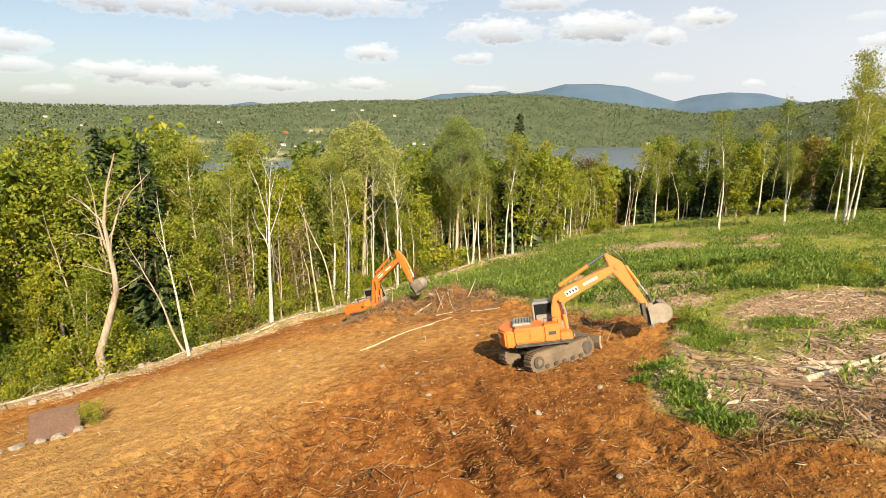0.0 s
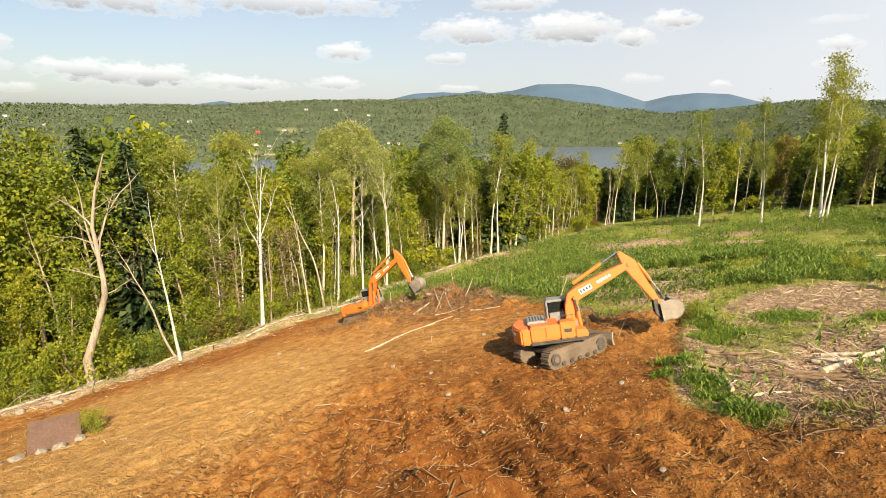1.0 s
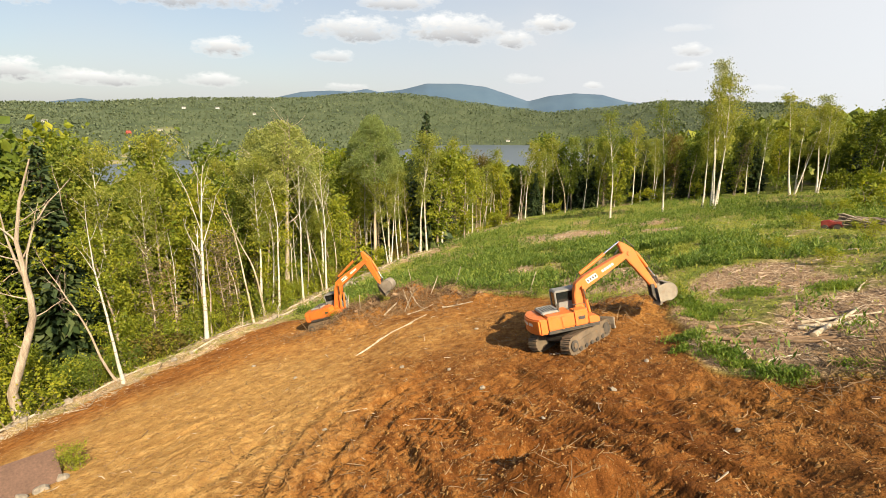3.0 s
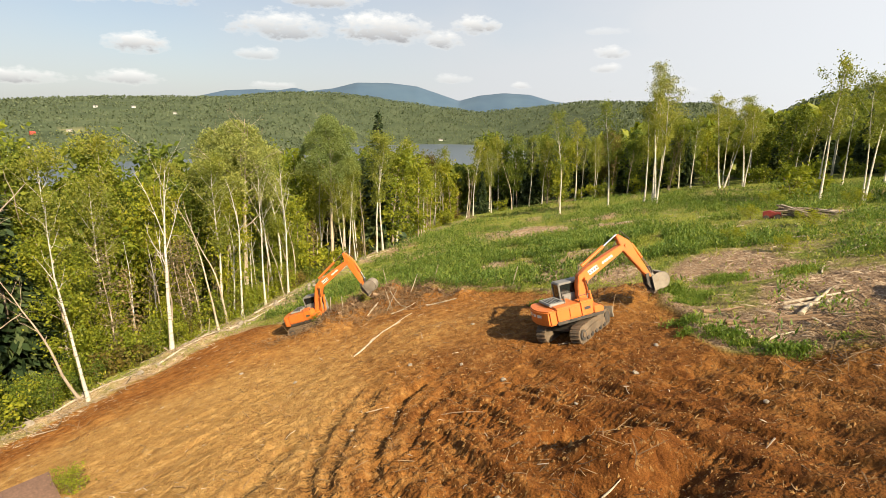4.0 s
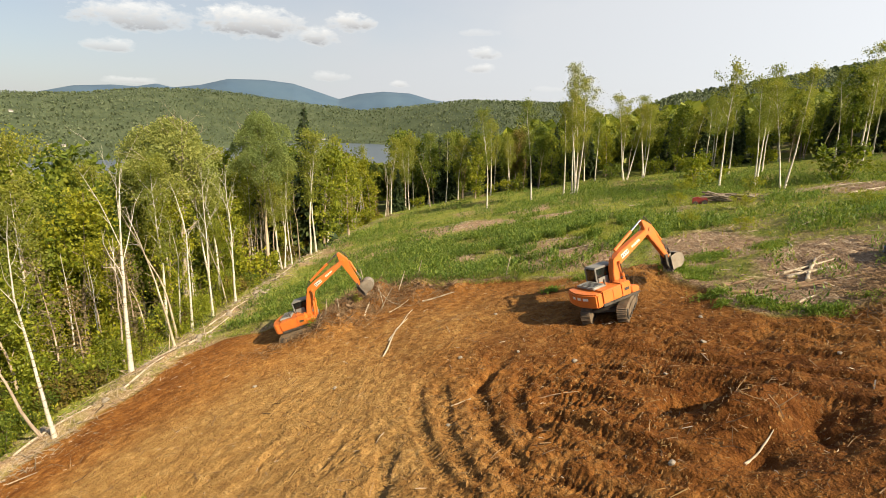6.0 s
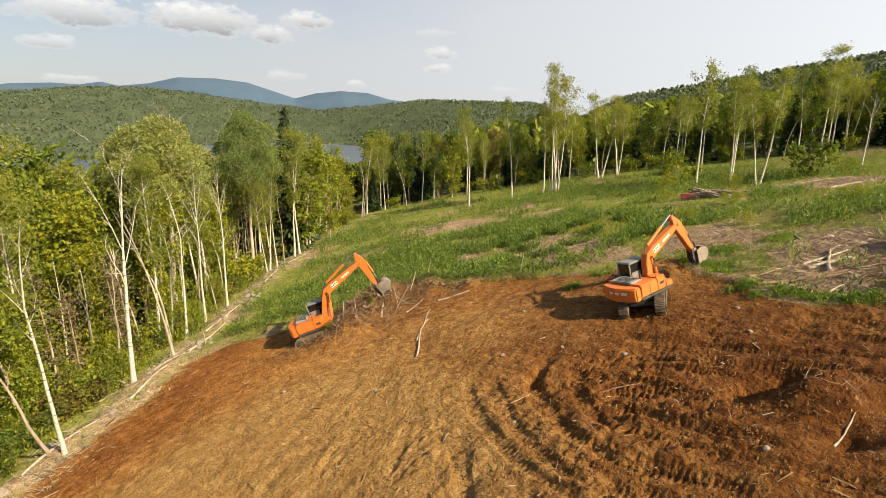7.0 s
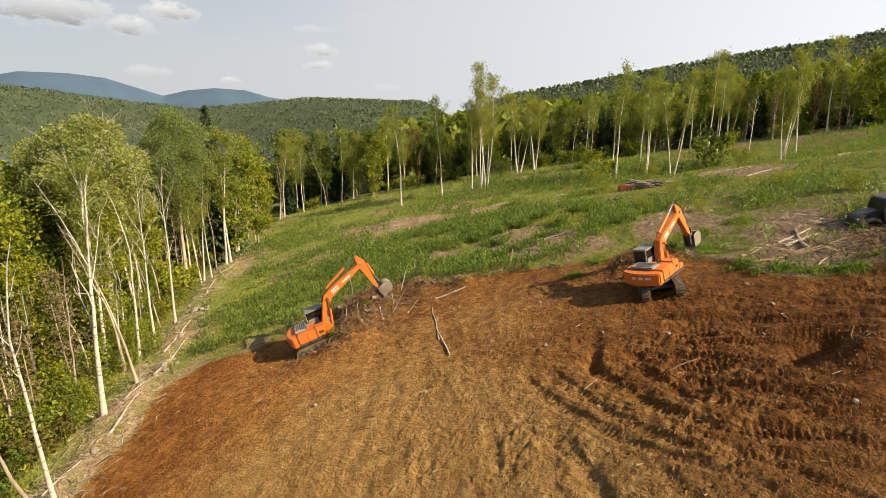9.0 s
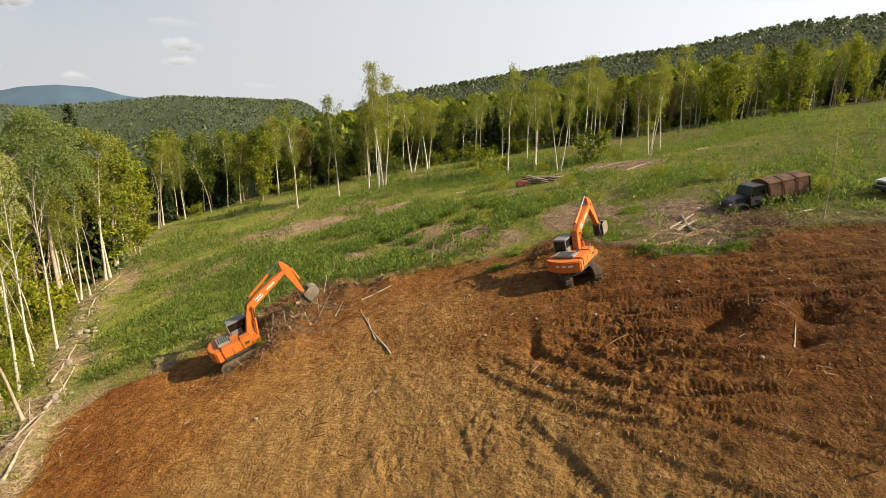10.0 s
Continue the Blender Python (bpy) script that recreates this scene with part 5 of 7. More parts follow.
def excavator(label, m, swing, foot, bend, apex, wrist, bucket_turn, blade):
    """Crawler excavator on the ground at m; the upper part is turned by swing degrees. The boom's joints are given ahead of and above the slewing axis."""
    top = new("excavator")
    top.matrix_world = m
    tagged(top, label, "excavator", "excavators")
    U = pose(0, 0, 0, 0, 0, swing)

    def up(name, bm, mat, lab="", parent=None, smooth_shaded=False):
        bmesh.ops.transform(bm, matrix=U, verts=bm.verts)
        return part(name, bm, mat, parent or top, lab, smooth_shaded)

    for s in (-1, 1):
        track_side(top, s * 0.98, s)
    part("undercarriage", join(box((1.7, 1.5, 0.34), (0, 0, 0.62), 0.05), box((0.5, 1.9, 0.22), (0.8, 0, 0.5), 0.04), box((0.5, 1.9, 0.22), (-0.8, 0, 0.5), 0.04)), M_DARKIRON, top)
    part("slewing_ring", rod((0, 0, 0.78), (0, 0, 0.98), 0.62, 28), M_DARKIRON, top)
    if blade:
        part("dozer_blade", join(prism([(2.30, 0.12), (2.42, 0.10), (2.36, 0.40), (2.42, 0.72), (2.33, 0.74), (2.26, 0.40)], -1.22, 1.22, 0.012), box((0.08, 0.05, 0.5), (2.28, 0.5, 0.4), 0.01), box((0.08, 0.05, 0.5), (2.28, -0.5, 0.4), 0.01)), M_BUCKET, top, "scraped steel dozer blade")
        for s in (-1, 1):
            part("blade_arm", prism([(0.8, 0.42), (2.3, 0.25), (2.3, 0.42), (0.8, 0.60)], s * 0.42 - 0.07, s * 0.42 + 0.07, 0.015), M_TRACK, top)
    # house
    rear = [(-2.12 * math.cos(math.radians(a)), 2.12 * math.sin(math.radians(a))) for a in np.linspace(-34, 34, 13)]
    rear = [(x - 0.02, y * 1.22 / 1.186) for x, y in rear]
    up("counterweight", slab([(-1.35, -1.22), *rear, (-1.35, 1.22)][::-1], 1.02, 1.80, 0.07), M_ORANGE, "rounded orange counterweight")
    up("turntable", slab([(-1.36, -1.2), (1.25, -1.2), (1.25, 1.2), (-1.36, 1.2)], 0.98, 1.14, 0.02), M_DARKIRON)
    up("engine_cover", box((1.36, 2.40, 0.72), (-0.66, 0, 1.50), 0.05), M_ORANGE, "orange engine housing with grey top")
    hood = up("hood", box((0.95, 1.5, 0.14), (-0.95, 0.12, 1.91), 0.05), M_GREY, "dusty grey engine hood")
    for k in range(5):
        up("slot", box((0.06, 1.0, 0.02), (-1.25 + 0.14 * k, 0.12, 1.985), 0.004), M_DARKIRON, parent=hood)
    up("side_door", box((0.66, 0.03, 0.55), (-1.0, -1.212, 1.48), 0.02), M_ORANGE)
    up("side_door", box((0.62, 0.03, 0.55), (-0.32, -1.212, 1.48), 0.02), M_ORANGE)
    up("fuel_tank", box((0.72, 0.78, 0.78), (0.36, -0.81, 1.52), 0.06), M_ORANGE, "orange fuel tank")
    up("tool_box", prism([(0.72, 1.14), (1.28, 1.14), (1.28, 1.38), (1.12, 1.50), (0.72, 1.50)], -1.2, -0.46, 0.03), M_ORANGE)
    up("walkway", box((1.9, 0.08, 0.06), (0.3, -1.23, 1.12), 0.01), M_DARKIRON)
    up("exhaust_pipe", rod((-0.55, -0.55, 1.85), (-0.55, -0.55, 2.25), 0.05), M_DARKIRON)
    up("handrail", pipe([(0.05, -1.1, 1.9), (0.05, -1.1, 2.2), (0.68, -1.1, 2.2), (0.68, -1.1, 1.9)], 0.018, 6), M_DARKIRON)
    # cab on the left, with posts and panes
    cx0, cx1, cy0, cy1, cz0, cz1 = -0.40, 1.22, 0.27, 1.22, 1.12, 2.74
    cab = up("cab", join(box((cx1 - cx0, cy1 - cy0, 0.62), ((cx0 + cx1) / 2, (cy0 + cy1) / 2, cz0 + 0.31), 0.05),
                         prism([(cx0, cz1 - 0.11), (cx1 - 0.12, cz1 - 0.13), (cx1 - 0.16, cz1 - 0.03), (cx0 + 0.06, cz1)], cy0, cy1, 0.035)), M_LIGHTGREY, "grey cab with dark windows")
    for x0, x1, y in ((cx0 + 0.05, cx0 + 0.05, cy0 + 0.05), (cx0 + 0.05, cx0 + 0.05, cy1 - 0.05), (cx1 - 0.05, cx1 - 0.2, cy0 + 0.05), (cx1 - 0.05, cx1 - 0.2, cy1 - 0.05), (0.42, 0.42, cy1 - 0.04)):
        up("post", pipe([(x0, y, cz0 + 0.5), (x0, y, cz0 + 1.0), (x1, y, cz1 - 0.08)], 0.05, 6), M_LIGHTGREY, parent=cab)
    up("window_panel", box((0.75, 0.04, 0.4), (0.12, cy0 + 0.03, cz0 + 0.80), 0.02), M_LIGHTGREY, parent=cab)
    zc, zh = (cz0 + 0.6 + cz1 - 0.12) / 2, cz1 - 0.12 - cz0 - 0.6
    up("window", box((1.36, 0.02, zh), ((cx0 + cx1) / 2 - 0.05, cy0 + 0.045, zc), 0.0), M_GLASS, parent=cab)
    up("window", box((1.36, 0.02, zh), ((cx0 + cx1) / 2 - 0.05, cy1 - 0.045, zc), 0.0), M_GLASS, parent=cab)
    up("window", box((0.02, 0.78, zh), (cx0 + 0.05, (cy0 + cy1) / 2, zc), 0.0), M_GLASS, parent=cab)
    up("windscreen", box((0.02, 0.78, zh + 0.03), (cx1 - 0.125, (cy0 + cy1) / 2, zc), 0.0, pose(0, 0, 0, 0, -7.5, 0)), M_GLASS, parent=cab)
    up("seat", join(box((0.5, 0.5, 0.15), (0.35, 0.73, 1.80), 0.05), box((0.14, 0.5, 0.5), (0.08, 0.73, 2.08), 0.05)), M_DARKIRON, parent=cab)
    # boom: bent box beam with a thick middle
    F, B, A, W = (Vector((p[0], 0, p[1])) for p in (foot, bend, apex, wrist))

    def beam(pts, widths, y0, y1, bevel=0.03):
        left, right = [], []
        for i, p in enumerate(pts):
            d = ((pts[min(i + 1, len(pts) - 1)] - pts[max(i - 1, 0)])).normalized()
            n = Vector((-d.z, 0, d.x))
            left.append(xz(p + n * widths[i] / 2))
            right.append(xz(p - n * widths[i] / 2))
        return prism(left + right[::-1], y0, y1, bevel)

    knee = [B.lerp(F, 0.30), B + ((F - B).normalized() + (A - B).normalized()) * 0.06, B.lerp(A, 0.16)]
    mids = [F, F.lerp(B, 0.4), *knee, B.lerp(A, 0.40), B.lerp(A, 0.72), A]
    boom = up("boom", beam(mids, [0.36, 0.50, 0.58, 0.62, 0.60, 0.52, 0.42, 0.28], -0.22, 0.22), M_ORANGE, "orange bent boom")
    up("bracket", prism([(F.x - 0.3, 1.1), (F.x + 0.55, 1.1), (F.x + 0.2, F.z + 0.2), (F.x - 0.2, F.z + 0.2)], -0.36, -0.24, 0.02), M_ORANGE)
    up("bracket", prism([(F.x - 0.3, 1.1), (F.x + 0.55, 1.1), (F.x + 0.2, F.z + 0.2), (F.x - 0.2, F.z + 0.2)], 0.24, 0.36, 0.02), M_ORANGE)
    ang = math.degrees(math.atan2(A.z - B.z, A.x - B.x))
    for k, (off, ln, hh) in enumerate(((0.24, 0.62, 0.25), (0.56, 0.75, 0.13))):
        c = B.lerp(A, off)
        for s in (-1, 1):
            mk = up("marking", join(*[box((ln / 5 * 0.7, 0.008, hh), (ln * (j / 5 - 0.4), 0, 0), 0.0) for j in range(5)]) if k else box((ln, 0.008, hh), (0, 0, 0), 0.0), M_MARK, "white lettering bars")
            bmesh_turn = U @ Matrix.Translation((c.x, s * 0.226, c.z)) @ pose(0, 0, 0, 0, -ang, 0) @ U.inverted()
            mk.data.transform(bmesh_turn)
            mk.parent = boom
            if not k:
                gl = up("glyph", join(*[box((ln / 4 * 0.55, 0.006, hh * 0.55), (ln * (j / 4 - 0.375), 0, 0), 0.0) for j in range(4)]), M_MARKDARK, parent=boom)
                gl.data.transform(U @ Matrix.Translation((c.x, s * 0.233, c.z)) @ pose(0, 0, 0, 0, -ang, 0) @ U.inverted())
    for s in (-1, 1):
        base = Vector((F.x + 0.52, s * 0.33, F.z - 0.28))
        head = Vector((B.x + 0.10, s * 0.33, B.z - 0.06))
        cyl = up("boom_cylinder", rod(base, base.lerp(head, 0.62), 0.085), M_ORANGE)
        up("rod", rod(base.lerp(head, 0.6), head, 0.045), M_CHROME, parent=cyl)
    up("pin", rod((B.x + 0.10, -0.40, B.z - 0.06), (B.x + 0.10, 0.40, B.z - 0.06), 0.07), M_ORANGE)
    # arm with the horn that its cylinder pulls
    d = (W - A).normalized()
    back = A - d * 0.75
    nrm = Vector((-d.z, 0, d.x))
    if nrm.x < 0:
        nrm = -nrm
    arm = up("arm", prism([xz(back + nrm * 0.04), xz(A + nrm * 0.34), xz(A.lerp(W, 0.35) + nrm * 0.22), xz(W + nrm * 0.10), xz(W - nrm * 0.14), xz(A.lerp(W, 0.35) - nrm * 0.24), xz(A - nrm * 0.30), xz(back - nrm * 0.12)], -0.17, 0.17, 0.03), M_ORANGE, "orange dipper arm")
    up("pin", rod((A.x, -0.27, A.z), (A.x, 0.27, A.z), 0.11), M_ORANGE)
    n_up = (A - B).cross(Vector((0, 1, 0))).normalized()
    if n_up.z < 0:
        n_up = -n_up
    s0 = B.lerp(A, 0.12) + n_up * 0.48
    cyl = up("arm_cylinder", rod(s0, s0.lerp(back, 0.62), 0.095), M_ORANGE)
    up("rod", rod(s0.lerp(back, 0.6), back, 0.05), M_CHROME, parent=cyl)
    up("hose", pipe([s0 + Vector((-0.1, 0.08, 0.0)), F.lerp(B, 0.75) - n_up * -0.42, F.lerp(B, 0.3) + n_up * 0.36, F + Vector((-0.2, 0.1, 0.2))], 0.035, 6), M_DARKIRON)
    up("hose", pipe([A + n_up * 0.3 - (A - B).normalized() * 0.6, A + n_up * 0.55, back + nrm * 0.3, A + nrm * 0.45], 0.03, 6), M_DARKIRON)
    t0, t1 = A + nrm * 0.36 + d * 0.25, A.lerp(W, 0.80) + nrm * 0.34
    cyl = up("bucket_cylinder", rod(t0, t0.lerp(t1, 0.6), 0.075), M_ORANGE)
    up("rod", rod(t0.lerp(t1, 0.58), t1, 0.04), M_CHROME, parent=cyl)
    # bucket: open shell with curved back, side plates, teeth
    bw, prof = 0.98, []
    inner = []
    for k in range(11):
        a = math.radians(80 - 21 * k)
        prof.append((0.52 + 0.60 * math.cos(a) * 1.0, -0.52 + 0.60 * math.sin(a)))
        inner.append((0.52 + 0.55 * math.cos(a), -0.52 + 0.55 * math.sin(a)))
    lip, lip_in = (-0.30, -0.96), (-0.27, -0.90)
    shell = prism(prof + [lip, lip_in] + inner[::-1], -bw / 2, bw / 2, 0.0)
    side_prof = [(-0.05, 0.12), (0.35, 0.10), *prof, lip, (-0.16, -0.35)]
    bm = join(shell, prism(side_prof, -bw / 2, -bw / 2 + 0.04, 0.0), prism(side_prof, bw / 2 - 0.04, bw / 2, 0.0), box((0.36, 0.06, 0.3), (0.12, 0.18, 0.04), 0.01), box((0.36, 0.06, 0.3), (0.12, -0.18, 0.04), 0.01))
    turn = Matrix.Translation(W) @ pose(0, 0, 0, 0, bucket_turn, 0) @ Matrix.Scale(0.80, 4)
    bmesh.ops.transform(bm, matrix=turn, verts=bm.verts)
    bucket = up("bucket", bm, M_BUCKET, "worn grey steel bucket with teeth")
    for k in range(5):
        tb = prism([(-0.22, -0.97), (-0.46, -1.06), (-0.24, -0.88)], -bw / 2 + 0.06 + k * 0.2, -bw / 2 + 0.15 + k * 0.2, 0.008)
        bmesh.ops.transform(tb, matrix=turn, verts=tb.verts)
        up("tooth", tb, M_BUCKET, parent=bucket)
    # thumb that closes against the bucket
    tips = [W + Vector(p) for p in ((-0.20, 0, 0.25), (-0.16, 0, -0.35), (0.10, 0, -0.86))]
    thumb = up("thumb", join(*[beam(tips, [0.20, 0.24, 0.10], s * 0.17 - 0.05, s * 0.17 + 0.05, 0.01) for s in (-1, 1)], rod(tips[1] - Vector((0, 0.2, 0)), tips[1] + Vector((0, 0.2, 0)), 0.05)), M_DARKIRON, "black steel thumb")
    up("tip", box((0.12, 0.46, 0.2), tips[2] + Vector((0.02, 0, 0.02)), 0.03), M_BUCKET, parent=thumb)
    ear = turn @ Vector((0.30, 0, 0.16))
    up("bucket_link", join(rod(t1 + Vector((0, 0.12, 0)), ear + Vector((0, 0.12, 0)), 0.05), rod(t1 - Vector((0, 0.12, 0)), ear - Vector((0, 0.12, 0)), 0.05), rod(t1, A.lerp(W, 0.84), 0.05)), M_DARKIRON)
    # markings on the counterweight
    for k in range(3):
        a = math.radians(-16 + 12 * k)
        mk = up("marking", box((0.02, 0.26 if k else 0.34, 0.15), (-2.135, 0, 0), 0.0), M_MARK, "white lettering bars")
        mk.data.transform(U @ Matrix.Translation((0, 0, 1.52)) @ pose(0, 0, 0, 0, 0, -math.degrees(a)) @ U.inverted())
    up("marking", box((0.34, 0.01, 0.16), (0.38, -1.205, 1.52), 0.0), M_MARKDARK)
    return top


def on_ground(x, y, heading, sink=0.0, tilt=1.0, tip=(0.0, 0.0)):
    """A pose on the ground at x, y, tipped with the slope."""
    e = 1.6
    gx = float(lie(x + e, y) - lie(x - e, y)) / (2 * e) * tilt
    gy = float(lie(x, y + e) - lie(x, y - e)) / (2 * e) * tilt
    n = Vector((tip[0] - gx, tip[1] - gy, 1)).normalized()
    f = Vector((math.cos(radians(heading)), math.sin(radians(heading)), 0))
    f = (f - n * f.dot(n)).normalized()
    m = Matrix((f, n.cross(f), n)).transposed().to_4x4()
    m.translation = (x, y, float(lie(x, y)) - sink)
    return m


excavator("orange crawler excavator with raised bent boom on churned soil", on_ground(5.1, 23.7, 29, -0.04), -37, (0.62, 1.34), (0.86, 2.86), (3.68, 4.02), (4.86, 1.95), -18, True)
excavator("orange crawler excavator digging at the edge of the weeds", on_ground(-5.98, 44.18, -31, 0.02, 1.0, (-0.09, -0.03)), 0, (0.74, 1.50), (1.64, 3.42), (4.86, 4.76), (5.42, 2.45), -35, False)

# ---------------------------------------------------------------- weeds, grass, slash
CLEARING = np.array([(-33, 41.5), (-20, 52.5), (-11, 65), (3, 83.5), (20, 103), (44, 127.5), (60, 118), (80, 96), (92, 76), (96, 60), (101, 46), (109, 30), (119, 15), (129, 0), (140, -20),
                     (60, -40), (20, -40), (12, -10), (11, 8), (6, 14), (0, 40), (-12, 52)])


def weed_amount(x, y):
    """Dense tall weeds, against bare slash and low grass."""
    spots = [(0, 58, 11, 9), (12, 62, 12, 18), (2, 51, 9, 5), (24, 90, 10, 14), (8, 46, 5, 6), (60, 62, 16, 16), (46, 74, 16, 9), (27, 50, 8, 6), (92, 18, 24, 10), (78, 24, 16, 9), (105, 6, 18, 8), (34, 20, 8, 4), (26, 34, 7, 5), (75, 50, 12, 14), (12.4, 24.6, 2.0, 2.0),
             (9.0, 17.8, 0.8, 1.8), (8.7, 15.2, 0.7, 1.0), (28, 22, 6, 3), (21.5, 14.5, 4, 3), (24, 9, 6, 6), (17.2, 11.0, 2.5, 2), (30, 10, 8, 6), (15.2, 10.2, 1.5, 2.0)]
    s = np.full(np.shape(x), -0.32)
    for cx, cy, rx, ry in spots:
        s = np.maximum(s, 0.8 - ((x - cx) / rx) ** 2 - ((y - cy) / ry) ** 2)
    return s + 1.0 * fbm(x, y, 6, 3, 121) + 0.9 * fbm(x, y, 1.8, 2, 123)


def plants(rng, x, y, z, height, spread, blades=5, size=0.15):
    """Leafy stems: small leaves set round an upright stem."""
    n = len(x)
    t = (np.arange(blades)[None] + rng.uniform(0.1, 1.0, (n, blades))) / blades
    a = rng.uniform(0, 2 * math.pi, (n, blades))
    lean = rng.normal(size=(n, 1, 2)) * 0.12
    off = spread[:, None] * rng.uniform(0.1, 1, (n, blades)) * (1.15 - 0.8 * t)
    hh = height[:, None] * t
    c = np.stack([x[:, None] + off * np.cos(a) + lean[..., 0] * hh, y[:, None] + off * np.sin(a) + lean[..., 1] * hh, z[:, None] + hh], -1).reshape(-1, 3)
    out = np.stack([np.cos(a), np.sin(a), rng.uniform(0.4, 2.0, a.shape)], -1).reshape(-1, 3)
    out = unit(out + rng.normal(size=out.shape) * 0.25)
    side = unit(np.cross(out, np.array([0, 0, 1.0]) + rng.normal(size=out.shape) * 0.3))
    s = (size * (0.6 + 0.8 * height[:, None]) * rng.uniform(0.7, 1.4, (n, blades))).reshape(-1, 1)
    v = np.stack([c - out * s * 0.4, c + side * s * 0.21, c + out * s, c - side * s * 0.21], 1).reshape(-1, 3)
    return v, np.arange(len(v)).reshape(-1, 4)


def build_weeds():
    rng = np.random.default_rng(31)
    n = 300000
    # denser towards the machines
    u = rng.uniform(0, 1, n)
    r = 105 * u ** 1.05
    a = rng.uniform(0, 2 * math.pi, n)
    x, y = 22 + r * np.cos(a) * 1.15, 42 + r * np.sin(a) * 0.95
    inside = (edge_distance(x, y, CLEARING) < 0) & (edge_distance(x, y, SOIL) + 0.7 * fbm(x, y, 3, 3, 41) > 0.15) & (line_distance(x, y, WINDROW) > 0.9)
    x, y = x[inside], y[inside]
    lit = litter_amount(x, y)
    w = weed_amount(x, y)
    p = rng.uniform(0, 1, len(x))
    tall = (w > 0.05) & (p < 0.80 - 0.4 * lit)
    low = ((w <= 0.05) & (p < np.clip(0.62 - 0.52 * lit, 0.08, 1))) | ((w > 0.05) & (p > 0.88))
    for key, pick, mat, name, label, hmin, hmax, blades, wid in (
            ("weeds", tall, M_WEED, "weeds", "dense knee-high green weeds on the cleared slope", 0.30, 1.0, 7, 0.155),
            ("grass", low, M_GRASS, "grass", "patchy yellow-green grass and low plants", 0.08, 0.32, 6, 0.145)):
        px, py = x[pick], y[pick]
        keep = 35000 if key == "weeds" else 17000
        idx = rng.permutation(len(px))[:keep]
        px, py = px[idx], py[idx]
        pz = surface(px, py)[0]
        big = 1 + 0.35 * fbm(px, py, 4, 2, 131)
        far = np.hypot(px + 15, py - 10)
        h = rng.uniform(hmin, hmax, len(px)) * big * (1 + 0.35 * smooth(50, 110, far))
        v, f = plants(rng, px, py, pz, h, 0.08 + 0.22 * h, blades, wid)
        tagged(new(name, mesh_from(name, v, f, mat)), label, name, kind="stuff")
    # low plants that creep onto the edge of the soil
    q = []
    for k in rng.uniform(0, 41, 4200):
        c, d, _ = along(SOIL[7:19].tolist(), k)
        o = abs(rng.normal(0, 1.7)) - 0.25
        q.append((c[0] - d[1] * o, c[1] + d[0] * o))
    q = np.array(q)
    q = q[fbm(q[:, 0], q[:, 1], 1.8, 3, 151) > -0.12]
    h = rng.uniform(0.06, 0.38, len(q))
    v, f = plants(rng, q[:, 0], q[:, 1], surface(q[:, 0], q[:, 1])[0], h, 0.08 + 0.25 * h, 8, 0.085)
    tagged(new("grass", mesh_from("grass", v, f, M_GRASS)), "low weeds and grass along the soil's edge", "grass", kind="stuff")
    # tufts of fresh grass among the bark
    tx, ty = [], []
    for cx, cy, r in FRESH:
        n = int(330 * r * r)
        tx.append(rng.normal(cx, r * 0.42, n))
        ty.append(rng.normal(cy, r * 0.42, n))
    tx, ty = np.concatenate(tx), np.concatenate(ty)
    h = rng.uniform(0.08, 0.30, len(tx))
    v, f = plants(rng, tx, ty, surface(tx, ty)[0], h, 0.05 + 0.2 * h, 8, 0.11)
    tagged(new("grass", mesh_from("grass", v, f, M_FRESH)), "tufts of fresh green grass at the soil's edge", "grass", kind="stuff")
    # edge growth over the bank
    s = rng.uniform(0, 1, 2600)
    px, py = [], []
    for k in s:
        q, d, tot = along(WINDROW.tolist(), k * 175)
        off = rng.uniform(2.2, 6.0) 
        px.append(q[0] - d[1] * off)
        py.append(q[1] + d[0] * off)
    px, py = np.array(px), np.array(py)
    h = rng.uniform(0.4, 1.2, len(px))
    v, f = plants(rng, px, py, surface(px, py)[0], h, 0.35 * h, 9, 0.12)
    tagged(new("undergrowth", mesh_from("undergrowth", v, f, M_LEAF_YOUNG)), "bright green undergrowth along the wood's edge", "undergrowth", kind="stuff")
    # yellow flowering weeds
    k = 260
    px, py = rng.normal(46, 16, k), rng.normal(24, 9, k)
    ok = (edge_distance(px, py, CLEARING) < 0) & (edge_distance(px, py, SOIL) > 2)
    px, py = px[ok], py[ok]
    h = rng.uniform(0.25, 0.5, len(px))
    v, f = plants(rng, px, py, surface(px, py)[0], h, 0.3 * h, 4, 0.16)
    tagged(new("goldenrod", mesh_from("goldenrod", v, f, M_GOLD)), "yellow goldenrod among the grass", "weeds", kind="stuff")


M_FRESH = mat_leaf("fresh_grass", (0.070, 0.125, 0.018), (0.130, 0.205, 0.028), (0.23, 0.29, 0.05), 0.42)
FRESH = [(8.9, 19.9, 0.9), (8.7, 17.6, 1.0), (8.3, 16.2, 0.8), (8.2, 14.8, 0.7), (8.6, 14.0, 0.6), (7.8, 18.9, 0.5), (13.0, 23.4, 1.3), (12.5, 24.6, 1.2), (10.4, 13.5, 0.8), (17.0, 25.1, 1.6), (11.6, 22.6, 0.9), (9.6, 29.9, 0.9), (7.0, 30.4, 0.7), (20.5, 22.8, 1.2)]
M_GOLD = mat_leaf("goldenrod", (0.20, 0.18, 0.02), (0.29, 0.25, 0.03), (0.38, 0.31, 0.04), 0.3)
build_weeds()


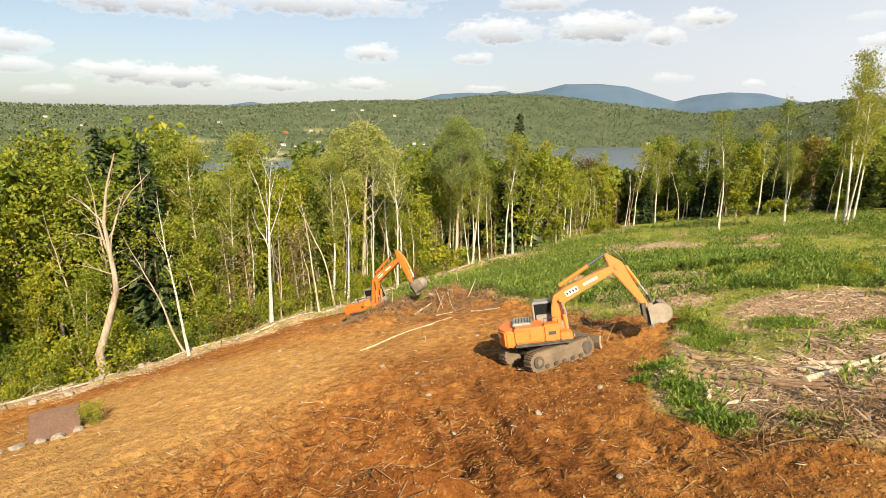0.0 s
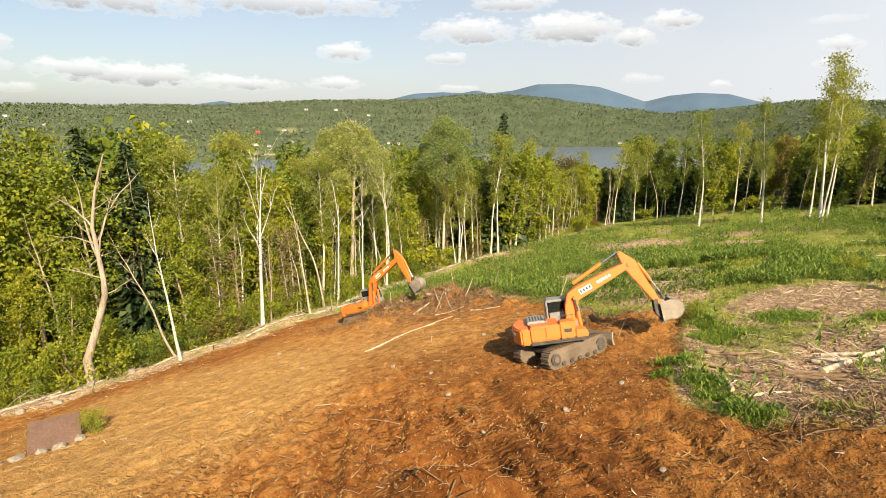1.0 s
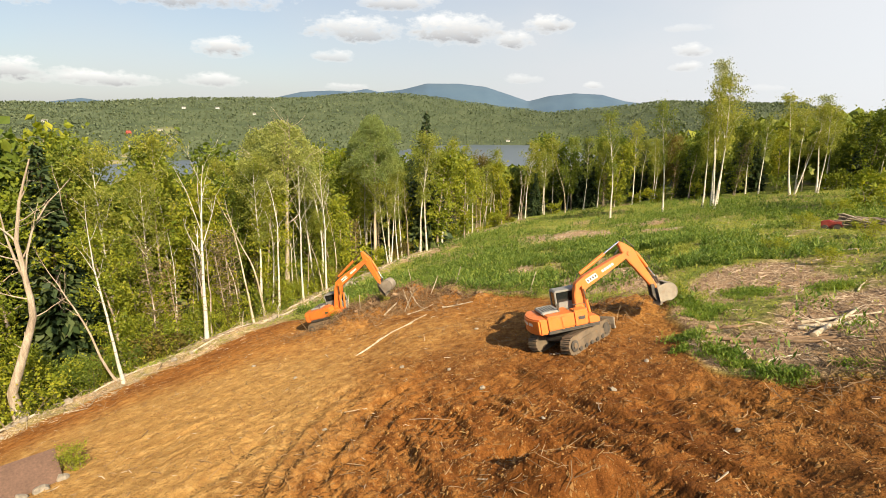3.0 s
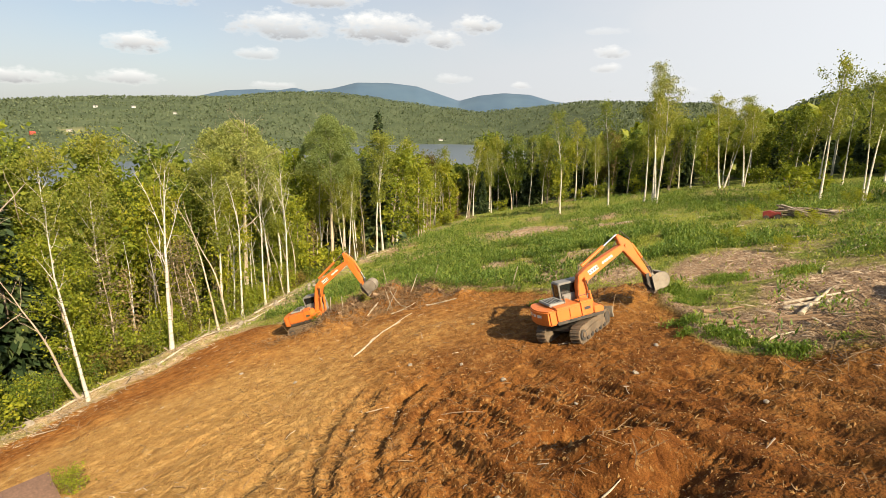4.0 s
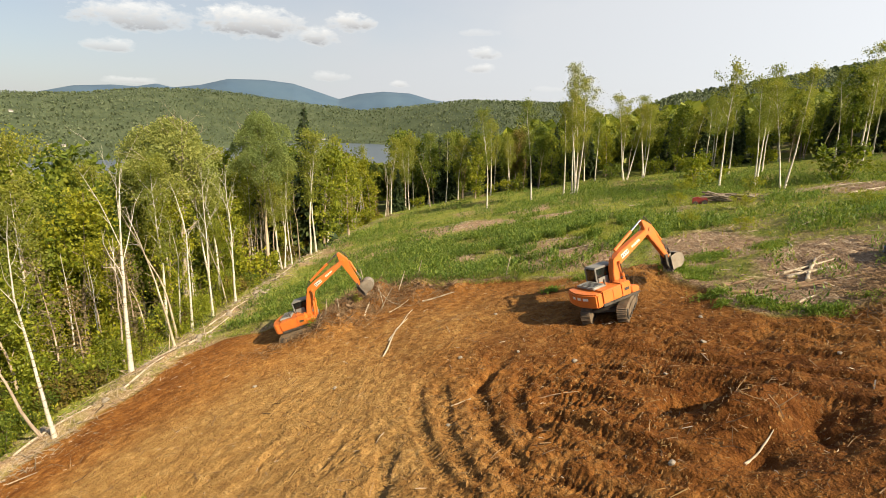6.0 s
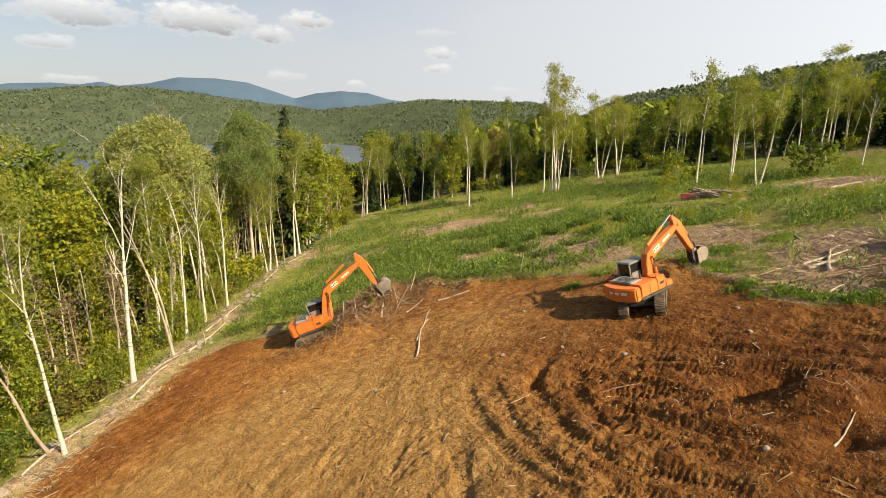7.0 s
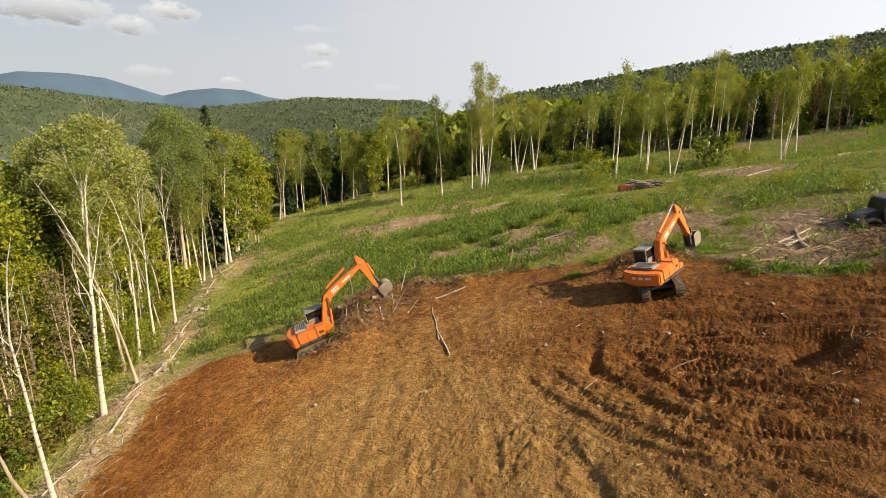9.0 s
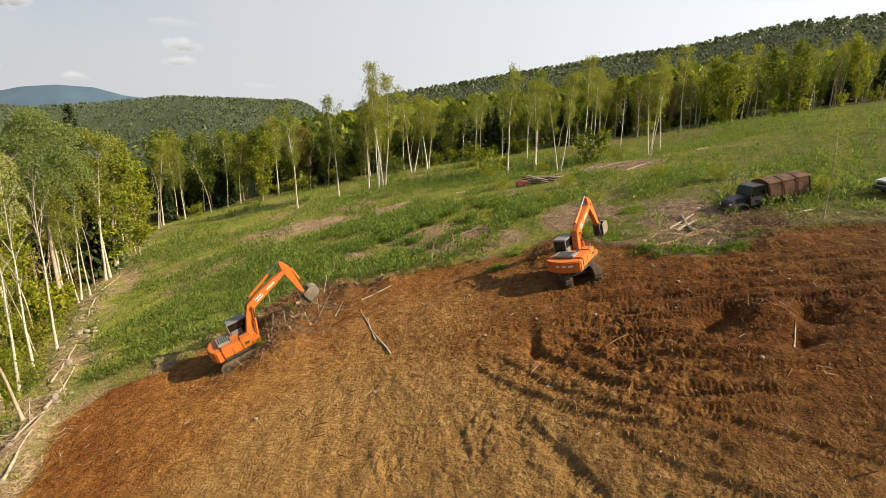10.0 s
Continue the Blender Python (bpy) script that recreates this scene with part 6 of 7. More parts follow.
def sticks(rng, x, y, z, length, radius, flat=0.25):
    """Short crooked three-sided sticks lying about."""
    pile = Pile()
    for i in range(len(x)):
        a = rng.uniform(0, 2 * math.pi)
        d = np.array([math.cos(a), math.sin(a), rng.normal() * flat])
        mid = np.array([x[i], y[i], z[i] + radius[i] * 0.6 + max(0, d[2]) * length[i] * 0.3])
        k = rng.normal(size=3) * length[i] * 0.07
        pts = np.array([mid - d * length[i] / 2, mid + k, mid + d * length[i] / 2])
        pile.add(*tube(pts, radius[i] * np.array([1.0, 0.9, 0.55]), 3))
    return pile


def splinters(rng, x, y, z, length, radius, flat=0.2):
    """Short straight three-sided pieces of wood, all at once."""
    n = len(x)
    a = rng.uniform(0, 2 * math.pi, n)
    d = unit(np.stack([np.cos(a), np.sin(a), rng.normal(size=n) * flat], -1))
    s = unit(np.cross(d, np.array([0, 0, 1.0])))
    u = np.cross(s, d)
    c = np.stack([x, y, z + radius * 0.7], -1)
    v = []
    for e, k in ((-0.5, 1.0), (0.5, 0.7)):
        for ang in (math.pi / 2, math.pi * 7 / 6, math.pi * 11 / 6):
            v.append(c + d * (length * e)[:, None] + (s * math.cos(ang) + u * math.sin(ang)) * (radius * k)[:, None])
    v = np.stack(v, 1).reshape(-1, 3)
    f = np.array([(0, 1, 4, 3), (1, 2, 5, 4), (2, 0, 3, 5)])
    return v, (f[None] + 6 * np.arange(n)[:, None, None]).reshape(-1, 4)


def scatter(rng, n, cx, cy, sx, sy):
    return rng.normal(cx, sx, n), rng.normal(cy, sy, n)


M_ROOT = mat_plain("roots", (0.10, 0.055, 0.025), (0.26, 0.165, 0.085), 3, 0.9, stretch=(1, 1, 1))
M_STRAW = mat_plain("soil_fibres", (0.09, 0.042, 0.014), (0.30, 0.19, 0.075), 0.9, 0.95, spread=(0.3, 0.7))
M_SLASH = mat_plain("grey_slash", (0.11, 0.078, 0.05), (0.36, 0.29, 0.205), 0.7, 0.9, spread=(0.3, 0.7))
M_CHIP = mat_plain("bleached_chips", (0.17, 0.115, 0.075), (0.50, 0.40, 0.29), 0.8, 0.9, spread=(0.3, 0.7))


def build_slash():
    rng = np.random.default_rng(41)
    # over the litter
    n = 26000
    x, y = rng.uniform(5, 70, n), rng.uniform(5, 90, n)
    p = litter_amount(x, y) * (edge_distance(x, y, SOIL) > 0.2) * (edge_distance(x, y, CLEARING) < 0)
    near = np.clip(1.4 - np.hypot(x - 14, y - 24) / 75, 0.3, 1)
    p = np.maximum(p, 0.20 * (edge_distance(x, y, SOIL) > 0.2) * (edge_distance(x, y, CLEARING) < 0))
    ok = rng.uniform(0, 1, n) < p * near
    x, y = x[ok][:6200], y[ok][:6200]
    ln = np.minimum(rng.lognormal(-1.15, 0.55, len(x)), 1.4)
    tagged(new("slash", sticks(rng, x, y, surface(x, y)[0], ln, 0.012 + 0.022 * ln * rng.uniform(0.5, 1.2, len(x))).mesh("slash", M_CHIP)), "bleached branches and bark left from felling", "slash", kind="stuff")
    n = 60000
    x, y = rng.uniform(5, 64, n), rng.uniform(8, 84, n)
    p = (0.06 + 0.94 * litter_amount(x, y)) * (edge_distance(x, y, SOIL) > 0.1) * (edge_distance(x, y, CLEARING) < 0)
    ok = rng.uniform(0, 1, n) < p * np.clip(1.5 - np.hypot(x - 14, y - 24) / 55, 0.15, 1)
    x, y = x[ok][:11000], y[ok][:11000]
    ln = rng.lognormal(-1.5, 0.5, len(x))
    tagged(new("bark_chips", mesh_from("bark_chips", *splinters(rng, x, y, surface(x, y)[0], ln, 0.008 + 0.028 * ln * rng.uniform(0.4, 1.2, len(x))), M_CHIP)), "bleached chips and bark covering the ground", "wood chips", kind="stuff")
    x, y = scatter(rng, 2600, 13.4, 13.0, 2.4, 1.3)
    ok = edge_distance(x, y, SOIL) > -0.6
    x, y = x[ok], y[ok]
    ln = rng.lognormal(-1.3, 0.5, len(x))
    tagged(new("brush", mesh_from("brush", *splinters(rng, x, y, surface(x, y)[0] + rng.uniform(0, 0.25, len(x)), ln, 0.008 + 0.016 * ln, 0.5), M_ROOT)), "red-brown dead brush beside the soil", "brush", kind="stuff")
    # crumbs and fibres all over the soil
    n = 15000
    x, y = rng.uniform(-30, 13, n), rng.uniform(3, 52, n)
    ok = (edge_distance(x, y, SOIL) < 0.1) & (rng.uniform(0, 1, n) < np.clip(1.15 - np.hypot(x + 4, y - 20) / 38, 0.12, 1))
    x, y = x[ok], y[ok]
    ln = rng.lognormal(-2.1, 0.5, len(x))
    tagged(new("root_litter", mesh_from("root_litter", *splinters(rng, x, y, surface(x, y)[0], ln, 0.005 + 0.035 * ln, 0.4), M_STRAW)), "fibres and crumbs mixed into the soil", "roots", kind="stuff")
    # along the windrow
    q = []
    for k in 30 + 138 * rng.uniform(0, 1, 1700) ** 1.4:
        c, d, _ = along(WINDROW.tolist(), k)
        o = rng.normal(0.0, 1.6) + 1.2 * math.sin(k * 0.33) * math.sin(k * 0.117)
        q.append((c[0] - d[1] * o, c[1] + d[0] * o))
    q = np.array(q)
    ln = rng.lognormal(-0.2, 0.6, len(q))
    tagged(new("slash", sticks(rng, q[:, 0], q[:, 1], surface(q[:, 0], q[:, 1])[0], ln, 0.009 + 0.010 * ln).mesh("slash", M_SLASH)), "pale dead branches piled along the wood's edge", "slash", kind="stuff")
    q = []
    for k in 20 + 102 * rng.uniform(0, 1, 5200):
        c, d, _ = along(WINDROW.tolist(), k)
        o = rng.normal(0.0, 1.5) + 1.2 * math.sin(k * 0.33) * math.sin(k * 0.117)
        q.append((c[0] - d[1] * o, c[1] + d[0] * o))
    q = np.array(q)
    ln = rng.lognormal(-1.4, 0.5, len(q))
    tagged(new("bark_chips", mesh_from("bark_chips", *splinters(rng, q[:, 0], q[:, 1], surface(q[:, 0], q[:, 1])[0], ln, 0.010 + 0.030 * ln * rng.uniform(0.4, 1.2, len(q)), 0.35), M_CHIP)), "pale chips and bark along the wood's edge", "wood chips", kind="stuff")
    # roots and twigs in the soil
    x, y = rng.uniform(-30, 13, 6500), rng.uniform(4, 53, 6500)
    ok = (edge_distance(x, y, SOIL) < -0.3) & (rng.uniform(0, 1, 6500) < 0.55)
    x, y = x[ok], y[ok]
    ln = np.minimum(rng.lognormal(-1.45, 0.6, len(x)), 0.9)
    tagged(new("root_litter", sticks(rng, x, y, surface(x, y)[0], ln, 0.006 + 0.022 * ln, 0.35).mesh("root_litter", M_ROOT)), "torn roots and twigs in the brown soil", "roots", kind="stuff")
    x, y = rng.uniform(-26, 13, 420), rng.uniform(6, 50, 420)
    ok = edge_distance(x, y, SOIL) < -0.3
    x, y = x[ok], y[ok]
    ln = rng.lognormal(-1.5, 0.5, len(x))
    tagged(new("wood_chips", sticks(rng, x, y, surface(x, y)[0], ln, 0.012 + 0.025 * ln, 0.25).mesh("wood_chips", M_CHIP)), "pale splinters of wood scattered on the soil", "wood chips", kind="stuff")
    # tangles of roots at the digging edge
    c = [scatter(rng, 1500, -1.0, 45.0, 2.3, 1.7), scatter(rng, 700, 2.6, 43.5, 1.7, 1.7), scatter(rng, 900, -4.6, 42.0, 1.7, 0.9), scatter(rng, 500, -2.2, 43.0, 1.4, 0.9), scatter(rng, 260, 9.2, 26.6, 2.2, 1.4), scatter(rng, 200, 5.0, 40.5, 1.2, 1.6), scatter(rng, 30, -1.2, 12.6, 1.0, 0.9),
         scatter(rng, 160, 10.5, 12.6, 2.2, 0.7), scatter(rng, 140, -7.5, 43.8, 1.6, 0.9)]
    x, y = np.concatenate([k[0] for k in c]), np.concatenate([k[1] for k in c])
    ln = np.minimum(rng.lognormal(-0.9, 0.5, len(x)), 1.0)
    tagged(new("root_litter", sticks(rng, x, y, surface(x, y)[0] + rng.uniform(0, 0.3, len(x)), ln, 0.008 + 0.014 * ln, 0.6).mesh("root_litter", M_ROOT)), "tangled roots and brush heaped by digging", "roots", kind="stuff")
    # clods
    n = 90000
    x, y = rng.uniform(-32, 13, n), rng.uniform(3, 53, n)
    ok = (edge_distance(x, y, SOIL) < 0.2) & (rng.uniform(0, 1, n) < np.clip(1.0 - np.hypot(x + 3, y - 17) / 34, 0.06, 1)) & (fbm(x, y, 3, 3, 141) + rng.normal(0, 0.25, n) > -0.1)
    x, y = x[ok][:30000], y[ok][:30000]
    z = surface(x, y)[0]
    s = np.minimum(rng.lognormal(-3.2, 0.5, len(x)), 0.11)[:, None, None]
    a = rng.uniform(0, 6.28, len(x))[:, None] + np.array([0, 1.57, 3.14, 4.71]) + rng.normal(0, 0.25, (len(x), 4))
    lump = np.zeros((len(x), 5, 3))
    lump[:, :4, 0], lump[:, :4, 1], lump[:, :4, 2] = np.cos(a), np.sin(a), -0.55
    lump[:, 4] = np.stack([rng.normal(0, 0.3, len(x)), rng.normal(0, 0.3, len(x)), np.full(len(x), 0.8)], -1)
    v = lump * rng.uniform(0.6, 1.3, (len(x), 5, 1)) * s + np.stack([x, y, z], -1)[:, None]
    f = np.array([(0, 1, 4), (1, 2, 4), (2, 3, 4), (3, 0, 4)])
    faces = (f[None] + 5 * np.arange(len(x))[:, None, None]).reshape(-1, 3)
    tagged(new("clods", mesh_from("clods", v.reshape(-1, 3), faces, M_CLOD)), "crumbled clods of brown soil", "soil", kind="stuff")


M_CLOD = mat_plain("clod_soil", (0.13, 0.060, 0.017), (0.28, 0.150, 0.046), 0.7, 0.95)
build_slash()


# ---------------------------------------------------------------- logs, stones, stumps
def log_between(a, b, r, label, mat=M_DEADWOOD, branches=0, seed=0, name="log", lift=0.0, group="fallen logs"):
    """A crooked tapered log that lies on the ground from a to b."""
    rng = np.random.default_rng(seed + 500)
    a, b = np.array(a, float), np.array(b, float)
    k = np.linspace(0, 1, 9)
    xy = a[None] + (b - a)[None] * k[:, None]
    ln = np.linalg.norm(b - a)
    side = np.array([-(b - a)[1], (b - a)[0]]) / ln
    xy = xy + side[None] * (np.sin(k * 3.1 + seed) * 0.02 * ln + rng.normal(size=9) * 0.004 * ln)[:, None]
    z = surface(xy[:, 0], xy[:, 1])[0]
    line = np.stack([xy[:, 0], xy[:, 1], np.polyval(np.polyfit(k, z, 2), k) + r * 0.7 + lift * k], 1)
    mid = line.mean(0)
    mid[2] = z.min()
    pile = Pile()
    rad = r * (1 - 0.5 * k) * (1 + 0.15 * rng.normal(size=9))
    v, f = tube(line - mid, rad, 9)
    pile.add(v, f)
    top = new(name)
    top.location = mid
    tagged(top, label, name.replace("_", " "), group)
    trunk = new("trunk", pile.mesh("trunk", mat, True))
    trunk.parent = top
    for e, way in ((0, -1), (8, 1)):
        bm = bmesh.new()
        vs = [bm.verts.new(p) for p in v[e * 9:e * 9 + 9]]
        c = bm.verts.new(v[e * 9:e * 9 + 9].mean(0) + (line[8] - line[0]) / ln * way * 0.012)
        for i in range(9):
            bm.faces.new((vs[i], vs[(i + 1) % 9], c))
        part("cut_end", bm, M_CUT, top)
    for i in range(branches):
        m = rng.integers(2, 8)
        d = rng.normal(size=3) * (1, 1, 0.35) + (line[8] - line[0]) / ln * 0.8 + (0, 0, 0.12)
        w = wander(rng, line[m] - mid, d, r * rng.uniform(5, 12), 4, 0.2)
        vv, ff = tube(w, rad[m] * 0.4 * np.linspace(1, 0.25, 5), 5)
        b_ob = new("branch", mesh_from("branch", vv, ff, mat, True))
        b_ob.parent = top
    return top


M_CUT = mat_plain("cut_wood", (0.50, 0.36, 0.20), (0.62, 0.48, 0.30), 6, 0.8)
M_BROWNLOG = mat_plain("brown_log", (0.15, 0.09, 0.05), (0.30, 0.20, 0.12), 1.6, 0.9, stretch=(2, 2, 2))

LOGS = [
    ((-5.2, 32.4), (0.8, 39.2), 0.06, "p"), ((-3.6, 34.6), (-0.6, 37.6), 0.05, "p"), ((9.2, 19.4), (12.8, 16.0), 0.10, "b"), ((10.3, 20.3), (12.2, 19.6), 0.10, "b"), ((10.0, 18.6), (13.4, 16.6), 0.08, "b"),
    ((9.2, 16.7), (9.7, 18.0), 0.10, "p"), ((9.4, 16.0), (10.6, 15.7), 0.06, "p"), ((12.6, 16.9), (16.4, 18.3), 0.13, "p"), ((13.2, 18.2), (15.6, 16.9), 0.11, "p"), ((14.0, 18.8), (16.8, 17.4), 0.08, "p"),
    ((11.4, 17.6), (15.0, 14.6), 0.09, "b"), ((15.8, 9.4), (14.6, 11.8), 0.10, "p"), ((28.5, 79), (31, 74.5), 0.12, "p"), ((30.5, 77), (33.2, 74.5), 0.09, "p"), ((26, 72), (29.5, 70), 0.08, "p"),
    ((15.5, 41), (18.5, 37), 0.07, "p"), ((19.5, 44.5), (21.6, 41), 0.06, "p"), ((24, 37), (26.6, 36.4), 0.08, "b"), ((30, 31), (32.5, 29.5), 0.08, "p"), ((25.5, 23.5), (28, 23), 0.07, "p"), ((20, 21), (22.4, 22.6), 0.06, "p"),
    ((-13, 57.5), (-8.5, 62.5), 0.12, "p"), ((-10.5, 62), (-5, 68.5), 0.10, "p"), ((-19, 50.5), (-15.5, 54), 0.10, "p"), ((-16.5, 54.5), (-13, 57), 0.08, "p"), ((-25.5, 45.5), (-21, 48.6), 0.09, "p"), ((1, 77), (5, 83), 0.11, "p"),
    ((8, 86.5), (13, 91), 0.10, "p"), ((16, 96), (21, 101.5), 0.10, "p"), ((-34, 36.8), (-30.5, 40.5), 0.10, "p"), ((-30.6, 39.4), (-28.2, 42.4), 0.12, "p"), ((-2.2, 41.6), (0.2, 44.6), 0.08, "p"), ((-0.4, 40.6), (2.0, 41.8), 0.05, "p"),
    ((0.5, 44.5), (1.2, 41.8), 0.07, "p"), ((-5.6, 42.3), (-4.6, 43.6), 0.07, "p"), ((-3.2, 11.7), (-1.8, 11.6), 0.04, "p"), ((-4.8, 20.2), (-2.6, 19.0), 0.03, "b"), ((2.4, 40.2), (4.4, 38.6), 0.07, "p"), ((46, 27.5), (53, 25.2), 0.09, "p"),
    ((54, 33), (58, 29), 0.10, "p"), ((38, 60), (41, 57.5), 0.08, "p"), ((33, 41), (36, 39.6), 0.08, "p"), ((43, 52), (45.5, 50), 0.07, "p"), ((60.5, 20), (64, 18.2), 0.10, "p"), ((7.6, 41.5), (9.2, 39.4), 0.06, "p"),
]
for i, (a, b, r, kind) in enumerate(LOGS):
    log_between(a, b, r, "bleached fallen log on the cleared ground" if kind == "p" else "brown bark-covered log among slash", M_DEADWOOD if kind == "p" else M_BROWNLOG, 3 if r > 0.08 else 1, i)


def rock_meshes():
    rng = np.random.default_rng(61)
    out = []
    for k in range(6):
        bm = bmesh.new()
        bmesh.ops.create_icosphere(bm, subdivisions=2, radius=1)
        off = rng.uniform(0, 50)
        for v in bm.verts:
            q = noise.noise(v.co * 1.1 + Vector((off, 0, 0))) * 0.38 + noise.noise(v.co * 2.7 + Vector((0, off, 0))) * 0.14
            v.co = v.co * (1 + q)
            v.co.z *= 0.68
        me = bpy.data.meshes.new("rock")
        bm.to_mesh(me)
        bm.free()
        me.materials.append(M_ROCK)
        out.append(me)
    return out


M_ROCK = mat_plain("field_stone", (0.19, 0.16, 0.125), (0.30, 0.25, 0.195), 1.8, 0.9, relief=0.6, depth=0.03)
ROCKS = rock_meshes()


def rock(x, y, s, rng, label="grey field stone at the soil's edge", group="field stones"):
    ob = new("rock", rng.choice(ROCKS))
    ob.matrix_world = Matrix.Translation((x, y, ground_z(x, y) + s * 0.22)) @ pose(0, 0, 0, rng.uniform(-20, 20), rng.uniform(-20, 20), rng.uniform(0, 360)) @ Matrix.Diagonal((s, s * rng.uniform(0.7, 1.0), s * rng.uniform(0.7, 1), 1))
    return tagged(ob, label, "stone", group)


def build_rocks():
    rng = random.Random(9)
    for i in range(84):
        s = rng.uniform(22, 100)
        p, d, _ = along(WINDROW.tolist(), s)
        o = rng.gauss(-0.7, 0.7)
        rock(p[0] - d[1] * o, p[1] + d[0] * o, rng.choice((0.12, 0.16, 0.2, 0.26, 0.42)) * rng.uniform(0.8, 1.2), rng)
    for x, y, s in ((-21.6, 24.2, 0.35), (-20.6, 24.5, 0.3), (-20.0, 24.9, 0.38), (-19.4, 25.6, 0.3), (-22.5, 24.0, 0.28)):
        rock(x, y, s, rng, "pale stone beside the low concrete hut")
    for x, y, s in ((-0.5, 21.2, 0.16), (-3.2, 27, 0.14), (2.2, 30.6, 0.15), (-7.5, 21.8, 0.12), (3.5, 17.2, 0.14), (-1.2, 24.5, 0.11), (6.2, 19.0, 0.12), (-9, 31, 0.13), (0.5, 17, 0.1), (-5, 13, 0.12), (4.8, 12.4, 0.13), (-12, 37, 0.15)):
        rock(x, y, s, rng, "small stone lying on churned soil", "stones on the soil")


build_rocks()


def stump(x, y, s, seed):
    """An uprooted stump: short trunk with a fan of roots."""
    rng = np.random.default_rng(seed)
    top = new("stump")
    top.location = (x, y, ground_z(x, y))
    tagged(top, "uprooted brown stump with torn roots", "stump", "stumps")
    a = rng.uniform(0, 6.28)
    d = np.array([math.cos(a), math.sin(a), 0.5])
    v, f = tube(wander(rng, (0, 0, 0.1), d, 0.55 * s, 4, 0.14), np.array([0.30, 0.21, 0.17, 0.15, 0.12]) * s, 9)
    t = new("trunk", mesh_from("trunk", v, f, M_BROWNLOG, True))
    t.parent = top
    bm = bmesh.new()
    ring = [bm.verts.new(q) for q in v[-9:]]
    bm.faces.new(ring)
    part("broken_end", bm, M_ROOT, top)
    for k in range(14):
        w = wander(rng, (0, 0, 0.12), rng.normal(size=3) * (1, 1, 0.6) - d * 0.7 + (0, 0, 0.45), s * rng.uniform(0.6, 1.3), 5, 0.3)
        v, f = tube(w, 0.09 * s * np.linspace(1, 0.15, 6), 5)
        o = new("root", mesh_from("root", v, f, M_ROOT, True))
        o.parent = top
    return top


for i, (x, y, s) in enumerate([(1.6, 46.2, 0.8), (-1.6, 45.4, 0.9), (3.6, 43.0, 0.8), (-3.0, 42.4, 0.7), (8.0, 27.6, 0.8), (12.0, 12.9, 0.6), (5.4, 40.4, 0.9), (-4.3, 41.6, 0.7), (-0.6, 44.0, 1.0), (0.8, 44.9, 0.8), (-6.0, 41.7, 0.6), (-2.2, 46.6, 0.8), (4.4, 42.0, 0.7)]):
    stump(x, y, s, 700 + i)


def stake(x, y, h, lean, seed):
    rng = np.random.default_rng(seed)
    v, f = tube(wander(rng, (0, 0, -0.2), (lean[0], lean[1], 1), h + 0.2, 5, 0.03), np.linspace(0.05, 0.025, 6), 6)
    top = new("stake", mesh_from("stake", v, f, M_DEADWOOD, True))
    top.location = (x, y, ground_z(x, y))
    tagged(top, "thin bare sapling stem standing in the brush", "stem", "bare stems")


for i, (x, y, h, l) in enumerate([(1.8, 49.6, 2.6, (-0.15, 0.1)), (4.8, 45.2, 2.2, (0.2, 0.0)), (-0.4, 42.4, 2.4, (0.3, -0.35)), (0.2, 42.8, 2.0, (-0.3, -0.2)), (8.6, 37.2, 1.6, (0.25, 0.1)), (-5.0, 42.6, 1.3, (0.05, -0.1)), (-4.0, 42.2, 1.2, (-0.1, 0.1)), (2.2, 44.0, 1.8, (0.4, 0.1)),
                                  (-11.5, 58, 1.6, (0, 0)), (-15, 55.6, 1.8, (0.1, 0))]):
    stake(x, y, h, l, 800 + i)


def single_bush(x, y, s, key, label):
    name, _, trunk, crown, _, _, _ = TREE_KINDS[key][0]
    top = new("shrub")
    top.matrix_world = Matrix.Translation((x, y, ground_z(x, y))) @ Matrix.Diagonal((s, s, s * 0.8, 1))
    tagged(top, label, "shrub", "shrubs of the clearing")
    for n, me in (("trunk", trunk), ("crown", crown)):
        o = new(n, me)
        o.parent = top


for x, y, s in ((-19.3, 26.8, 0.45), (27, 33, 0.5), (33.5, 22, 0.6), (25, 27, 0.4), (12.2, 25.2, 0.35), (21, 14, 0.5), (42, 44, 0.6), (23, 12.5, 0.6), (-3.6, 48.6, 0.5), (-6, 42.9, 0.35), (-1.9, 43.8, 0.3), (36, 33, 0.6), (30, 16, 0.6), (60, 44, 0.8), (70, 33, 0.9), (56, 52, 0.8), (20.4, 8.6, 0.5)):
    single_bush(x, y, s, "bush", "small green shrub in the clearing")


# ---------------------------------------------------------------- old vehicles, hut, scrap
M_RUST = mat_plain("rusty_sheet", (0.055, 0.030, 0.019), (0.155, 0.075, 0.040), 1.6, 0.85, 0.1, 0.5, 0.02)
M_BLACKPAINT = mat_paint("black_paint", (0.02, 0.02, 0.022), (0.05, 0.045, 0.04), dusty=(0.10, 0.06, 0.04), gloss=0.5, dust=0.5)
M_TYRE = mat_plain("old_rubber", (0.02, 0.02, 0.02), (0.05, 0.045, 0.04), 5, 0.9)
M_SILVER = mat_paint("silver_paint", (0.38, 0.39, 0.40), (0.45, 0.46, 0.46), gloss=0.3, dust=0.15)
M_REDPAINT = mat_paint("faded_red", (0.26, 0.028, 0.02), (0.19, 0.04, 0.028), gloss=0.6, dust=0.5)
M_CONCRETE = mat_plain("old_concrete", (0.42, 0.39, 0.34), (0.60, 0.56, 0.50), 2.0, 0.9)
M_BROWNSHEET = mat_plain("brown_sheet", (0.095, 0.052, 0.034), (0.13, 0.072, 0.048), 0.8, 0.7, relief=0.1)


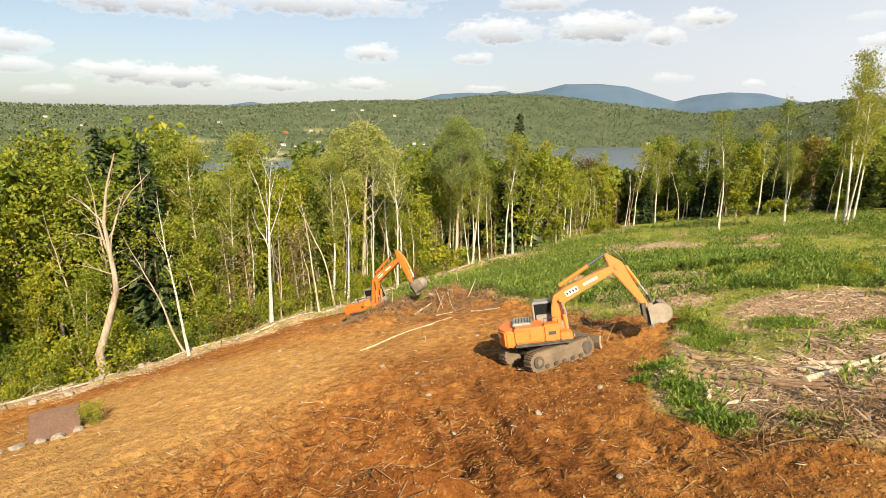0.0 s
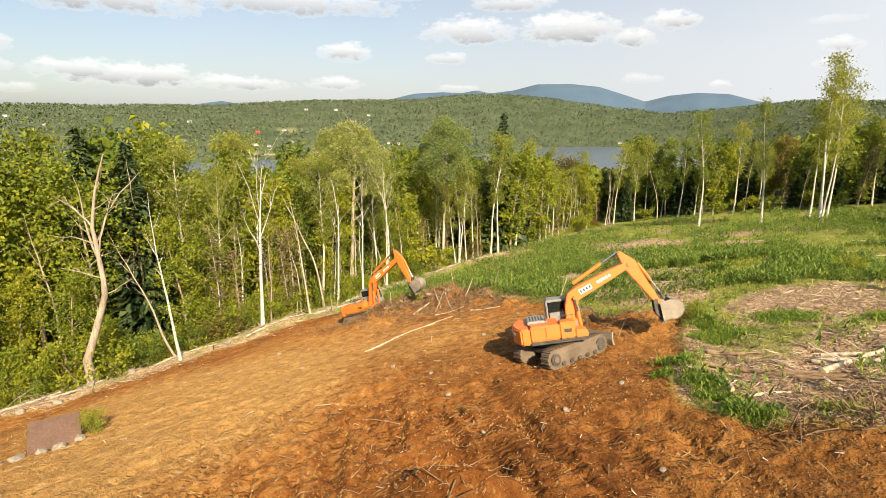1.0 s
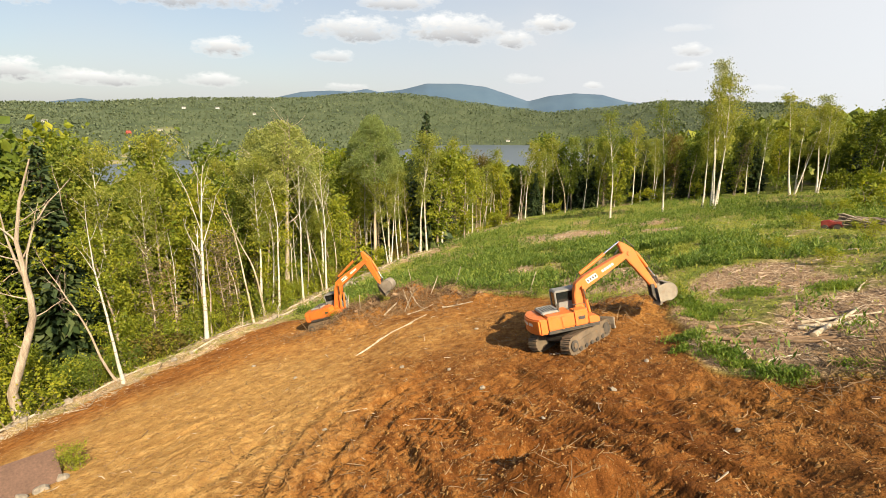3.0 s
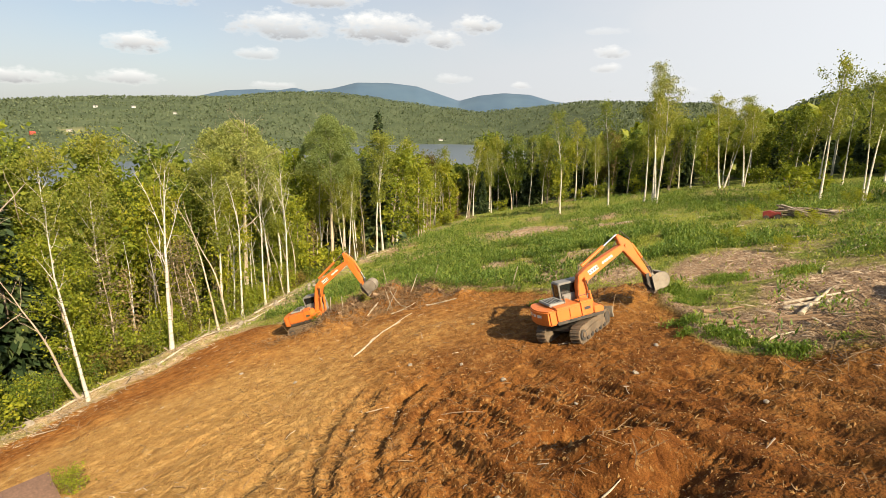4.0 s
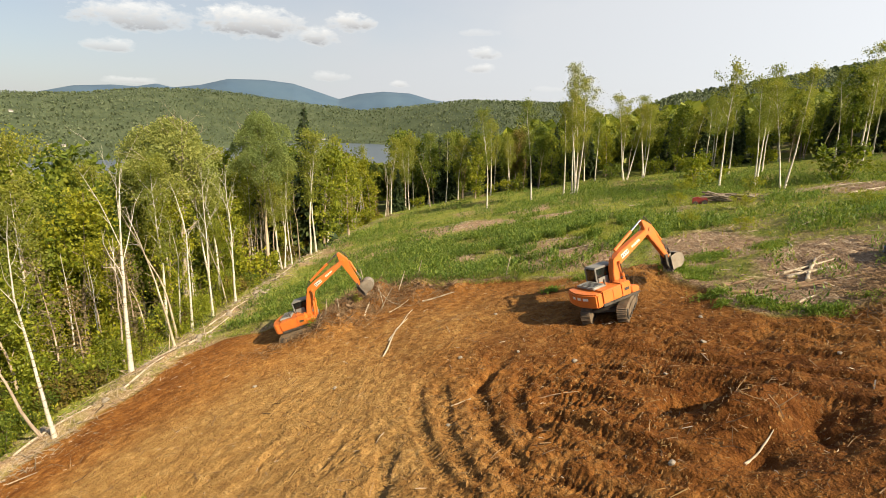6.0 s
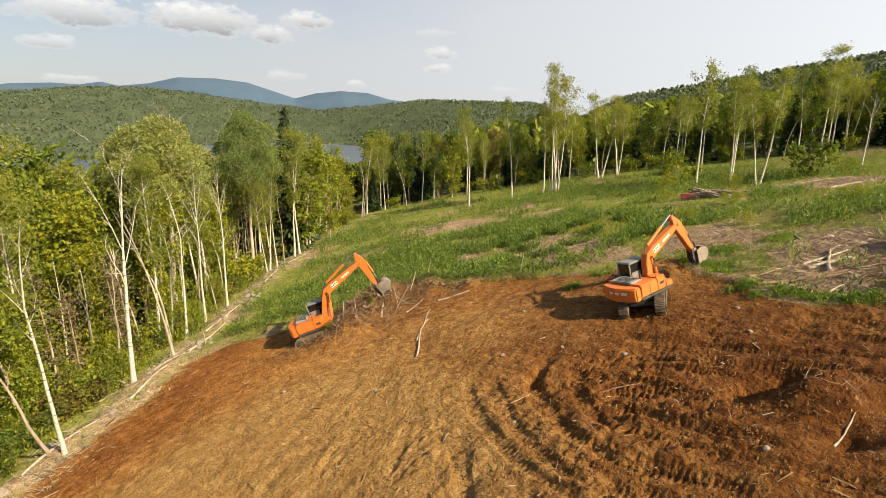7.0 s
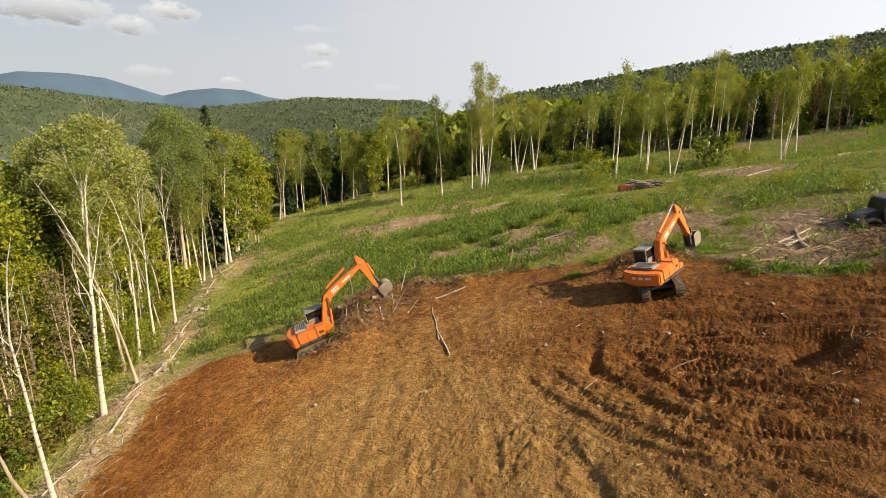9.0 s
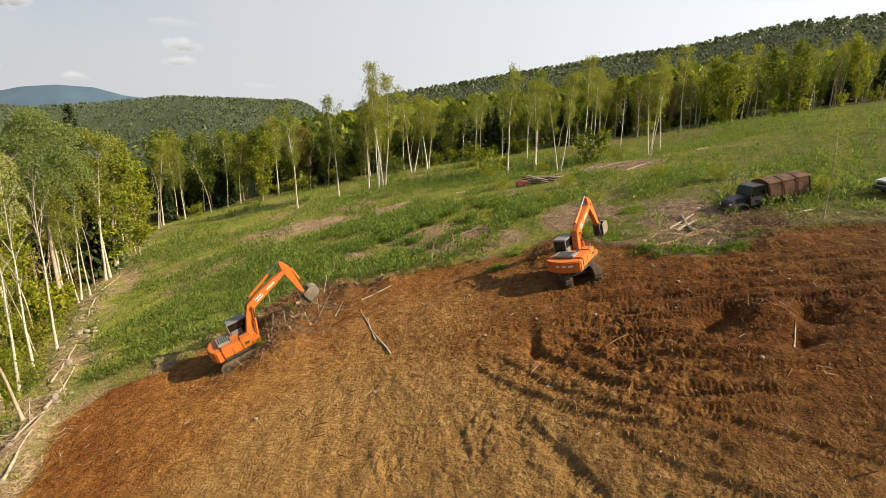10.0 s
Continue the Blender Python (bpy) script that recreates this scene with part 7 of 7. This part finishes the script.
def wheel(parent, x, y, z, r, w):
    t = part("wheel", rod((x, y - w / 2, z), (x, y + w / 2, z), r, 22), M_TYRE, parent)
    s = 1 if y > 0 else -1
    part("rim", rod((x, y + s * w / 2, z), (x, y + s * (w / 2 + 0.03), z), r * 0.55, 16), M_RUST, t)


def old_truck(m):
    top = new("truck")
    top.matrix_world = m
    tagged(top, "abandoned black truck with rusty ribbed cargo box", "truck")
    part("chassis", join(box((6.0, 0.14, 0.2), (-0.3, 0.4, 0.75), 0.02), box((6.0, 0.14, 0.2), (-0.3, -0.4, 0.75), 0.02)), M_DARKIRON, top)
    part("hood", prism([(1.55, 0.75), (3.0, 0.72), (3.05, 1.25), (2.9, 1.42), (1.55, 1.6)], -0.62, 0.62, 0.06), M_BLACKPAINT, top, "black rounded hood")
    for s in (-1, 1):
        part("fender", prism([(1.75, 0.7), (1.85, 1.05), (2.2, 1.22), (2.7, 1.15), (3.05, 0.8), (2.9, 0.75), (2.6, 1.0), (2.2, 1.05), (1.95, 0.9)], s * 0.95 - 0.2, s * 0.95 + 0.2, 0.03), M_BLACKPAINT, top)
        part("headlight", rod((2.98, s * 0.62, 1.15), (3.08, s * 0.62, 1.15), 0.11, 14), M_CHROME, top)
        wheel(top, 2.35, s * 0.9, 0.45, 0.45, 0.24)
        wheel(top, -1.6, s * 0.9, 0.45, 0.45, 0.34)
    part("bumper", box((0.1, 2.1, 0.2), (3.15, 0, 0.62), 0.03), M_DARKIRON, top)
    cab = part("cab", join(box((1.35, 1.9, 0.75), (0.9, 0, 1.15), 0.06), prism([(0.22, 2.18), (1.32, 2.15), (1.25, 2.28), (0.3, 2.32)], -0.9, 0.9, 0.05), box((0.1, 1.9, 0.8), (0.28, 0, 1.8), 0.02)), M_BLACKPAINT, top, "dark weathered cab")
    for s in (-1, 1):
        part("post", pipe([(1.52, s * 0.88, 1.5), (1.28, s * 0.86, 2.18)], 0.05, 6), M_BLACKPAINT, cab)
        part("window", box((0.9, 0.02, 0.6), (0.85, s * 0.9, 1.82), 0.0), M_GLASS, cab)
    part("windscreen", box((0.02, 1.7, 0.66), (1.4, 0, 1.83), 0.0, pose(0, 0, 0, 0, -19, 0)), M_GLASS, cab)
    arch = [(-1.1 + 2.2 * k / 8, 2.3 + 0.26 * math.sin(math.pi * k / 8)) for k in range(9)]
    cargo = part("cargo_box", box((3.4, 2.15, 1.35), (-1.6, 0, 1.58), 0.03), M_RUST, top, "rust-brown ribbed cargo box")
    for k in range(3):
        x0 = -3.3 + k * 1.14
        bm = prism(arch + [(1.1, 2.2), (-1.1, 2.2)], x0 + 0.03, x0 + 1.1, 0.02)
        bmesh.ops.transform(bm, matrix=pose(0, 0, 0, 0, 0, -90), verts=bm.verts)
        part("roof_panel", bm, M_RUST, cargo, "bulging rusted roof panel")
        for s in (-1, 1):
            part("rib", box((0.07, 0.05, 1.35), (x0 + 0.02, s * 1.095, 1.58), 0.01), M_RUST, cargo)
            part("side_panel", box((0.9, 0.03, 0.8), (x0 + 0.57, s * 1.085, 1.65), 0.01), M_RUST, cargo)
    return top


old_truck(on_ground(19.1, 12.5, 123, 0.5))


def pickup(m):
    top = new("pickup")
    top.matrix_world = m
    tagged(top, "parked silver pickup with black lower body", "car")
    body = prism([(-2.6, 0.5), (2.5, 0.48), (2.6, 0.8), (2.5, 1.12), (1.3, 1.22), (-0.9, 1.22), (-2.6, 1.18)], -0.92, 0.92, 0.06)
    part("body", body, M_SILVER, top)
    part("sill", box((4.6, 1.86, 0.16), (0, 0, 0.48), 0.03), M_BLACKPAINT, top)
    roof = part("roof", prism([(-0.75, 1.70), (0.45, 1.72), (0.35, 1.80), (-0.6, 1.79)], -0.74, 0.74, 0.04), M_SILVER, top)
    part("windscreen", prism([(1.22, 1.22), (1.26, 1.22), (0.46, 1.74), (0.40, 1.74)], -0.74, 0.74, 0.0), M_GLASS, top)
    part("rear_window", prism([(-0.95, 1.22), (-0.91, 1.22), (-0.70, 1.74), (-0.74, 1.74)], -0.72, 0.72, 0.0), M_GLASS, top)
    for s in (-1, 1):
        part("side_window", prism([(-0.85, 1.24), (1.12, 1.24), (0.42, 1.71), (-0.68, 1.71)], s * 0.78 - 0.01, s * 0.78 + 0.01, 0.0), M_GLASS, top)
        part("post", pipe([(0.1, s * 0.79, 1.2), (0.05, s * 0.76, 1.74)], 0.035, 6), M_SILVER, top)
        part("headlight", box((0.08, 0.36, 0.18), (2.56, s * 0.68, 0.95), 0.03), M_CHROME, top)
        part("mirror", box((0.1, 0.2, 0.15), (0.95, s * 1.02, 1.25), 0.03), M_BLACKPAINT, top)
        for x in (1.65, -1.6):
            wheel(top, x, s * 0.85, 0.38, 0.38, 0.24)
    part("grille", box((0.06, 1.0, 0.22), (2.58, 0, 0.93), 0.01), M_BLACKPAINT, top)
    part("bumper", box((0.14, 1.84, 0.24), (2.6, 0, 0.62), 0.04), M_BLACKPAINT, top)
    return top


pickup(on_ground(19.6, 2.9, 118, 0.02))


def hut():
    """Low concrete hut with a slanting brown sheet roof."""
    x, y = -20.9, 26.0
    top = new("hut")
    top.matrix_world = Matrix.Translation((x, y, float(lie(x, y)) - 0.35)) @ pose(0, 0, 0, 0, 0, 30) @ Matrix.Diagonal((0.72, 0.74, 0.86, 1))
    tagged(top, "low concrete hut with a slanting brown sheet roof", "hut")
    part("wall", prism([(-0.95, 0.0), (0.95, 0.0), (0.95, 1.45), (-0.95, 0.55)], -1.45, 1.45, 0.02), M_CONCRETE, top, "crumbling pale concrete")
    for o in (top.children[0],):
        o.data.transform(pose(0, 0, 0, 0, 0, 90))
    bm = prism([(-1.15, 0.50), (1.08, 1.56), (1.05, 1.62), (-1.17, 0.56)], -1.6, 1.6, 0.008)
    bmesh.ops.transform(bm, matrix=pose(0, 0, 0, 0, 0, 90), verts=bm.verts)
    part("roof", bm, M_BROWNSHEET, top, "dusty brown sheet roof")
    return top


hut()


def brush_heap():
    """Felled stems stacked beside a red piece of scrap."""
    rng = np.random.default_rng(77)
    top = new("log_pile")
    cx, cy = 43.6, 37.8
    z = ground_z(cx, cy)
    top.location = (cx, cy, z)
    tagged(top, "heap of grey felled stems in the grass", "log pile")
    d0 = np.array([0.42, -0.90, 0.0])
    for k in range(80):
        c = np.array([rng.normal() * 0.7, rng.normal() * 0.9, 0.1 + rng.uniform(0, 0.8)]) + d0 * rng.uniform(-1.8, 1.8)
        d = unit(d0 + rng.normal(size=3) * (0.3, 0.3, 0.1))
        l, r = rng.uniform(1.2, 3.4), rng.uniform(0.05, 0.13)
        v, f = tube(np.array([c - d * l / 2, c + rng.normal(size=3) * 0.05, c + d * l / 2]), [r, r * 0.95, r * 0.7], 7)
        o = new("stem", mesh_from("stem", v, f, M_BARK if k % 6 else M_DEADWOOD, True))
        o.parent = top
    x, y = 41.4, 40.6
    top = new("scrap_machine")
    top.matrix_world = on_ground(x, y, -60, 0.05)
    tagged(top, "faded red piece of scrap machinery in the grass", "scrap")
    part("housing", prism([(-0.9, 0.25), (0.7, 0.25), (0.8, 0.45), (0.75, 0.82), (0.1, 0.86), (-0.2, 1.05), (-0.85, 1.0)], -0.5, 0.5, 0.05), M_REDPAINT, top)
    for gx in (-0.55, 0.45):
        part("wheel", rod((gx, -0.62, 0.3), (gx, -0.5, 0.3), 0.3, 16), M_DARKIRON, top)
    part("grille", box((0.05, 0.7, 0.3), (0.80, 0, 0.62), 0.01), M_DARKIRON, top)
    part("frame", join(box((2.0, 0.08, 0.1), (0, 0.4, 0.12), 0.01), box((2.0, 0.08, 0.1), (0, -0.4, 0.12), 0.01)), M_DARKIRON, top)


brush_heap()


def sapling(x, y, h):
    rng = np.random.default_rng(91)
    w, t = skeleton_tree(rng, h, 0.055, 0.3, 16, 1.2, 1.0, 0.02, 3, 0.03)
    top = new("sapling")
    top.location = (x, y, ground_z(x, y))
    tagged(top, "thin young tree with sparse green leaves", "sapling")
    o = new("trunk", w.mesh("trunk", M_PINKBARK, True))
    o.parent = top
    o = new("crown", crown_mesh(rng, t, 1100, 0.26, 0.085, M_LEAF_BIRCH))
    o.parent = top


sapling(13.6, 9.1, 7.2)


# ---------------------------------------------------------------- houses across the lake
M_WHITEWALL = mat_plain("white_siding", (0.50, 0.49, 0.47), (0.58, 0.57, 0.55), 0.3, 0.7)
M_REDWALL = mat_plain("red_siding", (0.42, 0.06, 0.04), (0.5, 0.08, 0.05), 0.3, 0.7)
M_TANWALL = mat_plain("tan_siding", (0.50, 0.44, 0.35), (0.58, 0.52, 0.43), 0.3, 0.7)
M_ROOF = mat_plain("grey_roof", (0.14, 0.13, 0.13), (0.22, 0.2, 0.19), 0.3, 0.8)
M_REDROOF = mat_plain("red_roof", (0.40, 0.05, 0.035), (0.48, 0.07, 0.05), 0.3, 0.7)
M_WINDOWDARK = mat_plain("dark_window", (0.03, 0.035, 0.04), (0.05, 0.055, 0.06), 0.5, 0.2)


def house(az, el, w, d, h, wall, roof, label, turn=0):
    """A gabled house where the sight line at that bearing meets the far slope."""
    way = np.array(to_direction(az, el))
    eye = np.array((0, 0, 12.0))
    rr = np.arange(900, 2600, 4.0)
    p = eye[None] + way[None] * rr[:, None]
    g = np.maximum(far_land(p[:, 0], p[:, 1]), LAKE_Z + 0.5)
    i = int(np.argmax(p[:, 2] < g))
    x, y = p[i, 0], p[i, 1]
    top = new("house")
    top.matrix_world = Matrix.Translation((x, y, g[i] - 0.5)) @ pose(0, 0, 0, 0, 0, -az + turn) @ Matrix.Scale(0.8, 4)
    tagged(top, label, "house", "houses across the lake")
    part("wall", prism([(-d / 2, 0), (d / 2, 0), (d / 2, h), (0, h + d * 0.3), (-d / 2, h)], -w / 2, w / 2, 0.0), wall, top)
    top.children[0].data.transform(pose(0, 0, 0, 0, 0, 90))
    bm = prism([(-d / 2 - 0.5, h - 0.35), (0, h + d * 0.32), (d / 2 + 0.5, h - 0.35), (d / 2 + 0.5, h), (0, h + d * 0.32 + 0.4), (-d / 2 - 0.5, h)], -w / 2 - 0.4, w / 2 + 0.4, 0.0)
    bmesh.ops.transform(bm, matrix=pose(0, 0, 0, 0, 0, 90), verts=bm.verts)
    part("roof", bm, roof, top)
    for k in range(3):
        part("window", box((1.3, 0.1, 1.5), (-w / 2 + w * (k + 0.5) / 3, -d / 2 - 0.06, h * 0.55), 0.0), M_WINDOWDARK, top)


for az, el, w, d, h, wall, roof, label, turn in [
    (-16.3, -3.15, 16, 9, 6, M_WHITEWALL, M_ROOF, "white house with grey roof near the shore", 10), (-18.0, -3.75, 22, 9, 4, M_TANWALL, M_WHITEWALL, "long pale boathouse on the shore", 0),
    (-16.0, -1.98, 14, 10, 7, M_REDWALL, M_REDROOF, "red barn on the far slope", 15), (-13.4, -1.75, 15, 9, 6, M_TANWALL, M_ROOF, "tan house among distant trees", -20), (-11.2, 0.30, 16, 9, 6, M_WHITEWALL, M_ROOF, "white house high on the ridge", 0),
    (-8.3, 0.32, 15, 9, 6, M_WHITEWALL, M_ROOF, "white house high on the ridge", 20), (-22.0, -0.95, 18, 10, 6, M_WHITEWALL, M_ROOF, "white farmhouse beside a tan field", 0), (-35.7, -0.5, 14, 9, 6, M_WHITEWALL, M_ROOF, "pale house on the far slope", 0),
    (-15.0, -3.3, 12, 8, 5, M_TANWALL, M_ROOF, "low tan cottage by the lake", 0), (-12.8, -2.9, 14, 8, 5, M_TANWALL, M_ROOF, "low tan cottage by the lake", 10), (-28.5, -0.8, 12, 8, 5, M_WHITEWALL, M_ROOF, "pale house on the far slope", 0),
    (-33.2, -1.2, 12, 8, 5, M_TANWALL, M_ROOF, "tan house on the far slope", 0), (-5.0, -0.2, 14, 9, 6, M_WHITEWALL, M_ROOF, "white house on the wooded ridge", 0), (-19.6, -3.7, 9, 7, 4, M_WHITEWALL, M_ROOF, "small white cottage on the shore", 0),
    (20.6, -2.62, 18, 9, 5, M_WHITEWALL, M_ROOF, "white building at the lake's end", 0), (-3.0, -3.0, 12, 8, 5, M_WHITEWALL, M_ROOF, "white cottage on the shore", 0), (-2.0, -3.05, 10, 8, 5, M_TANWALL, M_ROOF, "tan cottage on the shore", 0)]:
    house(az, el, w, d, h, wall, roof, label, turn)


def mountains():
    """Hills beyond the ridge, far enough not to shift; their blue is painted-in haze."""
    m, nt, p, _ = material("haze_blue_mountain")
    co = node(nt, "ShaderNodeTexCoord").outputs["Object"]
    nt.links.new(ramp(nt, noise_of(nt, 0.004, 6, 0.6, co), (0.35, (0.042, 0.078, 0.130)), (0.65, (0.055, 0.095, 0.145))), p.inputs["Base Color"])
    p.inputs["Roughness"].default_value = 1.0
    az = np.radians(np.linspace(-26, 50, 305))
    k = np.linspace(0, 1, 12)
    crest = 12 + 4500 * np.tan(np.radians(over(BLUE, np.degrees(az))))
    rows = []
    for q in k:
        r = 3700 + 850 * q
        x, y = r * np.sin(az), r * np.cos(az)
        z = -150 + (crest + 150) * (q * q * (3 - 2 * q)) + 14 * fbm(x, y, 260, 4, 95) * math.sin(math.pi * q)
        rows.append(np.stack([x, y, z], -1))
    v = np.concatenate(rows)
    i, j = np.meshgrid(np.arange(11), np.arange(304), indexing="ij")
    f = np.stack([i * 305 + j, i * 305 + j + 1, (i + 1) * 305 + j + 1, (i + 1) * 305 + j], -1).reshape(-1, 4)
    tagged(new("backdrop", mesh_from("backdrop", v, f, m, True)), "mountains on the horizon with blue haze painted in", "mountain", kind="structure")


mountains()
